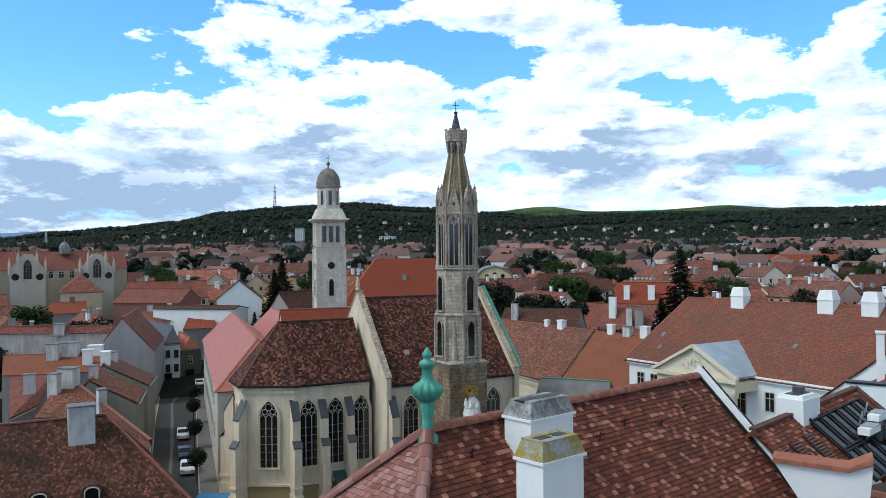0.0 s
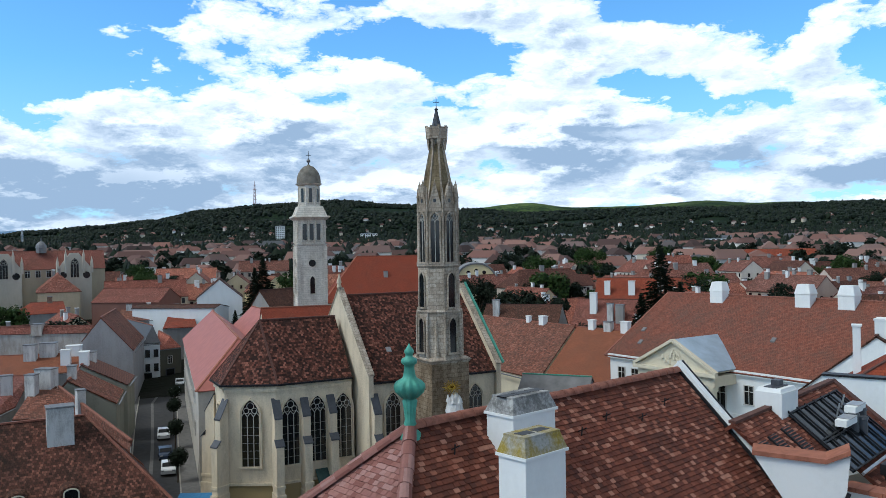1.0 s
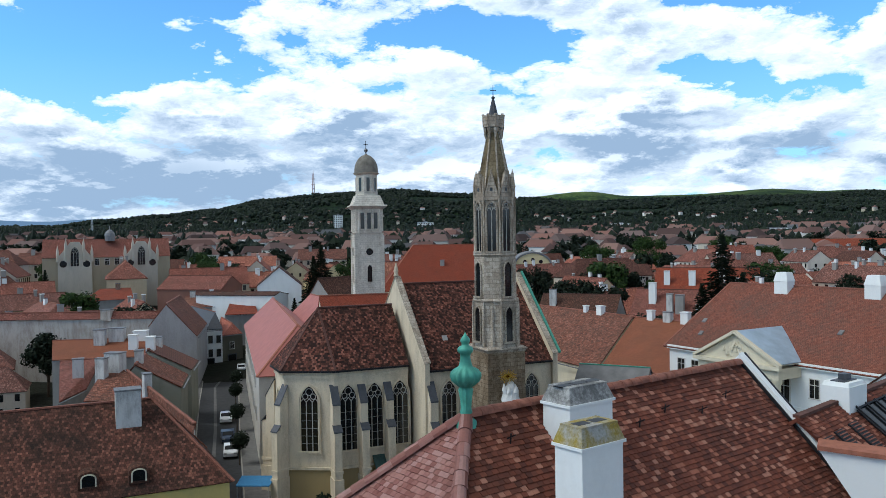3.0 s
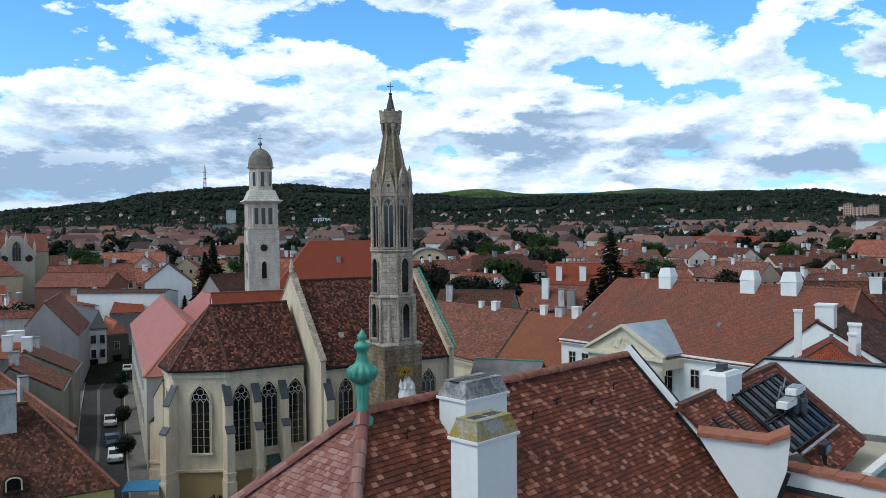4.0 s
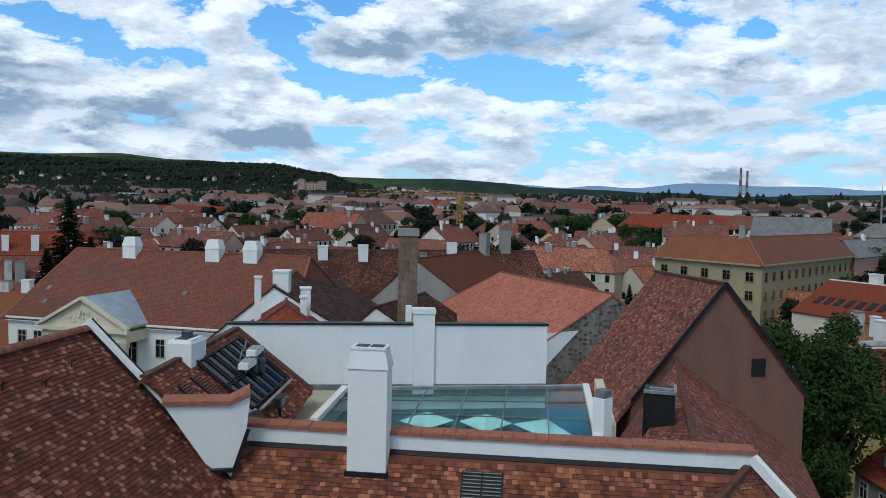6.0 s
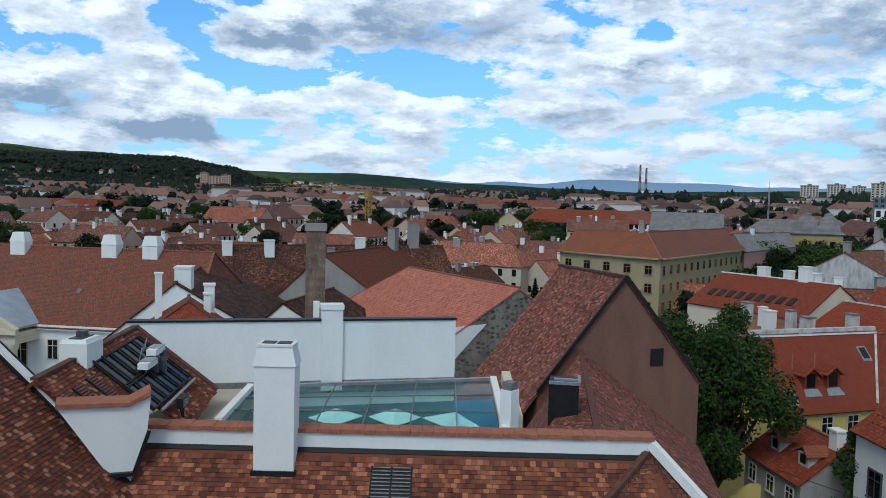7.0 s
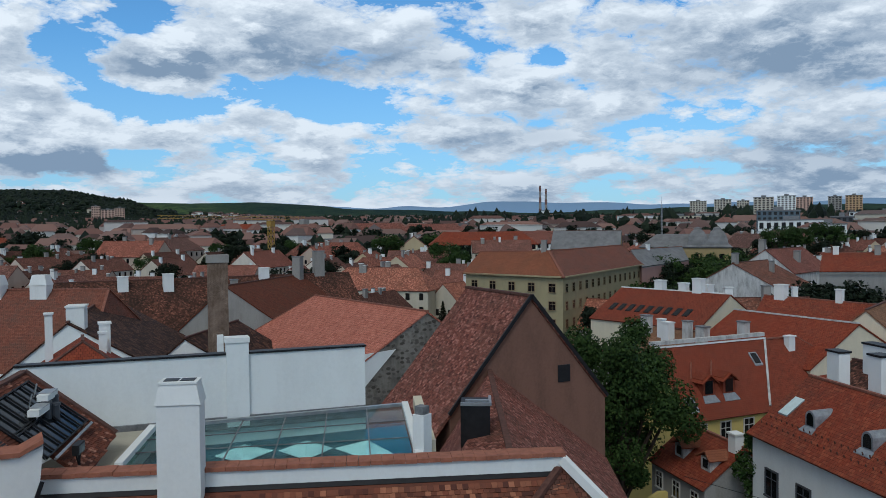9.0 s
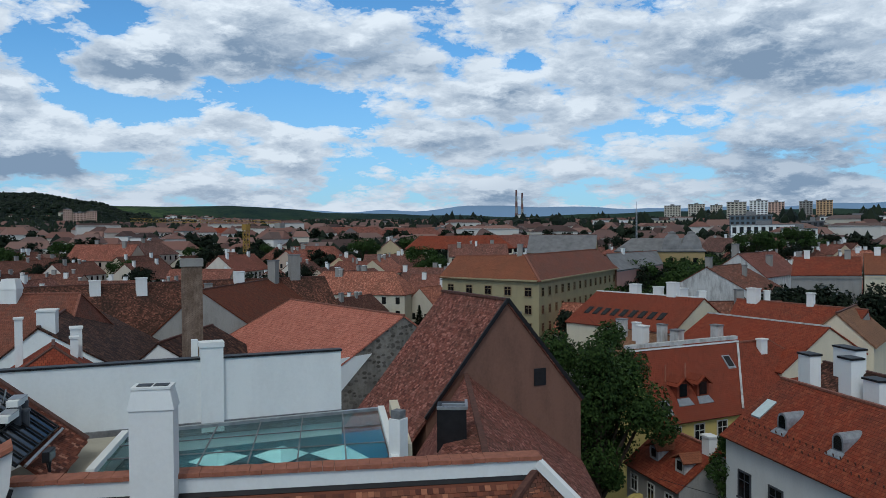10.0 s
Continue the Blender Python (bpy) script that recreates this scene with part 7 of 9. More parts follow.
# ---------------------------------------------------------------- right-hand side
def yellow_block():
    h = thing("apartment_block", "olive-yellow four-storey corner block with brown tiled hipped roof", "building", (150, 72, 0))
    C, Lf, R = Vector((135.3, 64.9, 0)), Vector((139.0, 89.0, 0)), Vector((187.7, 69.0, 0))
    back = Lf + (R - C).normalized() * 12, R + Vector((-2, 12, 0)), C + Vector((13, 13, 0))
    part("wall", Mesh().prism([p + UP * 18.0 for p in (C, R, back[1], back[2], back[0], Lf)], (0, 0, -18.0)), M["olive"], h)
    for a, b, inside in ((Lf, C, R), (C, R, Lf)):
        e = (b - a).normalized()
        n = Vector((e.y, -e.x, 0))
        if n.dot(inside - a) > 0:
            n = -n
        L = (b - a).length
        cnt = 5 if a == Lf else 14
        for k, z in enumerate((15.9, 12.5, 9.1, 5.7)):
            for i in range(cnt):
                window(h, a + e * (L * (i + 0.5) / cnt) + n * 0.05 + UP * z, n, 1.5 if a == Lf else 1.1, 1.6, frame_mat="sandframe")
        part("eave_board", Mesh().bar(a + n * 0.3 + UP * 18.1, b + n * 0.3 + UP * 18.1, 0.8, 0.3), M["olive"], h)
    rc, rl, rr = Vector((143.2, 71.8, 22.8)), Vector((146.5, 90.0, 22.4)), Vector((190.8, 75.2, 22.9))
    ec, el, er = C + Vector((-0.7, -0.6, 18.1)), Lf + Vector((-0.7, 0.5, 18.1)), R + Vector((0.5, -0.7, 18.1))
    part("roof_slope", slab(Mesh(), [el, ec, rc, rl], 0.2), M["roof_orange2"], h)
    part("roof_slope", slab(Mesh(), [ec, er, rr, rc], 0.2), M["roof_hall"], h)
    part("roof_slope", slab(Mesh(), [er, er + Vector((-1, 13, 0)), rr], 0.2), M["roof_hall"], h)
    part("roof_slope", slab(Mesh(), [rl, rc, rc + Vector((8, 8, -4.6)), rl + Vector((8, 0, -4.6))], 0.2), M["roof_hall"], h)
    part("roof_slope", slab(Mesh(), [rc, rr, rr + Vector((0, 8, -4.6)), rc + Vector((8, 8, -4.6))], 0.2), M["roof_hall"], h)
    part("hip_cap", Mesh().bar(ec, rc, 0.4, 0.2).bar(rl, rc, 0.4, 0.2).bar(rc, rr, 0.4, 0.2), M["ridge"], h)
    chimney(h, 143.6, 73.0, 22, 25.0, 1.4, 1.0, 0.3, "grey", "grey", "slab")
    for z in (12.0, 8.6):
        p = Lf * 0.22 + C * 0.78 + Vector((-0.6, -0.1, z - 0.9))
        part("balcony", Mesh().box(p.x - 0.6, p.y - 1.3, p.z, p.x + 0.5, p.y + 1.3, p.z + 1.0), M["grey"], h)


yellow_block()

RED_HOUSE = simple_house("yellow house with large smooth red roof and twin dormers", (70.3, 24.7), (82.2, 17.6), 16.3, 4.0, 4.7, 12.0, 11.0, "roof_red", "yellow", wins=(("r", 9.2, 5, 1.1, 1.8), ("r", 5.6, 5, 1.1, 1.8)), ridge="white", over=0.4)
simple_house("adjoining red roofed house with roof windows", (82.4, 17.5), (86.0, 15.3), 16.2, 4.0, 4.7, 12.0, 11.0, "roof_red", "yellow", hb=7.5, stacks=((2.4, -0.8, 1.2, 0.85, "white"),), ridge="ridge", over=0.4)


def red_roof_fittings():
    """Dormers, roof windows and the white verge of the red roofed house."""
    a, b = Vector((70.3, 24.7, 0)), Vector((82.2, 17.6, 0))
    e = (b - a).normalized()
    n = Vector((e.y, -e.x, 0))
    k = (16.3 - 11.0) / 4.7

    def on(s, t, up=0.0):
        return a + e * s + n * t + UP * (16.3 - t * k + up)
    h = RED_HOUSE
    for s in (3.3, 5.7):
        d = part("dormer", Mesh().prism([on(s - 0.7, 3.6, 0.1), on(s + 0.7, 3.6, 0.1), on(s + 0.7, 3.6, 1.5), on(s, 3.6, 2.0), on(s - 0.7, 3.6, 1.5)], -n * 1.6), M["roof_red"], h, "tile-hung gabled dormer")
        for q in (-1, 1):
            part("dormer_roof", slab(Mesh(), [on(s + q * 1.0, 3.9, 1.55), on(s, 3.9, 2.3), on(s, 1.9, 2.3 - 2.0 * k), on(s + q * 1.0, 2.4, 1.55 - 1.5 * k)], 0.1), M["roof_red2"], d)
        part("opening", Mesh().prism([on(s - 0.45, 3.63, 0.25), on(s + 0.45, 3.63, 0.25), on(s + 0.45, 3.63, 1.4), on(s - 0.45, 3.63, 1.4)], -n * 0.04), M["pane"], d)
        part("apron", Mesh().prism([on(s - 0.7, 3.6, 0.08), on(s + 0.7, 3.6, 0.08), on(s + 0.9, 4.1, 0.1), on(s - 0.9, 4.1, 0.1)], (0, 0, -0.05)), M["zinc2"], d)
        part("vent_pipe", Mesh().bar(on(s - 0.9, 2.3, 0.0), on(s - 0.9, 2.3, 1.5), 0.1), M["coping"], d)
    part("pipe_cover", Mesh().bar(on(13.75, 0.2, 0.1), on(9.5, 4.8, 0.1), 0.2, 0.14), M["oldwhite"], h, "white rendered verge strip")
    for s, t in ((11.2, 1.5), (0.9, 4.1)):
        f = part("roof_window", Mesh().prism([on(s - 0.5, t - 0.5, 0.1), on(s + 0.5, t - 0.5, 0.1), on(s + 0.5, t + 0.45, 0.1), on(s - 0.5, t + 0.45, 0.1)], (0, 0, -0.12)), M["zinc2"], h)
        part("pane", Mesh().prism([on(s - 0.36, t - 0.4, 0.125), on(s + 0.36, t - 0.4, 0.125), on(s + 0.36, t + 0.35, 0.125), on(s - 0.36, t + 0.35, 0.125)], (0, 0, -0.02)), M["pane"], f)
    part("coping", Mesh().bar(on(-0.2, -0.1, 0.3), on(13.8, -0.1, 0.3), 0.5, 0.35), M["oldwhite"], h, "pale coping along the ridge")


def white_dormer_house():
    e, n = Vector((-0.72, -0.694, 0)), Vector((0.694, -0.72, 0))
    a = Vector((56.4, 12.8, 0))
    h = thing("white_house", "white rendered house with weathered red tiled roof and round-headed dormers", "house", (55, 7, 0))
    L = 22.0
    A, B = a + n * 4.4, a + e * L + n * 4.4
    roofed(h, A, B, 17.0, 4.4, 4.4, 13.6, 13.6, "roof_worn", "white", over=0.45, ridge="ridge")
    for s in (2.3, 5.7, 9.2, 12.7):
        window(h, a + e * s - n * 0.02 + UP * 10.4, -n, 1.25, 1.7, frame_mat="slate")
        window(h, a + e * s - n * 0.02 + UP * 6.8, -n, 1.25, 1.7, frame_mat="slate")
    k = (17.0 - 13.6) / 4.4
    for s in (4.4, 9.6, 14.6):
        p = a + e * s + n * 1.3 + UP * (13.6 + 1.3 * k)
        m = wall_pose(p, -n) @ Matrix.Scale(1.15, 4)
        o = [(-0.42, 0.0)] + [(0.42 * math.cos(math.pi - i * math.pi / 8), 0.55 + 0.4 * math.sin(i * math.pi / 8)) for i in range(9)] + [(0.42, 0.0)]
        d = part("dormer", Mesh().prism([(x, 0, z) for x, z in o][::-1], (0, 1.9, 0.1)), M["zinc2"], h, "round-headed sheet-metal dormer")
        d.matrix_local = Matrix.Translation(-h.location) @ m
        w = new("opening", Mesh().prism([(x * 0.68, -0.02, 0.12 + z * 0.75) for x, z in o][::-1], (0, 0.03, 0)).data("opening", M["pane"]))
        w.parent = d
        ap = new("apron", Mesh().prism([(-0.6, -0.32, -0.2), (0.6, -0.32, -0.2), (0.5, 0.0, 0.04), (-0.5, 0.0, 0.04)], (0, 0, -0.04)).data("apron", M["zinc2"]))
        ap.parent = d
    hk = Mesh()
    for row, t in enumerate((0.45, 0.95)):
        for i in range(34):
            q = a + e * (0.4 + 0.6 * i + 0.3 * row) + n * t + UP * (13.6 + t * k + 0.06)
            hk.bar(q, q + UP * 0.16 - n * 0.04, 0.07, 0.05)
    tagged(part("snow_guard", hk, M["ridge_dark"], h), kind="stuff")
    p = a + e * 0.8 + n * 1.4 + UP * (13.6 + 1.4 * k)
    q = [p + e * x + n * y + UP * (y * k + 0.1) for x, y in ((0, 0), (1.0, 0), (1.0, 1.3), (0, 1.3))]
    part("skylight", Mesh().prism(q, (0, 0, -0.12)), M["zinc2"], h)
    for x, y, z0, z1, w_ in ((62.45, 8.3, 16.0, 18.5, 1.3), (57.8, 5.2, 16.0, 19.1, 1.2), (65.7, 6.0, 16.4, 18.7, 2.4), (56.7, 3.6, 16.0, 18.0, 1.4)):
        chimney(h, x, y, z0, z1, w_, 0.9, math.atan2(e.y, e.x), "white", "black", "slab")
    part("roof_window", Mesh().prism([v + UP * 0.02 for v in q], (0, 0, -0.02)), M["sail"], h)


white_dormer_house()
red_roof_fittings()
simple_house("old house with rough tiled ridge behind the white house", (68.5, 8.0), (52.0, -8.0), 17.0, 3.5, 3.2, 14.6, 14.8, "roof_mossy2", "grey")
COTTAGE = simple_house("low old cottage with orange tiles and small dormers", (63.6, 19.4), (58.6, 13.8), 11.5, 3.0, 3.3, 9.0, 9.0, "roof_worn", "grey", wins=(("r", 7.6, 3, 0.9, 1.2),), stacks=((6.8, -0.3, 1.2, 0.9, "white"),), ridge="ridge")
for s in (2.6, 6.2):
    ce, cn = Vector((-0.666, -0.746, 0)), Vector((-0.746, 0.666, 0))
    p = Vector((63.6, 19.4, 0)) + ce * s + cn * 2.4 + UP * 9.7
    dm = part("dormer", Mesh().prism([p - ce * 0.6, p + ce * 0.6, p + ce * 0.6 + UP * 0.95, p - ce * 0.6 + UP * 0.95], -cn * 1.5), M["oldwhite"], COTTAGE, "small whitewashed dormer")
    for q in (-1, 1):
        part("dormer_roof", slab(Mesh(), [p + ce * q * 0.95 + cn * 0.3 + UP * 0.9, p + cn * 0.1 + UP * 1.45, p - cn * 1.7 + UP * 1.45, p + ce * q * 0.95 - cn * 1.5 + UP * 0.9], 0.08), M["roof_orange2"], dm)
    part("opening", Mesh().prism([p + cn * 0.02 - ce * 0.32 + UP * 0.2, p + cn * 0.02 + ce * 0.32 + UP * 0.2, p + cn * 0.02 + ce * 0.32 + UP * 0.85, p + cn * 0.02 - ce * 0.32 + UP * 0.85], -cn * 0.04), M["pane"], dm)
simple_house("red tiled house with a row of roof windows", (112.0, 44.0), (106.5, 27.0), 18.5, 6.5, 7.0, 14.8, 14.6, "roof_red", "cream", stacks=((13.0, 0.2, 2.0, 1.4, "white"), (5.0, 2.5, 2.6, 1.4, "white"), (9.0, 2.5, 2.4, 1.2, "white"), (12, 3, 2.6, 2.0, "white")), ridge="white")
for i in range(9):
    s = 2.0 + i * 1.55
    e2, n2 = Vector((-0.308, -0.951, 0)), Vector((-0.951, 0.308, 0))
    p = Vector((112.0, 44.0, 0)) + e2 * s + n2 * 4.4 + UP * (18.5 - 4.4 * 0.557 + 0.1)
    rw = thing("roof_window", "dark roof window in a grey frame on the red roof", "window", p, group="roof windows")
    part("casing", Mesh().prism([p + e2 * x + n2 * y - UP * (y * 0.557) for x, y in ((-0.42, -0.7), (0.42, -0.7), (0.42, 0.7), (-0.42, 0.7))], (0, 0, -0.14)), M["black"], rw)
    part("pane", Mesh().prism([p + e2 * x + n2 * y - UP * (y * 0.557 - 0.01) for x, y in ((-0.32, -0.6), (0.32, -0.6), (0.32, 0.6), (-0.32, 0.6))], (0, 0, -0.03)), M["pane"], rw)
simple_house("old house with sandy tiled roof and white stacks", (98.0, 34.0), (93.0, 25.0), 14.8, 5.0, 6.0, 12.6, 12.4, "roof_sand", "white", stacks=((0.5, -2, 2.4, 1.2, "oldwhite"), (3.2, -2, 2.2, 0.9, "white"), (4.8, -2.5, 2.2, 1.3, "white"), (7.6, -2, 2.4, 1.0, "oldwhite"), (10.0, -2, 2.0, 1.3, "oldwhite")))
simple_house("house with faded red roof and white fire wall", (97.0, 24.0), (89.0, 10.0), 17.5, 7.0, 7.0, 13.8, 13.6, "roof_red2", "cream", stacks=((5.0, -4, 1.6, 1.1, "oldwhite"),), ridge="oldwhite")
simple_house("low house with brown sheet roof", (92.0, 46.0), (84.0, 36.0), 13.6, 5.0, 5.0, 11.6, 11.0, "roof_brown", "grey")
simple_house("cream gabled house with old sandy tiled roof", (106.0, 9.0), (94.5, 9.9), 18.4, 3.6, 3.6, 15.2, 15.2, "roof_sand", "cream")
simple_house("old house with pale gable and worn brown roof", (166.3, 35.3), (187.0, 32.0), 22.7, 5.0, 5.5, 19.4, 18.2, "roof_brown", "oldwhite", stacks=((1.0, 1.0, 2.6, 1.4, "grey"), (9, -3, 2.0, 1.4, "grey")))
simple_house("long low house with patched brown tiles", (145.9, 36.5), (161.6, 34.0), 20.8, 6.0, 8.0, 17.4, 16.6, "roof_mossy3", "oldwhite", stacks=((1.0, 0, 1.8, 1.2, "grey"), (9, -3.5, 2.0, 0.9, "grey")))
lean_range("brown-red tiled row house on the western side", (150.3, 23.0, 19.4), (151.5, 12.0, 19.6), (159.5, 12.7, 22.5), (158.2, 23.7, 22.3), "roof_worn", "grey", ((0.2, 0.05, 1.4, 1.0, "white"), (0.8, 0.1, 1.6, 1.0, "grey")))
lean_range("orange-brown tiled row house on the western side", (151.5, 11.6, 19.8), (153.0, 1.0, 19.8), (161.0, 1.6, 23.0), (159.6, 12.4, 23.0), "roof_orange2", "cream", ((0.2, 0.05, 1.4, 1.0, "white"), (0.5, 0.1, 1.6, 1.0, "grey")))
simple_house("long house with worn brown tiles", (124.0, 36.0), (134.0, 22.0), 16.2, 7.0, 7.0, 12.0, 12.0, "roof_mossy3", "grey", stacks=((4, -1, 2.4, 1.2, "white"), (10, -1, 2.6, 1.2, "grey"), (14, -2, 3.0, 0.8, "white")))
lean_range("long low house with orange-brown tiles", (100.8, 23.5, 14.9), (94.6, 9.5, 14.7), (103.2, 7.5, 18.1), (109.5, 23.4, 18.3), "roof_worn", "grey", ((0.15, 0.05, 1.8, 1.4, "white"), (0.6, 0.02, 1.6, 0.8, "white")))
# cream garden wall below the tree
gw = thing("garden_wall", "yellow rendered yard wall with rounded top", "wall", (60, 19, 0))
part("wall", Mesh().prism([(57.6, 21.4, 0), (62.4, 17.2, 0), (62.4, 17.2, 6.0), (61.0, 18.4, 6.9), (59.0, 20.2, 7.0), (57.6, 21.4, 6.1)], (0.25, 0.3, 0)), M["yellow"], gw)


def climbing_plant():
    """Creeper growing up the corner of the white house."""
    rnd = random.Random(5)
    b = thing("climbing_plant", "dark green creeper climbing the corner of the white house", "creeper", (57.0, 12.9, 0))
    part("stem", limb(Mesh(), (57.0, 12.9, 0), (57.3, 12.9, 12.0), 0.14, 0.05), M["bark"], b)
    spots = [(Vector((rnd.gauss(0, 0.28 + 0.05 * (12 - z)), rnd.gauss(0, 0.28 + 0.05 * (12 - z)), z)), 0.55 + 0.03 * (12 - z)) for z in [4 + 0.4 * i for i in range(23)]]
    V, F = [], []
    leaf_clumps(rnd, spots, 0.13, 190, (V, F))
    c = new("foliage", flat_mesh("foliage", V, F, M["leaf"]))
    c.parent = b


def cable():
    c = thing("overhead_cable", "thin black overhead cable in front of the white house", "cable", (50, 8, 10))
    pts = [Vector((51.5, 16.0, 11.0)) + (Vector((46.5, -2.0, 11.6)) - Vector((51.5, 16.0, 11.0))) * (i / 10) - UP * (0.35 * (1 - (i / 5 - 1) ** 2)) for i in range(11)]
    m = Mesh()
    for a, b in zip(pts, pts[1:]):
        m.bar(a, b, 0.025)
    part("wire", m, M["black"], c)


# ---------------------------------------------------------------- trees
def leaf_clumps(rnd, spots, size, per, out):
    """Scattered small leaf sprays round the given spots."""
    for c, r in spots:
        for _ in range(per):
            d = Vector((rnd.gauss(0, 1), rnd.gauss(0, 1), rnd.gauss(0, 1))).normalized()
            p = Vector(c) + d * r * (rnd.random() ** 0.4)
            n = (d + Vector((rnd.gauss(0, 0.7), rnd.gauss(0, 0.7), rnd.gauss(0, 0.5) + 0.4))).normalized()
            a = n.orthogonal().normalized()
            a = Matrix.Rotation(rnd.random() * 6.28, 3, n) @ a
            b = n.cross(a)
            s = size * rnd.uniform(0.6, 1.3)
            V, F = out
            k = len(V)
            V += [tuple(p - a * s), tuple(p + b * s * 0.55), tuple(p + a * s + n * s * 0.25), tuple(p - b * s * 0.55)]
            F.append((k, k + 1, k + 2, k + 3))


def flat_mesh(name, V, F, mat):
    me = bpy.data.meshes.new(name)
    me.from_pydata(V, [], F)
    me.materials.append(mat)
    return me


def limb(mesh, a, b, r0, r1, n=7):
    a, b = Vector(a), Vector(b)
    e = (b - a).normalized()
    s = e.orthogonal().normalized()
    t = e.cross(s)
    lo = [a + (s * math.cos(i * math.tau / n) + t * math.sin(i * math.tau / n)) * r0 for i in range(n)]
    hi = [b + (s * math.cos(i * math.tau / n) + t * math.sin(i * math.tau / n)) * r1 for i in range(n)]
    for i in range(n):
        j = (i + 1) % n
        mesh.face([lo[i], lo[j], hi[j], hi[i]])
    return mesh


def broad_tree(seed, height, spread, leafs, leaf_size, mat, lab, name="tree"):
    rnd = random.Random(seed)
    h = thing(name, lab, "tree")
    tr = Mesh()
    th = height * 0.36
    limb(tr, (0, 0, -0.3), (0.1, 0.05, th), height * 0.028, height * 0.02)
    spots = []
    for i in range(9 if leafs < 9000 else 20):
        a = i * 2.4 + rnd.random()
        rr = spread * rnd.uniform(0.35, 0.8)
        q = Vector((rr * math.cos(a), rr * math.sin(a), height * rnd.uniform(0.45, 0.86)))
        limb(tr, (0.1, 0.05, th * rnd.uniform(0.75, 1.0)), q, height * 0.011, height * 0.004, 5)
        spots.append((q, spread * rnd.uniform(0.28, 0.42)))
        q2 = q + Vector((rnd.gauss(0, spread * 0.28), rnd.gauss(0, spread * 0.28), rnd.gauss(0, height * 0.07)))
        spots.append((q2, spread * rnd.uniform(0.18, 0.32)))
    spots.append((Vector((0, 0, height * 0.82)), spread * 0.4))
    part("trunk", tr, M["bark"], h)
    out = ([], [])
    leaf_clumps(rnd, spots, leaf_size, leafs // len(spots), out)
    ob = new("crown", flat_mesh("crown", *out, M[mat]))
    ob.parent = h
    return h


def conifer(seed, height, spread, lab):
    rnd = random.Random(seed)
    h = thing("conifer", lab, "tree")
    part("trunk", limb(Mesh(), (0, 0, -0.3), (0, 0, height * 0.97), height * 0.018, 0.03), M["bark"], h)
    V, F = [], []
    z = height * 0.12
    while z < height:
        k = 1 - z / height
        r = spread * (k ** 0.8) * rnd.uniform(0.75, 1.1) + 0.1
        m = max(7, int(30 * k) + 7)
        for i in range(m):
            a = i * math.tau / m + rnd.random()
            rr = r * rnd.uniform(0.7, 1.1)
            for j in range(4):
                s = rr * (0.2 + 0.24 * j)
                w = 0.4 * height * 0.09 + 0.2 * rr
                w *= 0.55
                p = Vector((s * math.cos(a), s * math.sin(a), z - s * 0.22 + rnd.gauss(0, height * 0.012)))
                t = Vector((-math.sin(a), math.cos(a), 0)) * w * rnd.uniform(0.6, 1.1)
                o = Vector((math.cos(a), math.sin(a), -0.35)) * rr * 0.38
                kk = len(V)
                V += [tuple(p - t), tuple(p + o * 0.5 - UP * 0.12), tuple(p + t), tuple(p + o + UP * 0.05)]
                F += [(kk, kk + 1, kk + 3), (kk + 1, kk + 2, kk + 3)]
        z += height * 0.021
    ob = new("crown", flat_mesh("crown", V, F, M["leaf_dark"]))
    ob.parent = h
    return h


def put(proto, x, y, s=1.0, rz=0.0, z=None):
    m = Matrix.Translation((x, y, ground_z(x, y) if z is None else z)) @ Matrix.Rotation(rz, 4, "Z") @ Matrix.Scale(s, 4)
    ob = copy_thing(proto, m)
    ob.matrix_basis = m
    return ob


def drop_proto(proto):
    for o in [*proto.children_recursive, proto]:
        bpy.data.objects.remove(o)


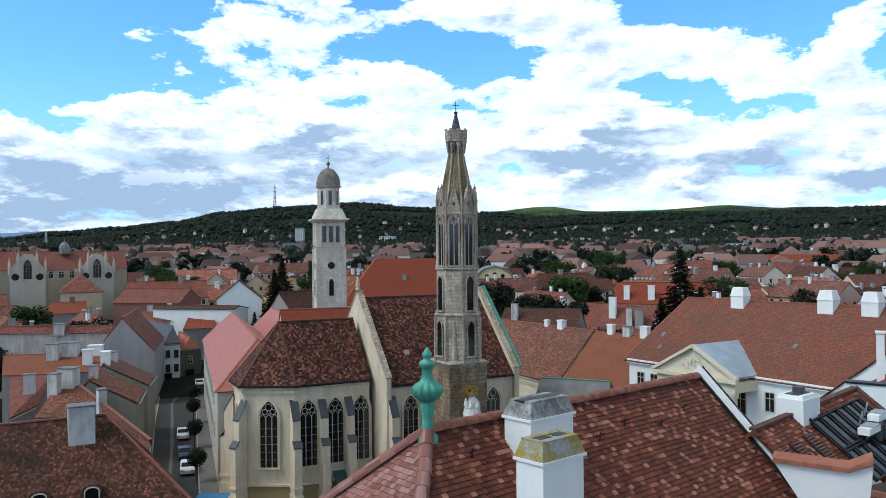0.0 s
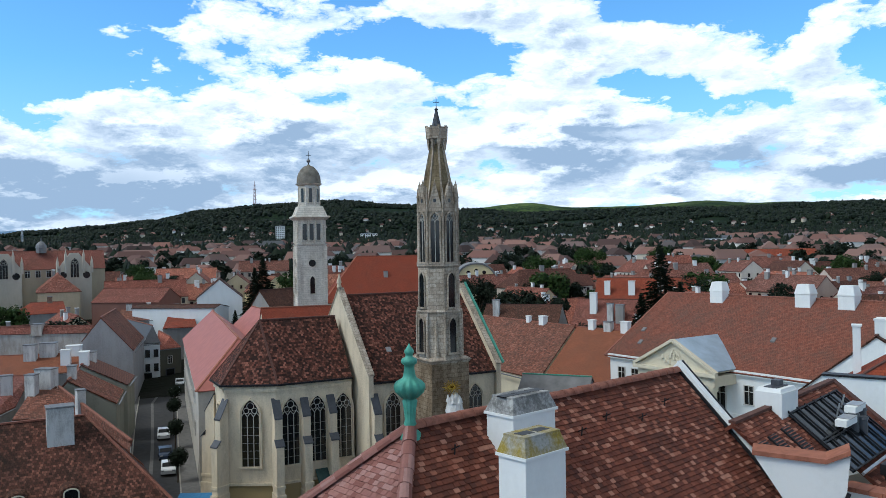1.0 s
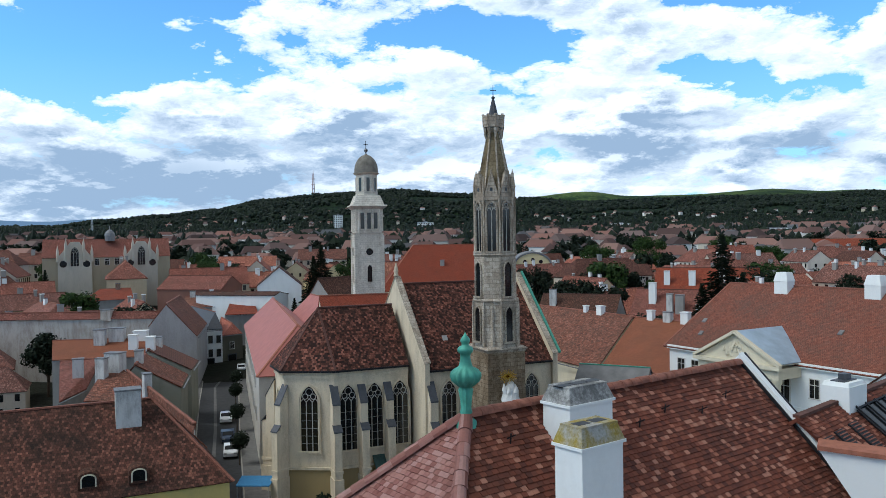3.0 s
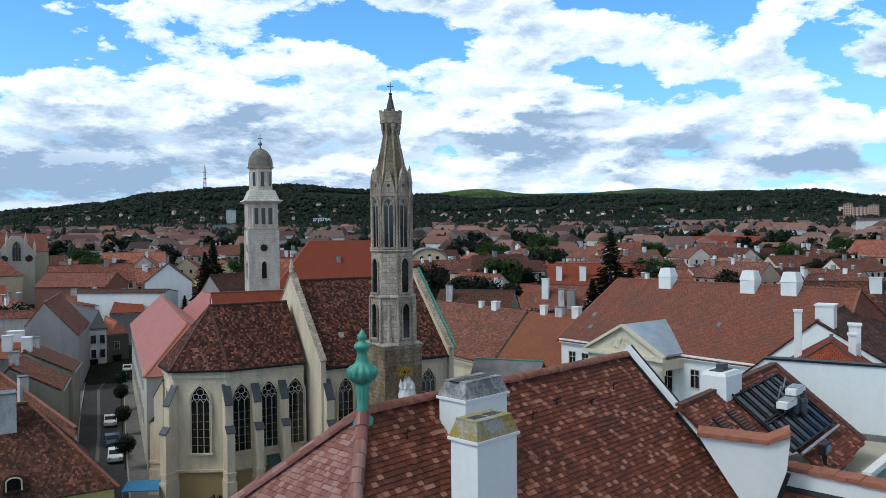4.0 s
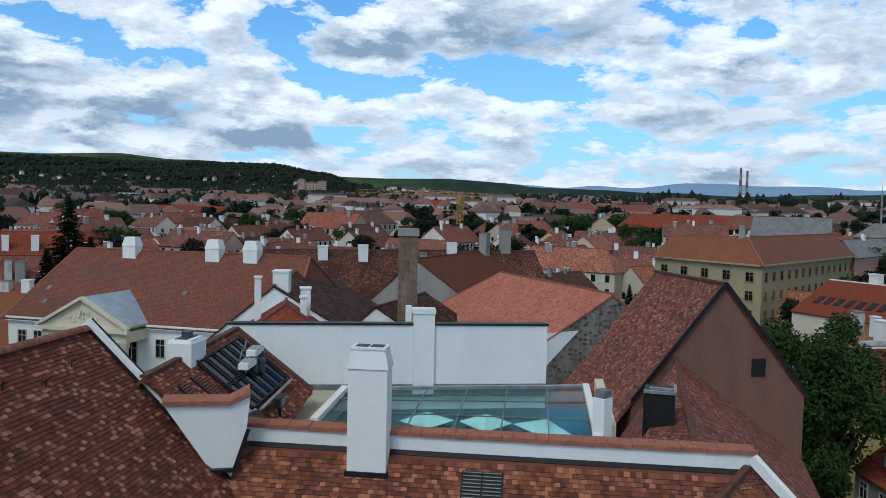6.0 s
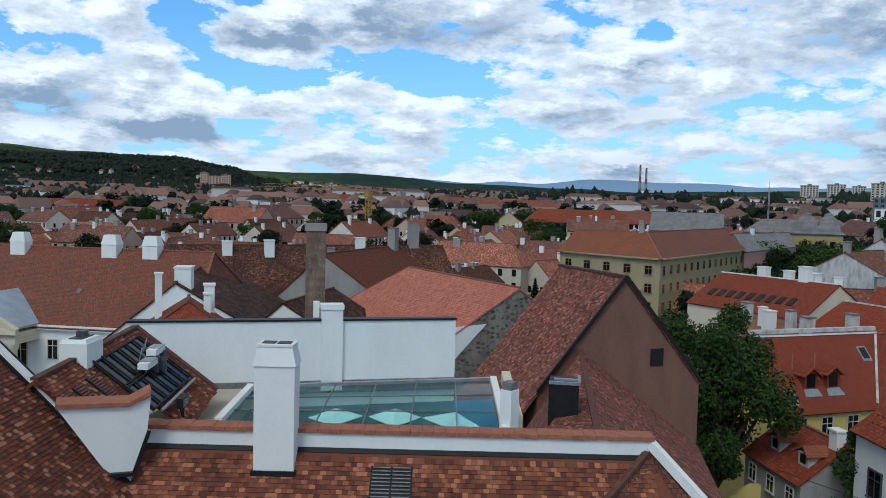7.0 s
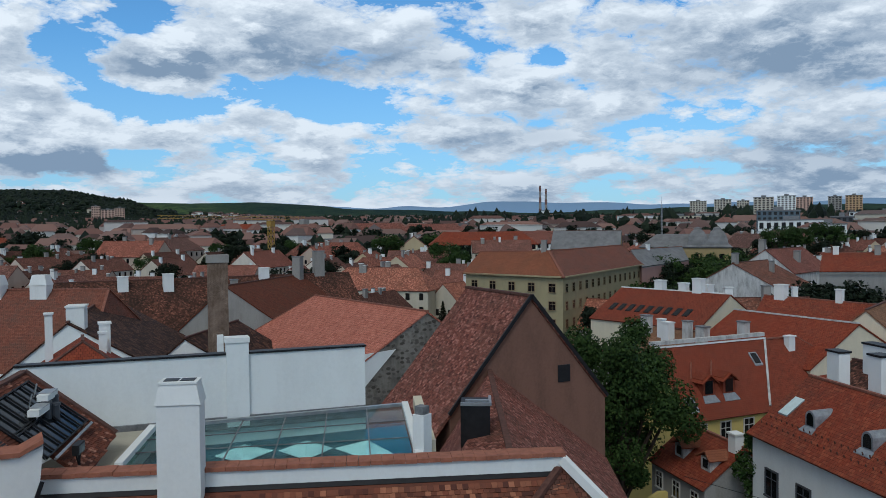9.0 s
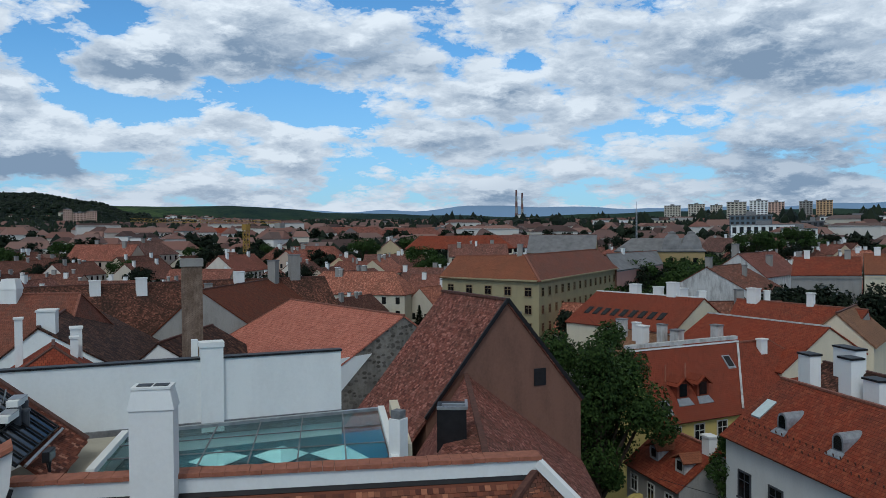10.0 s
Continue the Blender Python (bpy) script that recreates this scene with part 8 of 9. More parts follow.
def trees():
    big = broad_tree(21, 20.5, 5.4, 46000, 0.15, "leaf", "large leafy walnut tree beside the brown gable")
    big.location = (57.2, 22.6, 0.0)
    town = [broad_tree(31 + i, 11 + 2 * i, 4.5 + 0.6 * i, 3600, 0.38, "leaf" if i % 2 else "leaf_dark", "leafy garden tree among the roofs") for i in range(4)]
    con = [conifer(51, 16, 4.0, "dark spruce rising above the roofs"), conifer(52, 13, 2.2, "narrow dark conifer among the roofs")]
    # single trees that stand out
    for x, y, s, k in ((42.5, 141, 1.75, 0), (46, 146, 1.5, 1), (49, 150, 1.3, 0), (39.5, 143, 1.2, 0), (-41.5, 203, 1.5, 0), (-44, 205, 1.3, 0), (52, 160, 1.4, 1)):
        put(con[k], x, y, s, x)
    for x, y, s, k in ((24.5, 186, 1.4, 0), (22.0, 184, 1.15, 2), (28, 188, 1.0, 2), (37, 224, 1.35, 1), (41, 228, 1.2, 0), (34, 226, 1.1, 2), (-112, 240, 0.8, 0), (60, 190, 1.3, 0), (66, 196, 1.2, 2), (75, 215, 1.3, 1), (95, 205, 1.2, 0)):
        put(town[k], x, y, s, y)
    rnd = random.Random(77)
    n = 0
    while n < 215:
        az, r = rnd.uniform(-34, 94), rnd.uniform(140, 360)
        if az > 78 and rnd.random() < 0.5:
            r = rnd.uniform(200, 420)
        x, y = r * math.sin(radians(az)), r * math.cos(radians(az))
        if busy(x, y, 4.0):
            continue
        OCC.append((x, y, 3.0))
        n += 1
        if rnd.random() < 0.2:
            put(con[rnd.randrange(2)], x, y, rnd.uniform(0.5, 0.9), rnd.random() * 6)
        else:
            put(town[rnd.choice((0, 0, 2, 2, 1, 3))], x, y, rnd.uniform(0.6, 1.1), rnd.random() * 6)
    # the wooded boulevard on the west side
    for i in range(46):
        az, r = rnd.uniform(70.5, 78.6), rnd.uniform(178, 262)
        x, y = r * math.sin(radians(az)), r * math.cos(radians(az))
        put(town[rnd.randrange(4)], x, y, rnd.uniform(0.7, 1.1), rnd.random() * 6)
    for az, r, k in ((85.2, 146, 0), (86.4, 150, 2), (87.4, 145, 0), (84.4, 158, 2), (80.2, 330, 1), (81.5, 345, 3), (83.0, 335, 1), (79.0, 318, 3), (78.6, 137, 0), (80.4, 140, 2), (82.0, 141, 0), (83.4, 143, 2)):
        x, y = r * math.sin(radians(az)), r * math.cos(radians(az))
        put(town[k], x, y, 1.15, az, 2.0 if r < 200 else None)
    # the many trees between the farther roofs, as one mass of foliage
    far = broad_tree(71, 12, 5.0, 520, 1.0, "leaf_dark", "leafy tree")
    crown = [c for c in far.children if c.name.startswith("crown")][0].data
    co = np.empty(len(crown.vertices) * 3, dtype=np.float32)
    crown.vertices.foreach_get("co", co)
    co = co.reshape(-1, 3)
    V = []
    while len(V) < 300:
        az, r = rnd.uniform(-34, 94), math.sqrt(rnd.uniform(200 ** 2, 520 ** 2))
        x, y = r * math.sin(radians(az)), r * math.cos(radians(az))
        if r < 345 and busy(x, y, 2.0):
            continue
        for _ in range(rnd.choice((1, 1, 2, 3))):
            x2, y2, s, a = x + rnd.gauss(0, 4), y + rnd.gauss(0, 4), rnd.uniform(0.7, 1.15), rnd.random() * 6.28
            rot = np.array([[math.cos(a), -math.sin(a), 0], [math.sin(a), math.cos(a), 0], [0, 0, 1]]) * s
            V.append(co @ rot.T + np.array([x2, y2, ground_z(x2, y2)]))
    V = np.concatenate(V)
    F = np.arange(len(V)).reshape(-1, 4)
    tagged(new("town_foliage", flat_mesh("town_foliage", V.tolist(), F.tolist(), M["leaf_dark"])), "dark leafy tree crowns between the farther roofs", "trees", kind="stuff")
    drop_proto(far)
    for p in town + con:
        drop_proto(p)


# ---------------------------------------------------------------- the town
OCC = []


def busy(x, y, r):
    for a, b, q in OCC:
        if (a - x) ** 2 + (b - y) ** 2 < (q + r) ** 2:
            return True
    return False


def occupy():
    for ob in list(scene.objects):
        if ob.parent is None and ob.get("category") in ("house", "church", "tower", "building", "roof", "wall"):
            for c in ob.children:
                if c.type == "MESH" and c.name.split(".")[0] in ("wall", "base", "shaft", "roof_slope"):
                    off = c.location + ob.location
                    for v in c.data.vertices:
                        OCC.append((v.co.x + off.x, v.co.y + off.y, 2.0))
                    n = len(c.data.vertices)
                    cx = sum(v.co.x for v in c.data.vertices) / n + off.x
                    cy = sum(v.co.y for v in c.data.vertices) / n + off.y
                    OCC.append((cx, cy, 7.0))
    for i in range(24):
        k = i / 23
        OCC.append((-30 - 29 * k, 88 + 80 * k, 5.0))


def proto_house(i, L, W, ze, zr, hip, rnd):
    h = thing("town_house", "rendered town house with red tiled roof and white chimneys", "house", group="town houses")
    a, b = -L / 2 + (W / 2 * 0.8 if hip else 0), L / 2 - (W / 2 * 0.8 if hip else 0)
    ov = 0.4
    k = (zr - ze) / (W / 2)
    ze2 = ze - ov * k
    y = W / 2 + ov
    ea, eb = -L / 2 - (ov if hip else 0.1), L / 2 + (ov if hip else 0.1)
    ra, rb = (a, b) if hip else (ea, eb)
    ro = Mesh()
    P = lambda x, y_, z: (x, y_, z)
    slab(ro, [P(ea, -y, ze2), P(eb, -y, ze2), P(rb, 0, zr), P(ra, 0, zr)], 0.2)
    slab(ro, [P(eb, y, ze2), P(ea, y, ze2), P(ra, 0, zr), P(rb, 0, zr)], 0.2)
    if hip:
        slab(ro, [P(ea, y, ze2), P(ea, -y, ze2), P(ra, 0, zr)], 0.2)
        slab(ro, [P(eb, -y, ze2), P(eb, y, ze2), P(rb, 0, zr)], 0.2)
    part("roof", ro, M["roof_town"], h)
    w = Mesh()
    hw = W / 2
    for s in (-1, 1):
        q = [(-L / 2, s * hw, -4), (L / 2, s * hw, -4), (L / 2, s * hw, ze - 0.1), (-L / 2, s * hw, ze - 0.1)]
        w.face(q if s < 0 else q[::-1])
        g = [(s * L / 2, -hw, -4), (s * L / 2, hw, -4), (s * L / 2, hw, ze - 0.1)] + ([] if hip else [(s * L / 2, 0, zr - 0.2)]) + [(s * L / 2, -hw, ze - 0.1)]
        w.face(g if s > 0 else g[::-1])
    part("wall", w, M["town"], h)
    part("ridge_cap", Mesh().bar((ra, 0, zr + 0.03), (rb, 0, zr + 0.03), 0.3, 0.14), M["ridge"], h)
    for _ in range(rnd.choice((2, 3, 4, 5))):
        s, t = rnd.uniform(a * 0.8, b * 0.8), rnd.uniform(-1.5, 1.5)
        z = zr - abs(t) * k
        chimney(h, s, t, z - 0.4, z + rnd.uniform(1.3, 2.2), rnd.choice((0.6, 0.75, 1.0, 1.3)), 0.7, 0, "white" if rnd.random() < 0.6 else "grey", "lead" if rnd.random() < 0.5 else "white", "slab")
    wn = Mesh()
    for s in (-1, 1):
        for zc in [ze - 1.7 - 3.1 * j for j in range(int(ze / 3.1))]:
            m = int(L / 3.0)
            for j in range(m):
                x = -L / 2 + L * (j + 0.5) / m
                wn.box(x - 0.5, s * hw - 0.03, zc - 0.8, x + 0.5, s * hw + 0.03, zc + 0.8)
        if not hip:
            for yy in (-1.8, 1.8):
                wn.box(s * L / 2 - 0.03, yy - 0.45, ze - 2.5, s * L / 2 + 0.03, yy + 0.45, ze - 1.0)
    o = part("window_band", wn, M["pane"], h, tidy=False)
    tagged(o, kind="stuff")
    return h


def scatter_town():
    occupy()
    rnd = random.Random(12)
    protos = []
    for i in range(12):
        L, W = rnd.uniform(15, 30), rnd.uniform(9.5, 12.5)
        ze = rnd.choice((6.5, 7.5, 8.5, 9.5, 10.5))
        protos.append((proto_house(i, L, W, ze, ze + W * rnd.uniform(0.36, 0.48), i % 3 == 0, rnd), L, W))
    r = 88.0
    while r < 345:
        step = 18.5
        n = int(radians(136) * r / step)
        for i in range(n):
            az = -38 + 136 * (i + 0.5 + rnd.uniform(-0.25, 0.25)) / n
            rr = r + rnd.uniform(-4, 4)
            x, y = rr * math.sin(radians(az)), rr * math.cos(radians(az))
            if 70.5 < az < 79 and 165 < rr < 275:
                continue
            if rnd.random() < 0.05 + 0.16 * smooth(rr, 200, 345):
                continue
            if -23 < az < -11 and rr < 185:
                continue
            p, L, W = protos[rnd.randrange(12)]
            if busy(x, y, min(L, 20) * 0.36):
                continue
            th = radians(15 + 40 * noise.noise(Vector((x / 160, y / 160, 0.5)))) + rnd.choice((0, 0, math.pi / 2)) + rnd.gauss(0, 0.06)
            s = rnd.uniform(0.85, 1.08) * (0.8 if rr < 150 else 1.0)
            put(p, x, y, s, th)
            for k in (-0.33, 0, 0.33):
                OCC.append((x + math.cos(th) * L * s * k, y + math.sin(th) * L * s * k, W * s * 0.42))
        r += 14.0
    for p, _, _ in protos:
        drop_proto(p)


def far_town():
    """Distant houses and woods, too small to tell apart."""
    rnd = random.Random(4)
    RV, RF, WV, WF = [], [], [], []

    def house(x, y, L, W, ze, zr, th):
        g = ground_z(x, y)
        c, s = math.cos(th), math.sin(th)
        q = lambda a, b, z: (x + a * c - b * s, y + a * s + b * c, g + z)
        k = len(WV)
        for z in (-5, ze):
            WV.extend([q(-L / 2, -W / 2, z), q(L / 2, -W / 2, z), q(L / 2, W / 2, z), q(-L / 2, W / 2, z)])
        WF.extend([(k + i, k + (i + 1) % 4, k + 4 + (i + 1) % 4, k + 4 + i) for i in range(4)])
        k = len(RV)
        o = 0.5
        RV.extend([q(-L / 2 - o, -W / 2 - o, ze - 0.3), q(L / 2 + o, -W / 2 - o, ze - 0.3), q(L / 2 + o, W / 2 + o, ze - 0.3), q(-L / 2 - o, W / 2 + o, ze - 0.3),
                   q(-L / 2 + W * 0.2, 0, zr), q(L / 2 - W * 0.2, 0, zr)])
        RF.extend([(k, k + 1, k + 5, k + 4), (k + 2, k + 3, k + 4, k + 5), (k + 1, k + 2, k + 5), (k + 3, k, k + 4)])
    n = 0
    while n < 1900:
        az, r = rnd.uniform(-40, 100), math.sqrt(rnd.uniform(345 ** 2, 1300 ** 2))
        if r > 520 and rnd.random() < (0.75 if az < 34 else 0.45) * smooth(r, 520, 1000):
            continue
        x, y = r * math.sin(radians(az)), r * math.cos(radians(az))
        ze = rnd.choice((4, 6, 7, 9))
        if az > 30 and r < 900 and rnd.random() < 0.06:      # long blocks of flats among the houses
            house(x, y, rnd.uniform(24, 40), rnd.uniform(9, 12), ze + 4, ze + rnd.uniform(5, 7), radians(rnd.choice((-28, -34, 60))))
        else:
            house(x, y, rnd.uniform(9, 22), rnd.uniform(7, 11), ze, ze + rnd.uniform(2.5, 4.5), rnd.random() * 3.14)
        n += 1
    for _ in range(420):      # villas on the wooded slopes
        az, r = rnd.uniform(-34, 40), 1250 + 800 * rnd.random() ** 1.5
        x, y = r * math.sin(radians(az)), r * math.cos(radians(az))
        ze = rnd.choice((6, 8, 10))
        house(x, y, rnd.uniform(6, 13), rnd.uniform(6, 9), ze - 2, ze + rnd.uniform(0, 2), rnd.random() * 3.14)
    for _ in range(300):      # the hillside villages to the north-west
        az, r = rnd.uniform(38, 54), rnd.uniform(1900, 2900)
        x, y = r * math.sin(radians(az)), r * math.cos(radians(az))
        house(x, y, rnd.uniform(8, 16), rnd.uniform(8, 11), 7, 10, rnd.random() * 3.14)
    m, g, b = material("far_roof", 0.9, spec=0.1)
    rr = g.node("ShaderNodeNewGeometry").outputs["Random Per Island"]
    g.put(b.inputs["Base Color"], g.ramp(rr, [(0.0, (0.05, 0.038, 0.036, 1)), (0.2, (0.12, 0.072, 0.062, 1)), (0.4, (0.22, 0.115, 0.092, 1)), (0.6, (0.13, 0.095, 0.086, 1)), (0.8, (0.26, 0.15, 0.12, 1)), (1.0, (0.09, 0.095, 0.10, 1))]))
    m2, g2, b2 = material("far_wall", 0.9, spec=0.1)
    rr = g2.node("ShaderNodeNewGeometry").outputs["Random Per Island"]
    g2.put(b2.inputs["Base Color"], g2.ramp(rr, [(0.0, (0.78, 0.77, 0.74, 1)), (0.4, (0.55, 0.49, 0.38, 1)), (0.7, (0.66, 0.65, 0.62, 1)), (1.0, (0.4, 0.3, 0.24, 1))]))
    tagged(new("far_roofs", flat_mesh("far_roofs", RV, RF, m)), "red roofs of the distant town", "roofs", kind="stuff")
    tagged(new("far_walls", flat_mesh("far_walls", WV, WF, m2)), "pale walls of the distant town", "houses", kind="stuff")
    # woods: uneven clumps
    V, F = [], []
    bm = bmesh.new()
    bmesh.ops.create_icosphere(bm, subdivisions=1, radius=1.0)
    iv, jf = [v.co.copy() for v in bm.verts], [tuple(v.index for v in f.verts) for f in bm.faces]
    bm.free()

    def clump(x, y, r, hgt, z=None):
        g = ground_z(x, y) if z is None else z
        k = len(V)
        for v in iv:
            j = rnd.uniform(0.65, 1.25)
            V.append((x + v.x * r * j, y + v.y * r * j, g + hgt * 0.5 + v.z * hgt * 0.55 * j))
        F.extend([tuple(i + k for i in f) for f in jf])
    for _ in range(17000):
        az, r = rnd.uniform(-40, 100), math.sqrt(rnd.uniform(360 ** 2, 1750 ** 2))
        x, y = r * math.sin(radians(az)), r * math.cos(radians(az))
        if noise.noise(Vector((x / 130, y / 130, 7))) < -0.2:
            continue
        clump(x, y, rnd.uniform(2.0, 4.6), rnd.uniform(5, 11) + 3 * smooth(r, 450, 800))
    for _ in range(15000):
        az, r = rnd.uniform(-40, 100), rnd.uniform(1500, 2900)
        if az > 45 and rnd.random() < 0.6:
            continue
        x, y = r * math.sin(radians(az)), r * math.cos(radians(az))
        if (r > 1950 and az < 38) or (38 < az < 56 and r > 1700 and rnd.random() < 0.8):
            continue
        clump(x, y, rnd.uniform(3.5, 7), rnd.uniform(6, 11))
    for _ in range(11000):    # the upper slopes
        az, r = rnd.uniform(-36, 37), rnd.uniform(1950, 2900)
        x, y = r * math.sin(radians(az)), r * math.cos(radians(az))
        if noise.noise(Vector((x / 260, y / 260, 2))) > 0.28:
            continue
        clump(x, y, rnd.uniform(4, 8.5), rnd.uniform(6, 13))
    for _ in range(150):      # groups of tall trees on the western plain
        az, r = rnd.choice((57, 60, 63.5, 66, 69, 72, 76, 81, 86)) + rnd.gauss(0, 0.5), rnd.uniform(620, 1150)
        x, y = r * math.sin(radians(az)), r * math.cos(radians(az))
        clump(x, y, rnd.uniform(3.5, 7), rnd.uniform(13, 21))
    for _ in range(1500):     # along the skyline of the near hills
        az = rnd.uniform(-34, 36)
        r = rnd.uniform(2850, 3080)
        x, y = r * math.sin(radians(az)), r * math.cos(radians(az))
        clump(x, y, rnd.uniform(4, 9), rnd.uniform(6, 11))
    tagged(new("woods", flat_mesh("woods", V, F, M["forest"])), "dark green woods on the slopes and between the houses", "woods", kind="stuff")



# ---------------------------------------------------------------- the street
def street():
    rd = Mesh()
    west = [(-31.0, 82.0), (-40.4, 108.7), (-48.1, 131.0), (-54.0, 149.0), (-59.2, 164.7), (-62.0, 176.0)]
    east = [(-25.4, 82.0), (-33.6, 107.0), (-40.9, 130.0), (-46.6, 148.0), (-52.2, 164.7), (-55.4, 176.0)]
    for i in range(len(west) - 1):
        rd.face([(*west[i], 0.03), (*east[i], 0.03), (*east[i + 1], 0.03), (*west[i + 1], 0.03)])
    tagged(part("road", rd, M["asphalt"], None), "grey asphalt street with parked cars", "road", kind="structure")
    pv = Mesh()
    for i in range(len(west) - 1):
        o = Vector((-3.4, 0, 0))
        a, b, c, d = Vector((*west[i], 0.14)) + o, Vector((*west[i], 0.14)), Vector((*west[i + 1], 0.14)), Vector((*west[i + 1], 0.14)) + o
        pv.prism([a, b, c, d], (0, 0, -0.16))
        a, b = Vector((*east[i], 0.14)), Vector((*east[i + 1], 0.14))
        pv.prism([a, a - o * 1.2, b - o * 1.2, b], (0, 0, -0.16))
    tagged(part("pavement", pv, M["paving"], None), "pale grey stone pavement beside the street", "pavement", kind="structure")
    kb = Mesh()
    for i in range(len(west) - 1):
        for s in (west, east):
            kb.bar((*s[i], 0.1), (*s[i + 1], 0.1), 0.16, 0.14)
    line = [(-34.6, 99.1), (-39.0, 112.6), (-45.1, 130.4), (-50.7, 146.6), (-52.5, 156.1), (-52.8, 163.5)]
    gt = Mesh()
    for a, b in zip(line, line[1:]):
        gt.bar((*a, 0.04), (*b, 0.04), 0.45, 0.03)
    tagged(part("gutter_strip", gt, M["paving"], None), "pale stone gutter strip along the carriageway", "gutter", kind="structure")
    tagged(part("kerb", kb, M["tracery"], None), "pale stone kerb along the street", "kerb", kind="structure")


def car(x, y, ang, body, lab):
    h = thing("car", lab, "car", (x, y, 0.03), group="parked cars")
    prof = [(-2.1, 0.35), (-2.15, 0.75), (-1.95, 0.95), (-1.15, 1.02), (-0.65, 1.45), (0.75, 1.48), (1.55, 1.05), (2.05, 0.95), (2.12, 0.4)]
    b = Mesh().prism([(px, -0.86, pz) for px, pz in prof][::-1], (0, 1.72, 0))
    w = Mesh().prism([(px, -0.87, pz) for px, pz in ((-1.0, 1.04), (-0.6, 1.39), (0.68, 1.41), (1.32, 1.06))][::-1], (0, 1.74, 0))
    ws = Mesh().prism([(-1.14, -0.74, 1.04), (-1.14, 0.74, 1.04), (-0.68, 0.7, 1.44), (-0.68, -0.7, 1.44)], (-0.02, 0, 0.015))
    rw = Mesh().prism([(1.54, -0.74, 1.07), (0.8, -0.7, 1.47), (0.8, 0.7, 1.47), (1.54, 0.74, 1.07)], (0.02, 0, 0.02))
    m = Matrix.Rotation(ang, 4, "Z")
    for nm, me, mt in (("body", b, body), ("side_windows", w, "pane"), ("windscreen", ws, "pane"), ("rear_window", rw, "pane")):
        o = part(nm, me, M[mt], None)
        o.parent, o.matrix_local = h, m
    for px in (-1.35, 1.3):
        for py in (-0.8, 0.8):
            t = Mesh()
            n = 12
            t.prism([(px + 0.32 * math.cos(i * math.tau / n), py - 0.1, 0.32 + 0.32 * math.sin(i * math.tau / n)) for i in range(n)], (0, 0.2, 0))
            o = part("tyre", t, M["black"], None)
            o.parent, o.matrix_local = h, m
            r = part("rim", Mesh().prism([(px + 0.19 * math.cos(i * math.tau / n), py - 0.11, 0.32 + 0.19 * math.sin(i * math.tau / n)) for i in range(n)], (0, 0.22, 0)), M["steel"], None)
            r.parent = o
    for py in (-0.62, 0.62):
        o = part("headlight", Mesh().box(-2.17, py - 0.17, 0.68, -2.05, py + 0.17, 0.84), M["steel"], None)
        o.parent, o.matrix_local = h, m
    return h


def clipped_tree(x, y, seed):
    h = thing("clipped_tree", "small street tree clipped to a round crown", "tree", (x, y, 0.1), group="clipped street trees")
    rnd = random.Random(seed)
    t = part("trunk", limb(Mesh(), (0, 0, 0), (0.05, 0, 2.2), 0.09, 0.07), M["bark"], None)
    t.parent = h
    V, F = [], []
    leaf_clumps(rnd, [(Vector((0, 0, 3.0)), 1.15), (Vector((0.25, 0.1, 3.2)), 1.0), (Vector((-0.2, 0.2, 2.8)), 1.0)], 0.17, 420, (V, F))
    c = new("crown", flat_mesh("crown", V, F, M["leaf_dark"]))
    c.parent = h
    return h


M["paint_white"] = plain_mat("car_white", (0.75, 0.76, 0.77), 0.3, vary=0.05)
M["paint_silver"] = plain_mat("car_silver", (0.42, 0.44, 0.46), 0.3, 0.5, vary=0.05)
M["paint_blue"] = plain_mat("car_blue", (0.05, 0.07, 0.11), 0.3, vary=0.05)
street()
ST = math.atan2(27.8, -9.1)
for i, (x, y, mt, lab) in enumerate(((-32.6, 99.9, "paint_white", "white hatchback parked at the kerb"), (-35.4, 107.2, "paint_blue", "dark blue car parked at the kerb"), (-39.4, 118.8, "paint_white", "pale car parked at the kerb"),
                                     (-49.0, 154.5, "paint_silver", "silver-grey car parked in the street"), (-51.4, 165.5, "paint_white", "small white car far down the street"))):
    car(x, y, ST + (0.05 if i % 2 else -0.04), mt, lab)
for i, (x, y) in enumerate(((-30.0, 95.2), (-35.6, 112.0), (-41.0, 128.5), (-45.0, 141.5))):
    clipped_tree(x, y, 60 + i)


def bush(x, y, r, hgt, seed, lab="clipped dark evergreen shrub at the church's foot"):
    b = thing("shrub", lab, "shrub", (x, y, 0))
    V, F = [], []
    rnd = random.Random(seed)
    leaf_clumps(rnd, [(Vector((0, 0, hgt * 0.35)), r), (Vector((0, 0, hgt * 0.65)), r * 0.75), (Vector((0.2, 0.1, hgt * 0.2)), r)], 0.2, 260, (V, F))
    c = new("foliage", flat_mesh("foliage", V, F, M["leaf_dark"]))
    c.parent = b
    t = part("stem", limb(Mesh(), (0, 0, 0), (0, 0, hgt * 0.6), 0.08, 0.04), M["bark"], None)
    t.parent = b


for i, (x, y, r, hh) in enumerate(((-16.0, 77.5, 1.2, 2.4), (-13.5, 78.0, 1.0, 2.8), (-9.5, 79.0, 1.3, 5.0), (-6.0, 80.5, 0.8, 4.5), (-11.0, 76.5, 1.6, 2.4), (-8.0, 77.0, 1.5, 2.6))):
    bush(x, y, r, hh, 90 + i)
aw = thing("awning", "blue striped market awning at the street corner", "awning", (-23.5, 80.5, 0))
part("canopy", Mesh().prism([(-25.5, 79.5, 2.5), (-22.0, 79.5, 2.5), (-22.0, 81.6, 2.9), (-25.5, 81.6, 2.9)], (0, 0, -0.12)), plain_mat("awning_cloth", (0.06, 0.22, 0.42), 0.8, vary=0.3, scale=6.0), aw)
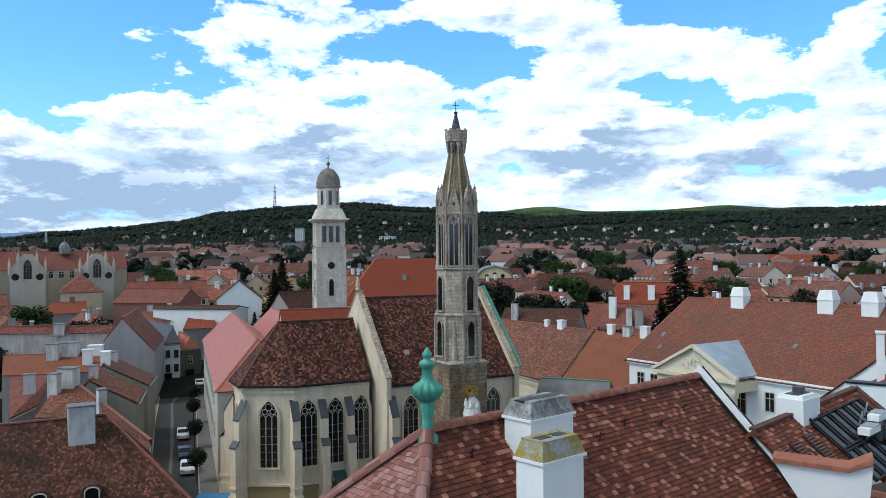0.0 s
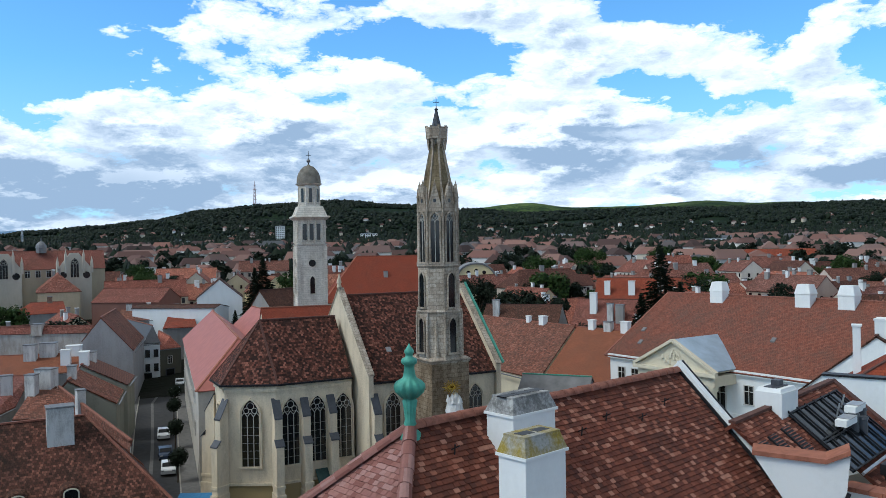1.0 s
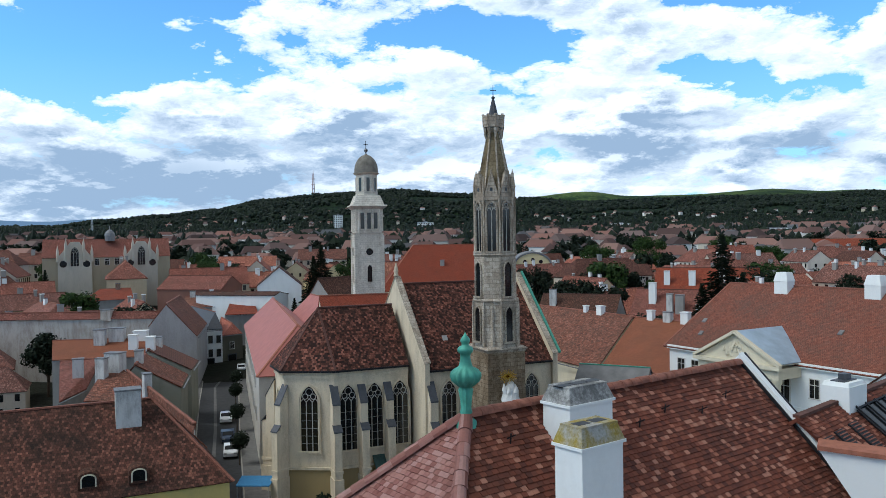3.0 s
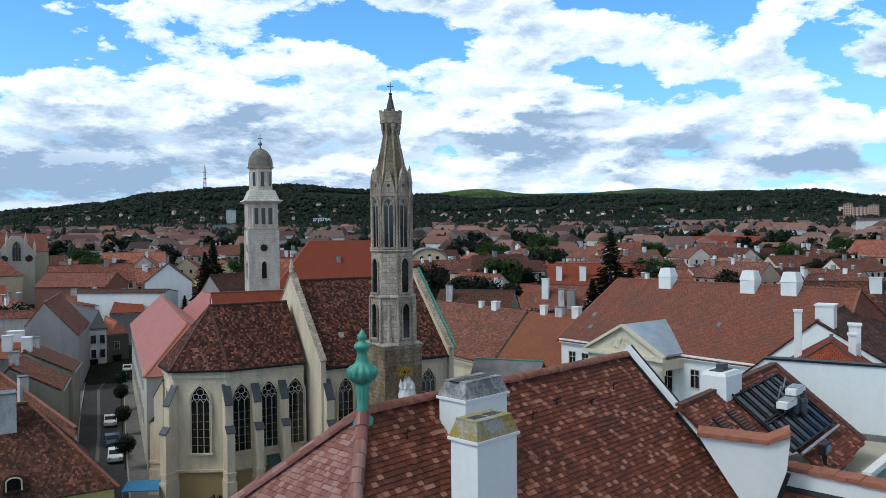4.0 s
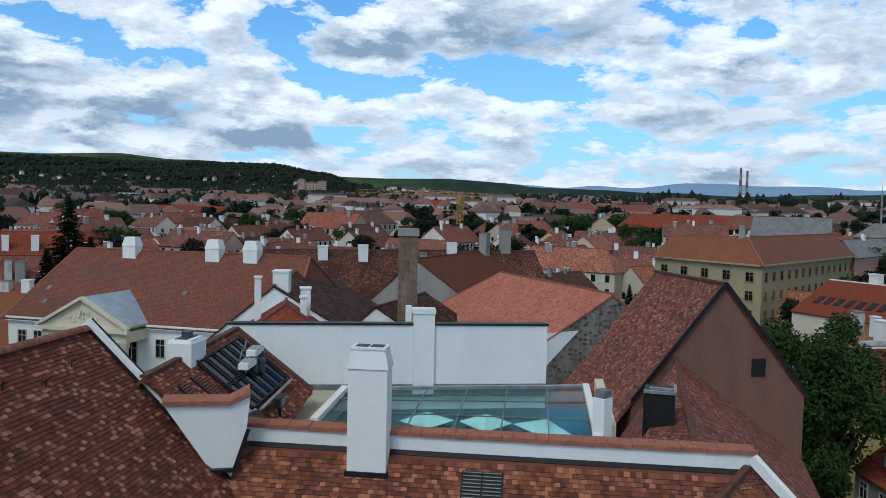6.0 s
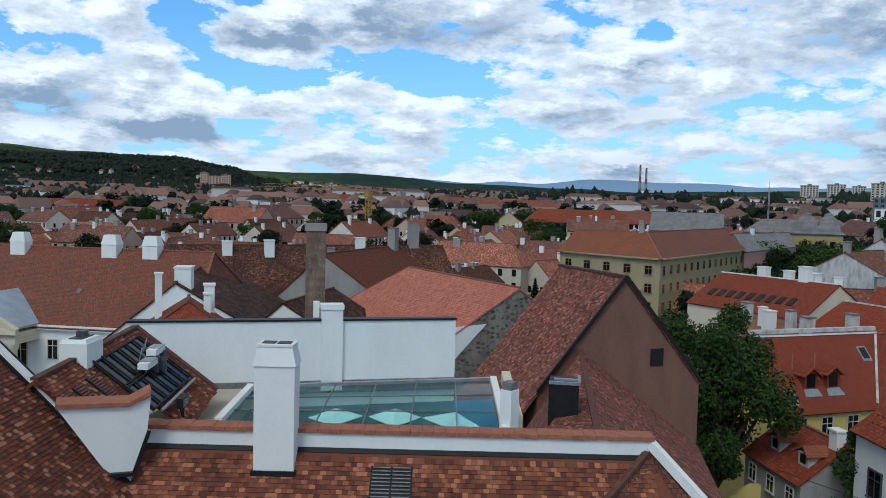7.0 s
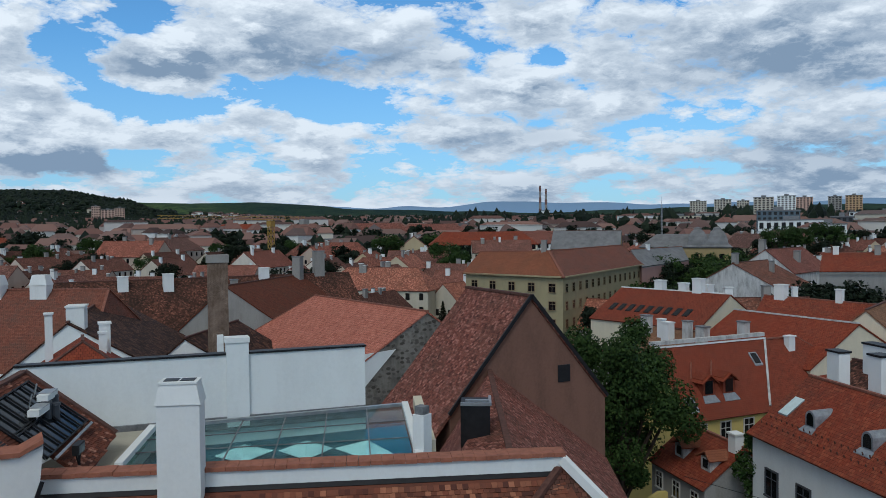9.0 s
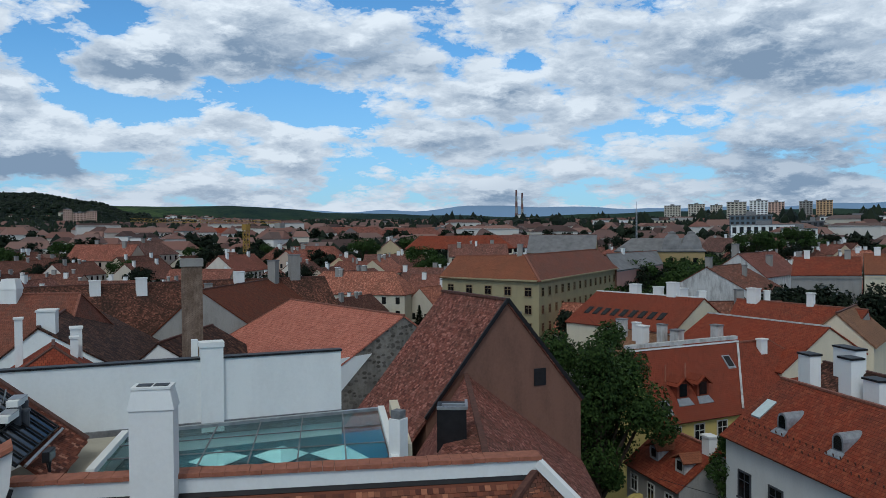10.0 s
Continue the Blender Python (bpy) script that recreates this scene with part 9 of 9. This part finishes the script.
for x, y in ((-25.4, 79.6), (-22.1, 79.6), (-25.4, 81.5), (-22.1, 81.5)):
    part("post", Mesh().frustum((x, y), 8, 0.04, 0.04, 0, 2.5), M["steel"], aw)


# ---------------------------------------------------------------- landmarks far off
def lattice_mast(x, y, z0, z1, w0, w1, mat, lab, name="lattice_mast"):
    h = thing(name, lab, "mast", (x, y, z0))
    m = Mesh()
    n = 8
    for i in range(n):
        a, b = i / n, (i + 1) / n
        wa, wb = w0 + (w1 - w0) * a, w0 + (w1 - w0) * b
        za, zb = z0 + (z1 - z0) * a, z0 + (z1 - z0) * b
        for sx, sy in ((-1, -1), (1, -1), (1, 1), (-1, 1)):
            m.bar((x + sx * wa, y + sy * wa, za), (x + sx * wb, y + sy * wb, zb), w1 * 0.7)
        m.bar((x - wa, y - wa, za), (x + wb, y - wb, zb), w1 * 0.45).bar((x + wa, y - wa, za), (x - wb, y - wb, zb), w1 * 0.45)
    part("lattice", m, M[mat], h)
    for k in (0.45, 0.6, 0.8):
        part("platform", Mesh().frustum((x, y), 8, w0 * 1.4, w0 * 1.4, z0 + (z1 - z0) * k, z0 + (z1 - z0) * (k + 0.015)), M[mat], h)
    part("aerial", Mesh().frustum((x, y), 6, w1 * 0.6, w1 * 0.2, z1, z1 + (z1 - z0) * 0.12), M[mat], h)


lattice_mast(-688 * 0.9, 3227 * 0.9, 27.5 + 165 * 0.9, 27.5 + 280 * 0.9, 5.0, 1.6, "redwhite", "tall red and white television mast on the wooded ridge")
lattice_mast(-585, 1160, 27.0, 66.0, 1.6, 0.7, "steel", "slender lattice mast beyond the palace")
lattice_mast(246.2, 83.5, 14.0, 34.5, 0.22, 0.12, "steel", "thin antenna mast above the roofs")


def power_stacks():
    for x, y, zt, lab in ((2222.7, 1143, 159.0, "tall slim power station chimney banded red and white"), (2231.4, 1127, 149.0, "second slim power station chimney, pale red")):
        h = thing("power_chimney", lab, "chimney", (x, y, 50))
        for i in range(6):
            z0, z1 = 50 + (zt - 50) * i / 6, 50 + (zt - 50) * (i + 1) / 6
            part("band", Mesh().frustum((x, y), 14, 5.2 - 0.4 * i, 4.9 - 0.4 * i, z0, z1), M["stack_red" if i % 2 else "grey"], h)
    h = thing("boiler_house", "white power station boiler house at the chimney's foot", "building", (2228, 1136, 50))
    part("wall", Mesh().box(2220, 1116, 40, 2236, 1140, 80), M["white"], h)
    part("roof", Mesh().box(2219, 1115, 80, 2237, 1141, 82), M["lead"], h)


M["stack_red"] = plain_mat("stack_red", (0.20, 0.11, 0.10), 0.7, vary=0.1)
power_stacks()


def block(x, y, ang, L, W, z0, z1, wall, lab, floors, cols, roof="lead", name="apartment_tower", flat=True):
    """A distant block with its rows of windows."""
    h = thing(name, lab, "building", (x, y, z0))
    m = Matrix.Rotation(ang, 4, "Z")
    o = part("wall", Mesh().box(-L / 2, -W / 2, -6, L / 2, W / 2, z1 - z0), M[wall], None)
    o.parent, o.matrix_local = h, m
    if flat:
        r = Mesh().box(-L / 2 - 0.3, -W / 2 - 0.3, z1 - z0, L / 2 + 0.3, W / 2 + 0.3, z1 - z0 + 0.6).box(-L * 0.12, -W * 0.3, z1 - z0 + 0.6, L * 0.12, W * 0.3, z1 - z0 + 2.6)
    else:
        k = W * 0.36
        r = Mesh()
        t = z1 - z0
        slab(r, [(-L / 2 - 0.5, -W / 2 - 0.5, t - 0.3), (L / 2 + 0.5, -W / 2 - 0.5, t - 0.3), (L / 2 - W * 0.4, 0, t + k), (-L / 2 + W * 0.4, 0, t + k)], 0.3)
        slab(r, [(L / 2 + 0.5, W / 2 + 0.5, t - 0.3), (-L / 2 - 0.5, W / 2 + 0.5, t - 0.3), (-L / 2 + W * 0.4, 0, t + k), (L / 2 - W * 0.4, 0, t + k)], 0.3)
        slab(r, [(-L / 2 - 0.5, W / 2 + 0.5, t - 0.3), (-L / 2 - 0.5, -W / 2 - 0.5, t - 0.3), (-L / 2 + W * 0.4, 0, t + k)], 0.3)
        slab(r, [(L / 2 + 0.5, -W / 2 - 0.5, t - 0.3), (L / 2 + 0.5, W / 2 + 0.5, t - 0.3), (L / 2 - W * 0.4, 0, t + k)], 0.3)
    o = part("roof", r, M[roof], None)
    o.parent, o.matrix_local = h, m
    wn = Mesh()
    H = z1 - z0
    for f in range(floors):
        zc = H * (f + 0.55) / floors
        for c in range(cols):
            x0 = -L / 2 + L * (c + 0.5) / cols
            ww, hh = L / cols * 0.28, H / floors * 0.28
            for s in (-1, 1):
                wn.box(x0 - ww, s * (W / 2) - 0.05, zc - hh, x0 + ww, s * (W / 2) + 0.05, zc + hh)
        for c in range(max(1, int(cols * W / L))):
            y0 = -W / 2 + W * (c + 0.5) / max(1, int(cols * W / L))
            for s in (-1, 1):
                wn.box(s * L / 2 - 0.05, y0 - W * 0.06, zc - H / floors * 0.28, s * L / 2 + 0.05, y0 + W * 0.06, zc + H / floors * 0.28)
    o = part("window_band", wn, M["pane"], None, tidy=False)
    o.parent, o.matrix_local = h, m
    tagged(o, kind="stuff")
    return h


def at(az, r):
    return r * math.sin(radians(az)), r * math.cos(radians(az))


M["brownwall2"] = plaster("brown_red_render", (0.20, 0.10, 0.075), (0.12, 0.07, 0.06), 0.5)
M["peach"] = plaster("peach_panels", (0.55, 0.36, 0.28), (0.4, 0.3, 0.25), 0.2, scale=0.1)
M["orange_wall"] = plaster("orange_panels", (0.50, 0.32, 0.17), (0.42, 0.27, 0.16), 0.2, scale=0.1)
M["glassy"] = plain_mat("office_glass", (0.10, 0.14, 0.17), 0.25, spec=0.6, vary=0.3, scale=0.3)
M["sandy"] = plaster("sandstone", (0.36, 0.31, 0.22), (0.2, 0.17, 0.13), 0.4)
M["pale_stone"] = plaster("pale_stone", (0.5, 0.46, 0.38), (0.25, 0.22, 0.18), 0.4)
M["cream_bright"] = plaster("bright_cream", (0.62, 0.52, 0.30), (0.45, 0.38, 0.25), 0.2)

# apartment towers on the western horizon
for az, r, L, z0, z1, wall, fl, co in ((73.7, 1300, 25, 44, 66, "pale_stone", 8, 6), (75.3, 1400, 27, 46, 71.0, "pale_stone", 9, 6), (77.9, 1000, 22, 34, 60, "pale_stone", 10, 5), (79.3, 1000, 20, 36, 61, "white", 10, 5),
                                       (80.4, 1200, 21, 44, 65.5, "peach", 8, 5), (82.2, 1200, 17, 42, 65.5, "grey", 8, 4), (83.3, 1180, 20, 42, 65.8, "orange_wall", 8, 5), (76.6, 1450, 20, 46, 70, "pale_stone", 8, 5)):
    x, y = at(az, r)
    block(x, y, -radians(az), L, 16, z0, z1, "peach" if wall == "peach" else wall, "pale panel-built apartment tower on the horizon", fl, co)
for az, r, L, W, z0, z1, wall, fl, co, lab, nm in ((78.8, 520, 24, 20, 20, 36.0, "glassy", 5, 8, "grey glass-fronted office building", "office_building"), (79.6, 480, 34, 18, 18, 30.0, "white", 2, 9, "long white shopping hall with flat roof", "shopping_hall"),
                                                   (81.8, 425, 16, 14, 15, 27.5, "white", 4, 4, "white office cube with dark glazing", "office_building"), (82.6, 520, 12, 12, 18, 32, "slate", 4, 4, "dark blue-grey office block", "office_building"),
                                                   (85.5, 700, 60, 14, 24, 37, "white", 4, 16, "long white housing slab", "housing_slab"), (72.0, 800, 90, 12, 26, 37, "cream", 3, 24, "long low housing row", "housing_slab")):
    x, y = at(az, r)
    block(x, y, -radians(az), L, W, z0, z1, wall, lab, fl, co, name=nm)
# pink hillside block, long white school, classical block, villas
x, y = at(32.7, 1500)
for k, (dx, L, zt) in enumerate(((-19, 14, 72), (0, 22, 66), (19, 16, 69))):
    c, s = math.cos(radians(32.7)), math.sin(radians(32.7))
    block(x + dx * c, y - dx * s, -radians(32.7), L, 14, 47, zt, "peach", "pale pink apartment block on the hillside", 6, 4)
x, y = at(44.5, 480)
block(x - 4, y + 4, -radians(42), 74, 12, 12, 21.5, "white", "long white flat-roofed school building", 2, 24, name="school")
x, y = at(24.5, 420)
block(x, y, -radians(28), 44, 16, 8, 19.5, "cream", "long classical block with red hipped roof", 3, 15, roof="roof_worn", name="town_block", flat=False)
x, y = at(21.2, 700)
block(x, y, -radians(21), 34, 14, 24, 33, "white", "white terraced villa above the trees", 3, 8, name="villa")
x, y = at(43.0, 640)
block(x, y, -radians(40), 80, 18, 18, 26, "white", "long institution with broad red roof", 2, 24, roof="roof_red2", name="town_block", flat=False)
x, y = at(51.0, 560)
block(x, y, -radians(48), 46, 16, 16, 26, "cream", "cream house row with dull red roof", 3, 14, roof="roof_brown", name="town_block", flat=False)
x, y = at(55.0, 520)
block(x, y, -radians(52), 44, 16, 14, 25, "white", "white house row with red roof", 3, 14, roof="roof_brown", name="town_block", flat=False)
for az, r, L in ((58.6, 330, 44), (62.8, 345, 40)):
    x, y = at(az, r)
    block(x, y, -radians(az - 6), L, 14, 8, 21, "cream" if az < 60 else "white", "balconied housing row with red tiled roof", 4, 12, roof="roof_worn" if az < 60 else "roof_brown", name="housing_row", flat=False)
x, y = at(-10.3, 1500)
block(x, y, radians(10), 17, 14, 52, 76, "white", "white block of flats on the slope", 7, 5)
for az, r in ((-17.2, 1250), (-4.0, 1600), (10.0, 1500)):
    x, y = at(az, r)
    block(x, y, -radians(az), 34, 14, ground_z(x, y), ground_z(x, y) + 12, "white", "long pale building on the wooded slope", 3, 10, name="villa")


def palace():
    """The long neo-gothic school with two traceried gables."""
    h = thing("gothic_school", "long neo-gothic building with two pale stepped gables", "building", (-120, 252, 0))
    a, b = Vector((-139, 243, 0)), Vector((-104.5, 260, 0))
    e = (b - a).normalized()
    n = Vector((e.y, -e.x, 0))
    L = (b - a).length
    roofed(h, a - n * 7, b - n * 7, 29.2, 7, 7, 23.6, 23.6, "roof_brown", "sandy", base=0, over=0.3, ridge="ridge")
    for s in (9.5, L - 9.0):
        p = a + e * s + n * 0.8
        g = part("gable", Mesh().prism([p - e * 5 + UP * 0, p + e * 5, p + e * 5 + UP * 23.4, p + e * 1.2 + UP * 28.4, p - e * 1.2 + UP * 28.4, p - e * 5 + UP * 23.4], -n * 5), M["pale_stone"], h)
        gothic_window(g, p + n * 0.03 + UP * 20.6, n, 2.4, 6.2, 3, "pale_stone")
        for k in (-3.4, 3.4):
            m = wall_pose(p + e * k + n * 0.03 + UP * 21.3, n)
            o = piece("roundel", Mesh().prism([(1.1 * math.cos(j * math.tau / 12), 0, 1.1 * math.sin(j * math.tau / 12)) for j in range(12)], (0, 0.1, 0)).data("roundel", M["pane"]), g, m)
        for k in (-5, -2.6, 2.6, 5):
            q = p + e * k
            part("pinnacle", Mesh().frustum((q.x, q.y), 4, 0.5, 0.5, 22, 25.2 + (2.2 if abs(k) < 3 else 0)).frustum((q.x, q.y), 4, 0.5, 0.02, 25.2 + (2.2 if abs(k) < 3 else 0), 27.4 + (2.2 if abs(k) < 3 else 0)), M["pale_stone"], g)
    for s in range(16, int(L) - 14, 3):
        window(h, a + e * s + n * 0.03 + UP * 21.8, n, 1.3, 2.0)
    p = a + e * 20 - n * 5
    part("turret", Mesh().frustum((p.x, p.y), 8, 1.6, 1.6, 28.5, 30.2).lathe((p.x, p.y), 12, [(1.7, 30.2), (1.5, 31.2), (0.8, 32.0), (0.15, 32.4), (0.05, 33.6)]), M["lead"], h)


def crane():
    h = thing("tower_crane", "yellow tower crane standing over the town", "crane", (226.8, 239.7, 8))
    part("mast", lattice(226.8, 239.7, 6, 31.5, 0.9), M["crane"], h)
    j0, j1 = Vector((193.0, 267.7, 32.6)), Vector((236.6, 230.1, 31.6))
    jb = Mesh()
    n = 22
    for i in range(n):
        a, b = j0 + (j1 - j0) * (i / n), j0 + (j1 - j0) * ((i + 1) / n)
        jb.bar(a, b, 0.13).bar(a + UP * 1.2, b + UP * 1.2, 0.13).bar(a, b + UP * 1.2, 0.08).bar(b + UP * 1.2, b, 0.08)
    part("jib", jb, M["crane"], h)
    part("cab", Mesh().box(225.6, 238.5, 29.0, 228, 241, 31.4), M["crane"], h)
    part("counterweight", Mesh().box(234.5, 228.5, 29.8, 237.5, 231.5, 31.8), M["grey"], h)


def lattice(x, y, z0, z1, w):
    m = Mesh()
    n = int((z1 - z0) / 2.0)
    for i in range(n):
        a, b = z0 + (z1 - z0) * i / n, z0 + (z1 - z0) * (i + 1) / n
        for sx, sy in ((-1, -1), (1, -1), (1, 1), (-1, 1)):
            m.bar((x + sx * w, y + sy * w, a), (x + sx * w, y + sy * w, b), 0.25)
        m.bar((x - w, y - w, a), (x + w, y - w, b), 0.2).bar((x + w, y - w, a), (x - w, y - w, b), 0.2).bar((x - w, y - w, a), (x - w, y + w, b), 0.2).bar((x - w, y + w, a), (x - w, y - w, b), 0.2)
    return m


def arched_hall():
    h = thing("arched_hall", "cream hall with a round-arched gable and three round windows", "building", (20, 300, 0))
    o = [(-6.8, 8)] + [(6.8 * math.cos(math.pi - i * math.pi / 12), 16.5 + 5.2 * math.sin(i * math.pi / 12)) for i in range(13)] + [(6.8, 8)]
    part("wall", Mesh().prism([(19.6 + x, 299, z) for x, z in o][::-1], (0, 20, 0)), M["cream_bright"], h)
    o2 = [(7.6 * math.cos(math.pi - i * math.pi / 12), 16.5 + 5.9 * math.sin(i * math.pi / 12)) for i in range(13)]
    part("roof", Mesh().prism([(19.6 + x, 298.6, z) for x, z in o2 + [(x * 0.9, 16.5 + (z - 16.5) * 0.9) for x, z in o2[::-1]]][::-1], (0, 21, 0)), M["greyroof"], h)
    for k in (-3, 0, 3):
        part("roundel", Mesh().prism([(19.6 + k + 0.75 * math.cos(j * math.tau / 10), 298.95, 18.6 + (0.7 if k == 0 else 0) + 0.75 * math.sin(j * math.tau / 10)) for j in range(10)], (0, 0.1, 0)), M["pane"], h)


def domed_house():
    h = thing("domed_hall", "ochre public building with grey sheet roofs and square domes", "building", (233.8, 72.4, 0))
    ang = radians(-72)
    m = Matrix.Rotation(ang, 4, "Z")
    parts = [("wall", Mesh().box(-12.6, -7, 0, 12.6, 7, 21.6), "ochre")]
    r = Mesh()
    slab(r, [(-13, -7.5, 21.5), (13, -7.5, 21.5), (9, 0, 25.2), (-8, 0, 25.2)], 0.3)
    slab(r, [(13, 7.5, 21.5), (-13, 7.5, 21.5), (-8, 0, 25.2), (9, 0, 25.2)], 0.3)
    slab(r, [(-13, 7.5, 21.5), (-13, -7.5, 21.5), (-8, 0, 25.2)], 0.3)
    slab(r, [(13, -7.5, 21.5), (13, 7.5, 21.5), (9, 0, 25.2)], 0.3)
    parts.append(("roof", r, "greyroof"))
    for k in (3.6, 9.0):
        d = Mesh()
        prof = [(4.2, 21.6), (4.0, 23.0), (3.4, 24.6), (2.5, 25.8), (1.5, 26.4), (1.5, 26.9), (0.2, 27.3)]
        d.lathe((k, -3.4), 4, prof, math.pi / 4)
        parts.append(("dome", d, "greyroof"))
    for nm, me, mt in parts:
        o = part(nm, me, M[mt], None)
        o.parent, o.matrix_local = h, m
    for i in range(7):
        o = part("window", Mesh().box(-11.6 + i * 3.5, -7.06, 16.5, -10.2 + i * 3.5, -6.9, 19.5), M["pane"], None)
        o.parent, o.matrix_local = h, m


palace()
crane()
arched_hall()
domed_house()
simple_house("grey sheet-roofed hall with end gable", (229.0, 113.0), (236.0, 93.0), 26.4, 8, 8, 21.5, 21.0, "greyroof", "ochre")
lean_range("grey-blue zinc roofed wing with pink stone front", (186.0, 68.0, 17.7), (215.3, 65.5, 18.3), (224.0, 70.1, 21.7), (191.6, 73.0, 21.7), "greyroof", "pinkish", ((0.3, 0.05, 1.4, 1.0, "white"),))
simple_house("low white house with fire wall", (-74.0, 205.0), (-52.0, 201.0), 14.6, 5, 3, 13.8, 14.0, "roof_mossy", "white")
simple_house("white gabled house in the old town", (-60.0, 232.0), (-56.0, 216.0), 20.5, 6.0, 6.0, 15.5, 15.5, "roof_mossy", "white")
simple_house("yellow gabled house with pale red roof", (-56.0, 275.0), (-47.0, 250.0), 20.0, 6.5, 6.5, 14.5, 14.5, "roof_orange2", "cream_bright")
simple_house("old warehouse with brown-red walls", (-92.0, 228.0), (-72.0, 224.0), 18.0, 6, 6, 15, 14.5, "roof_brown", "brownwall2")


climbing_plant()
cable()
scatter_town()
trees()
far_town()
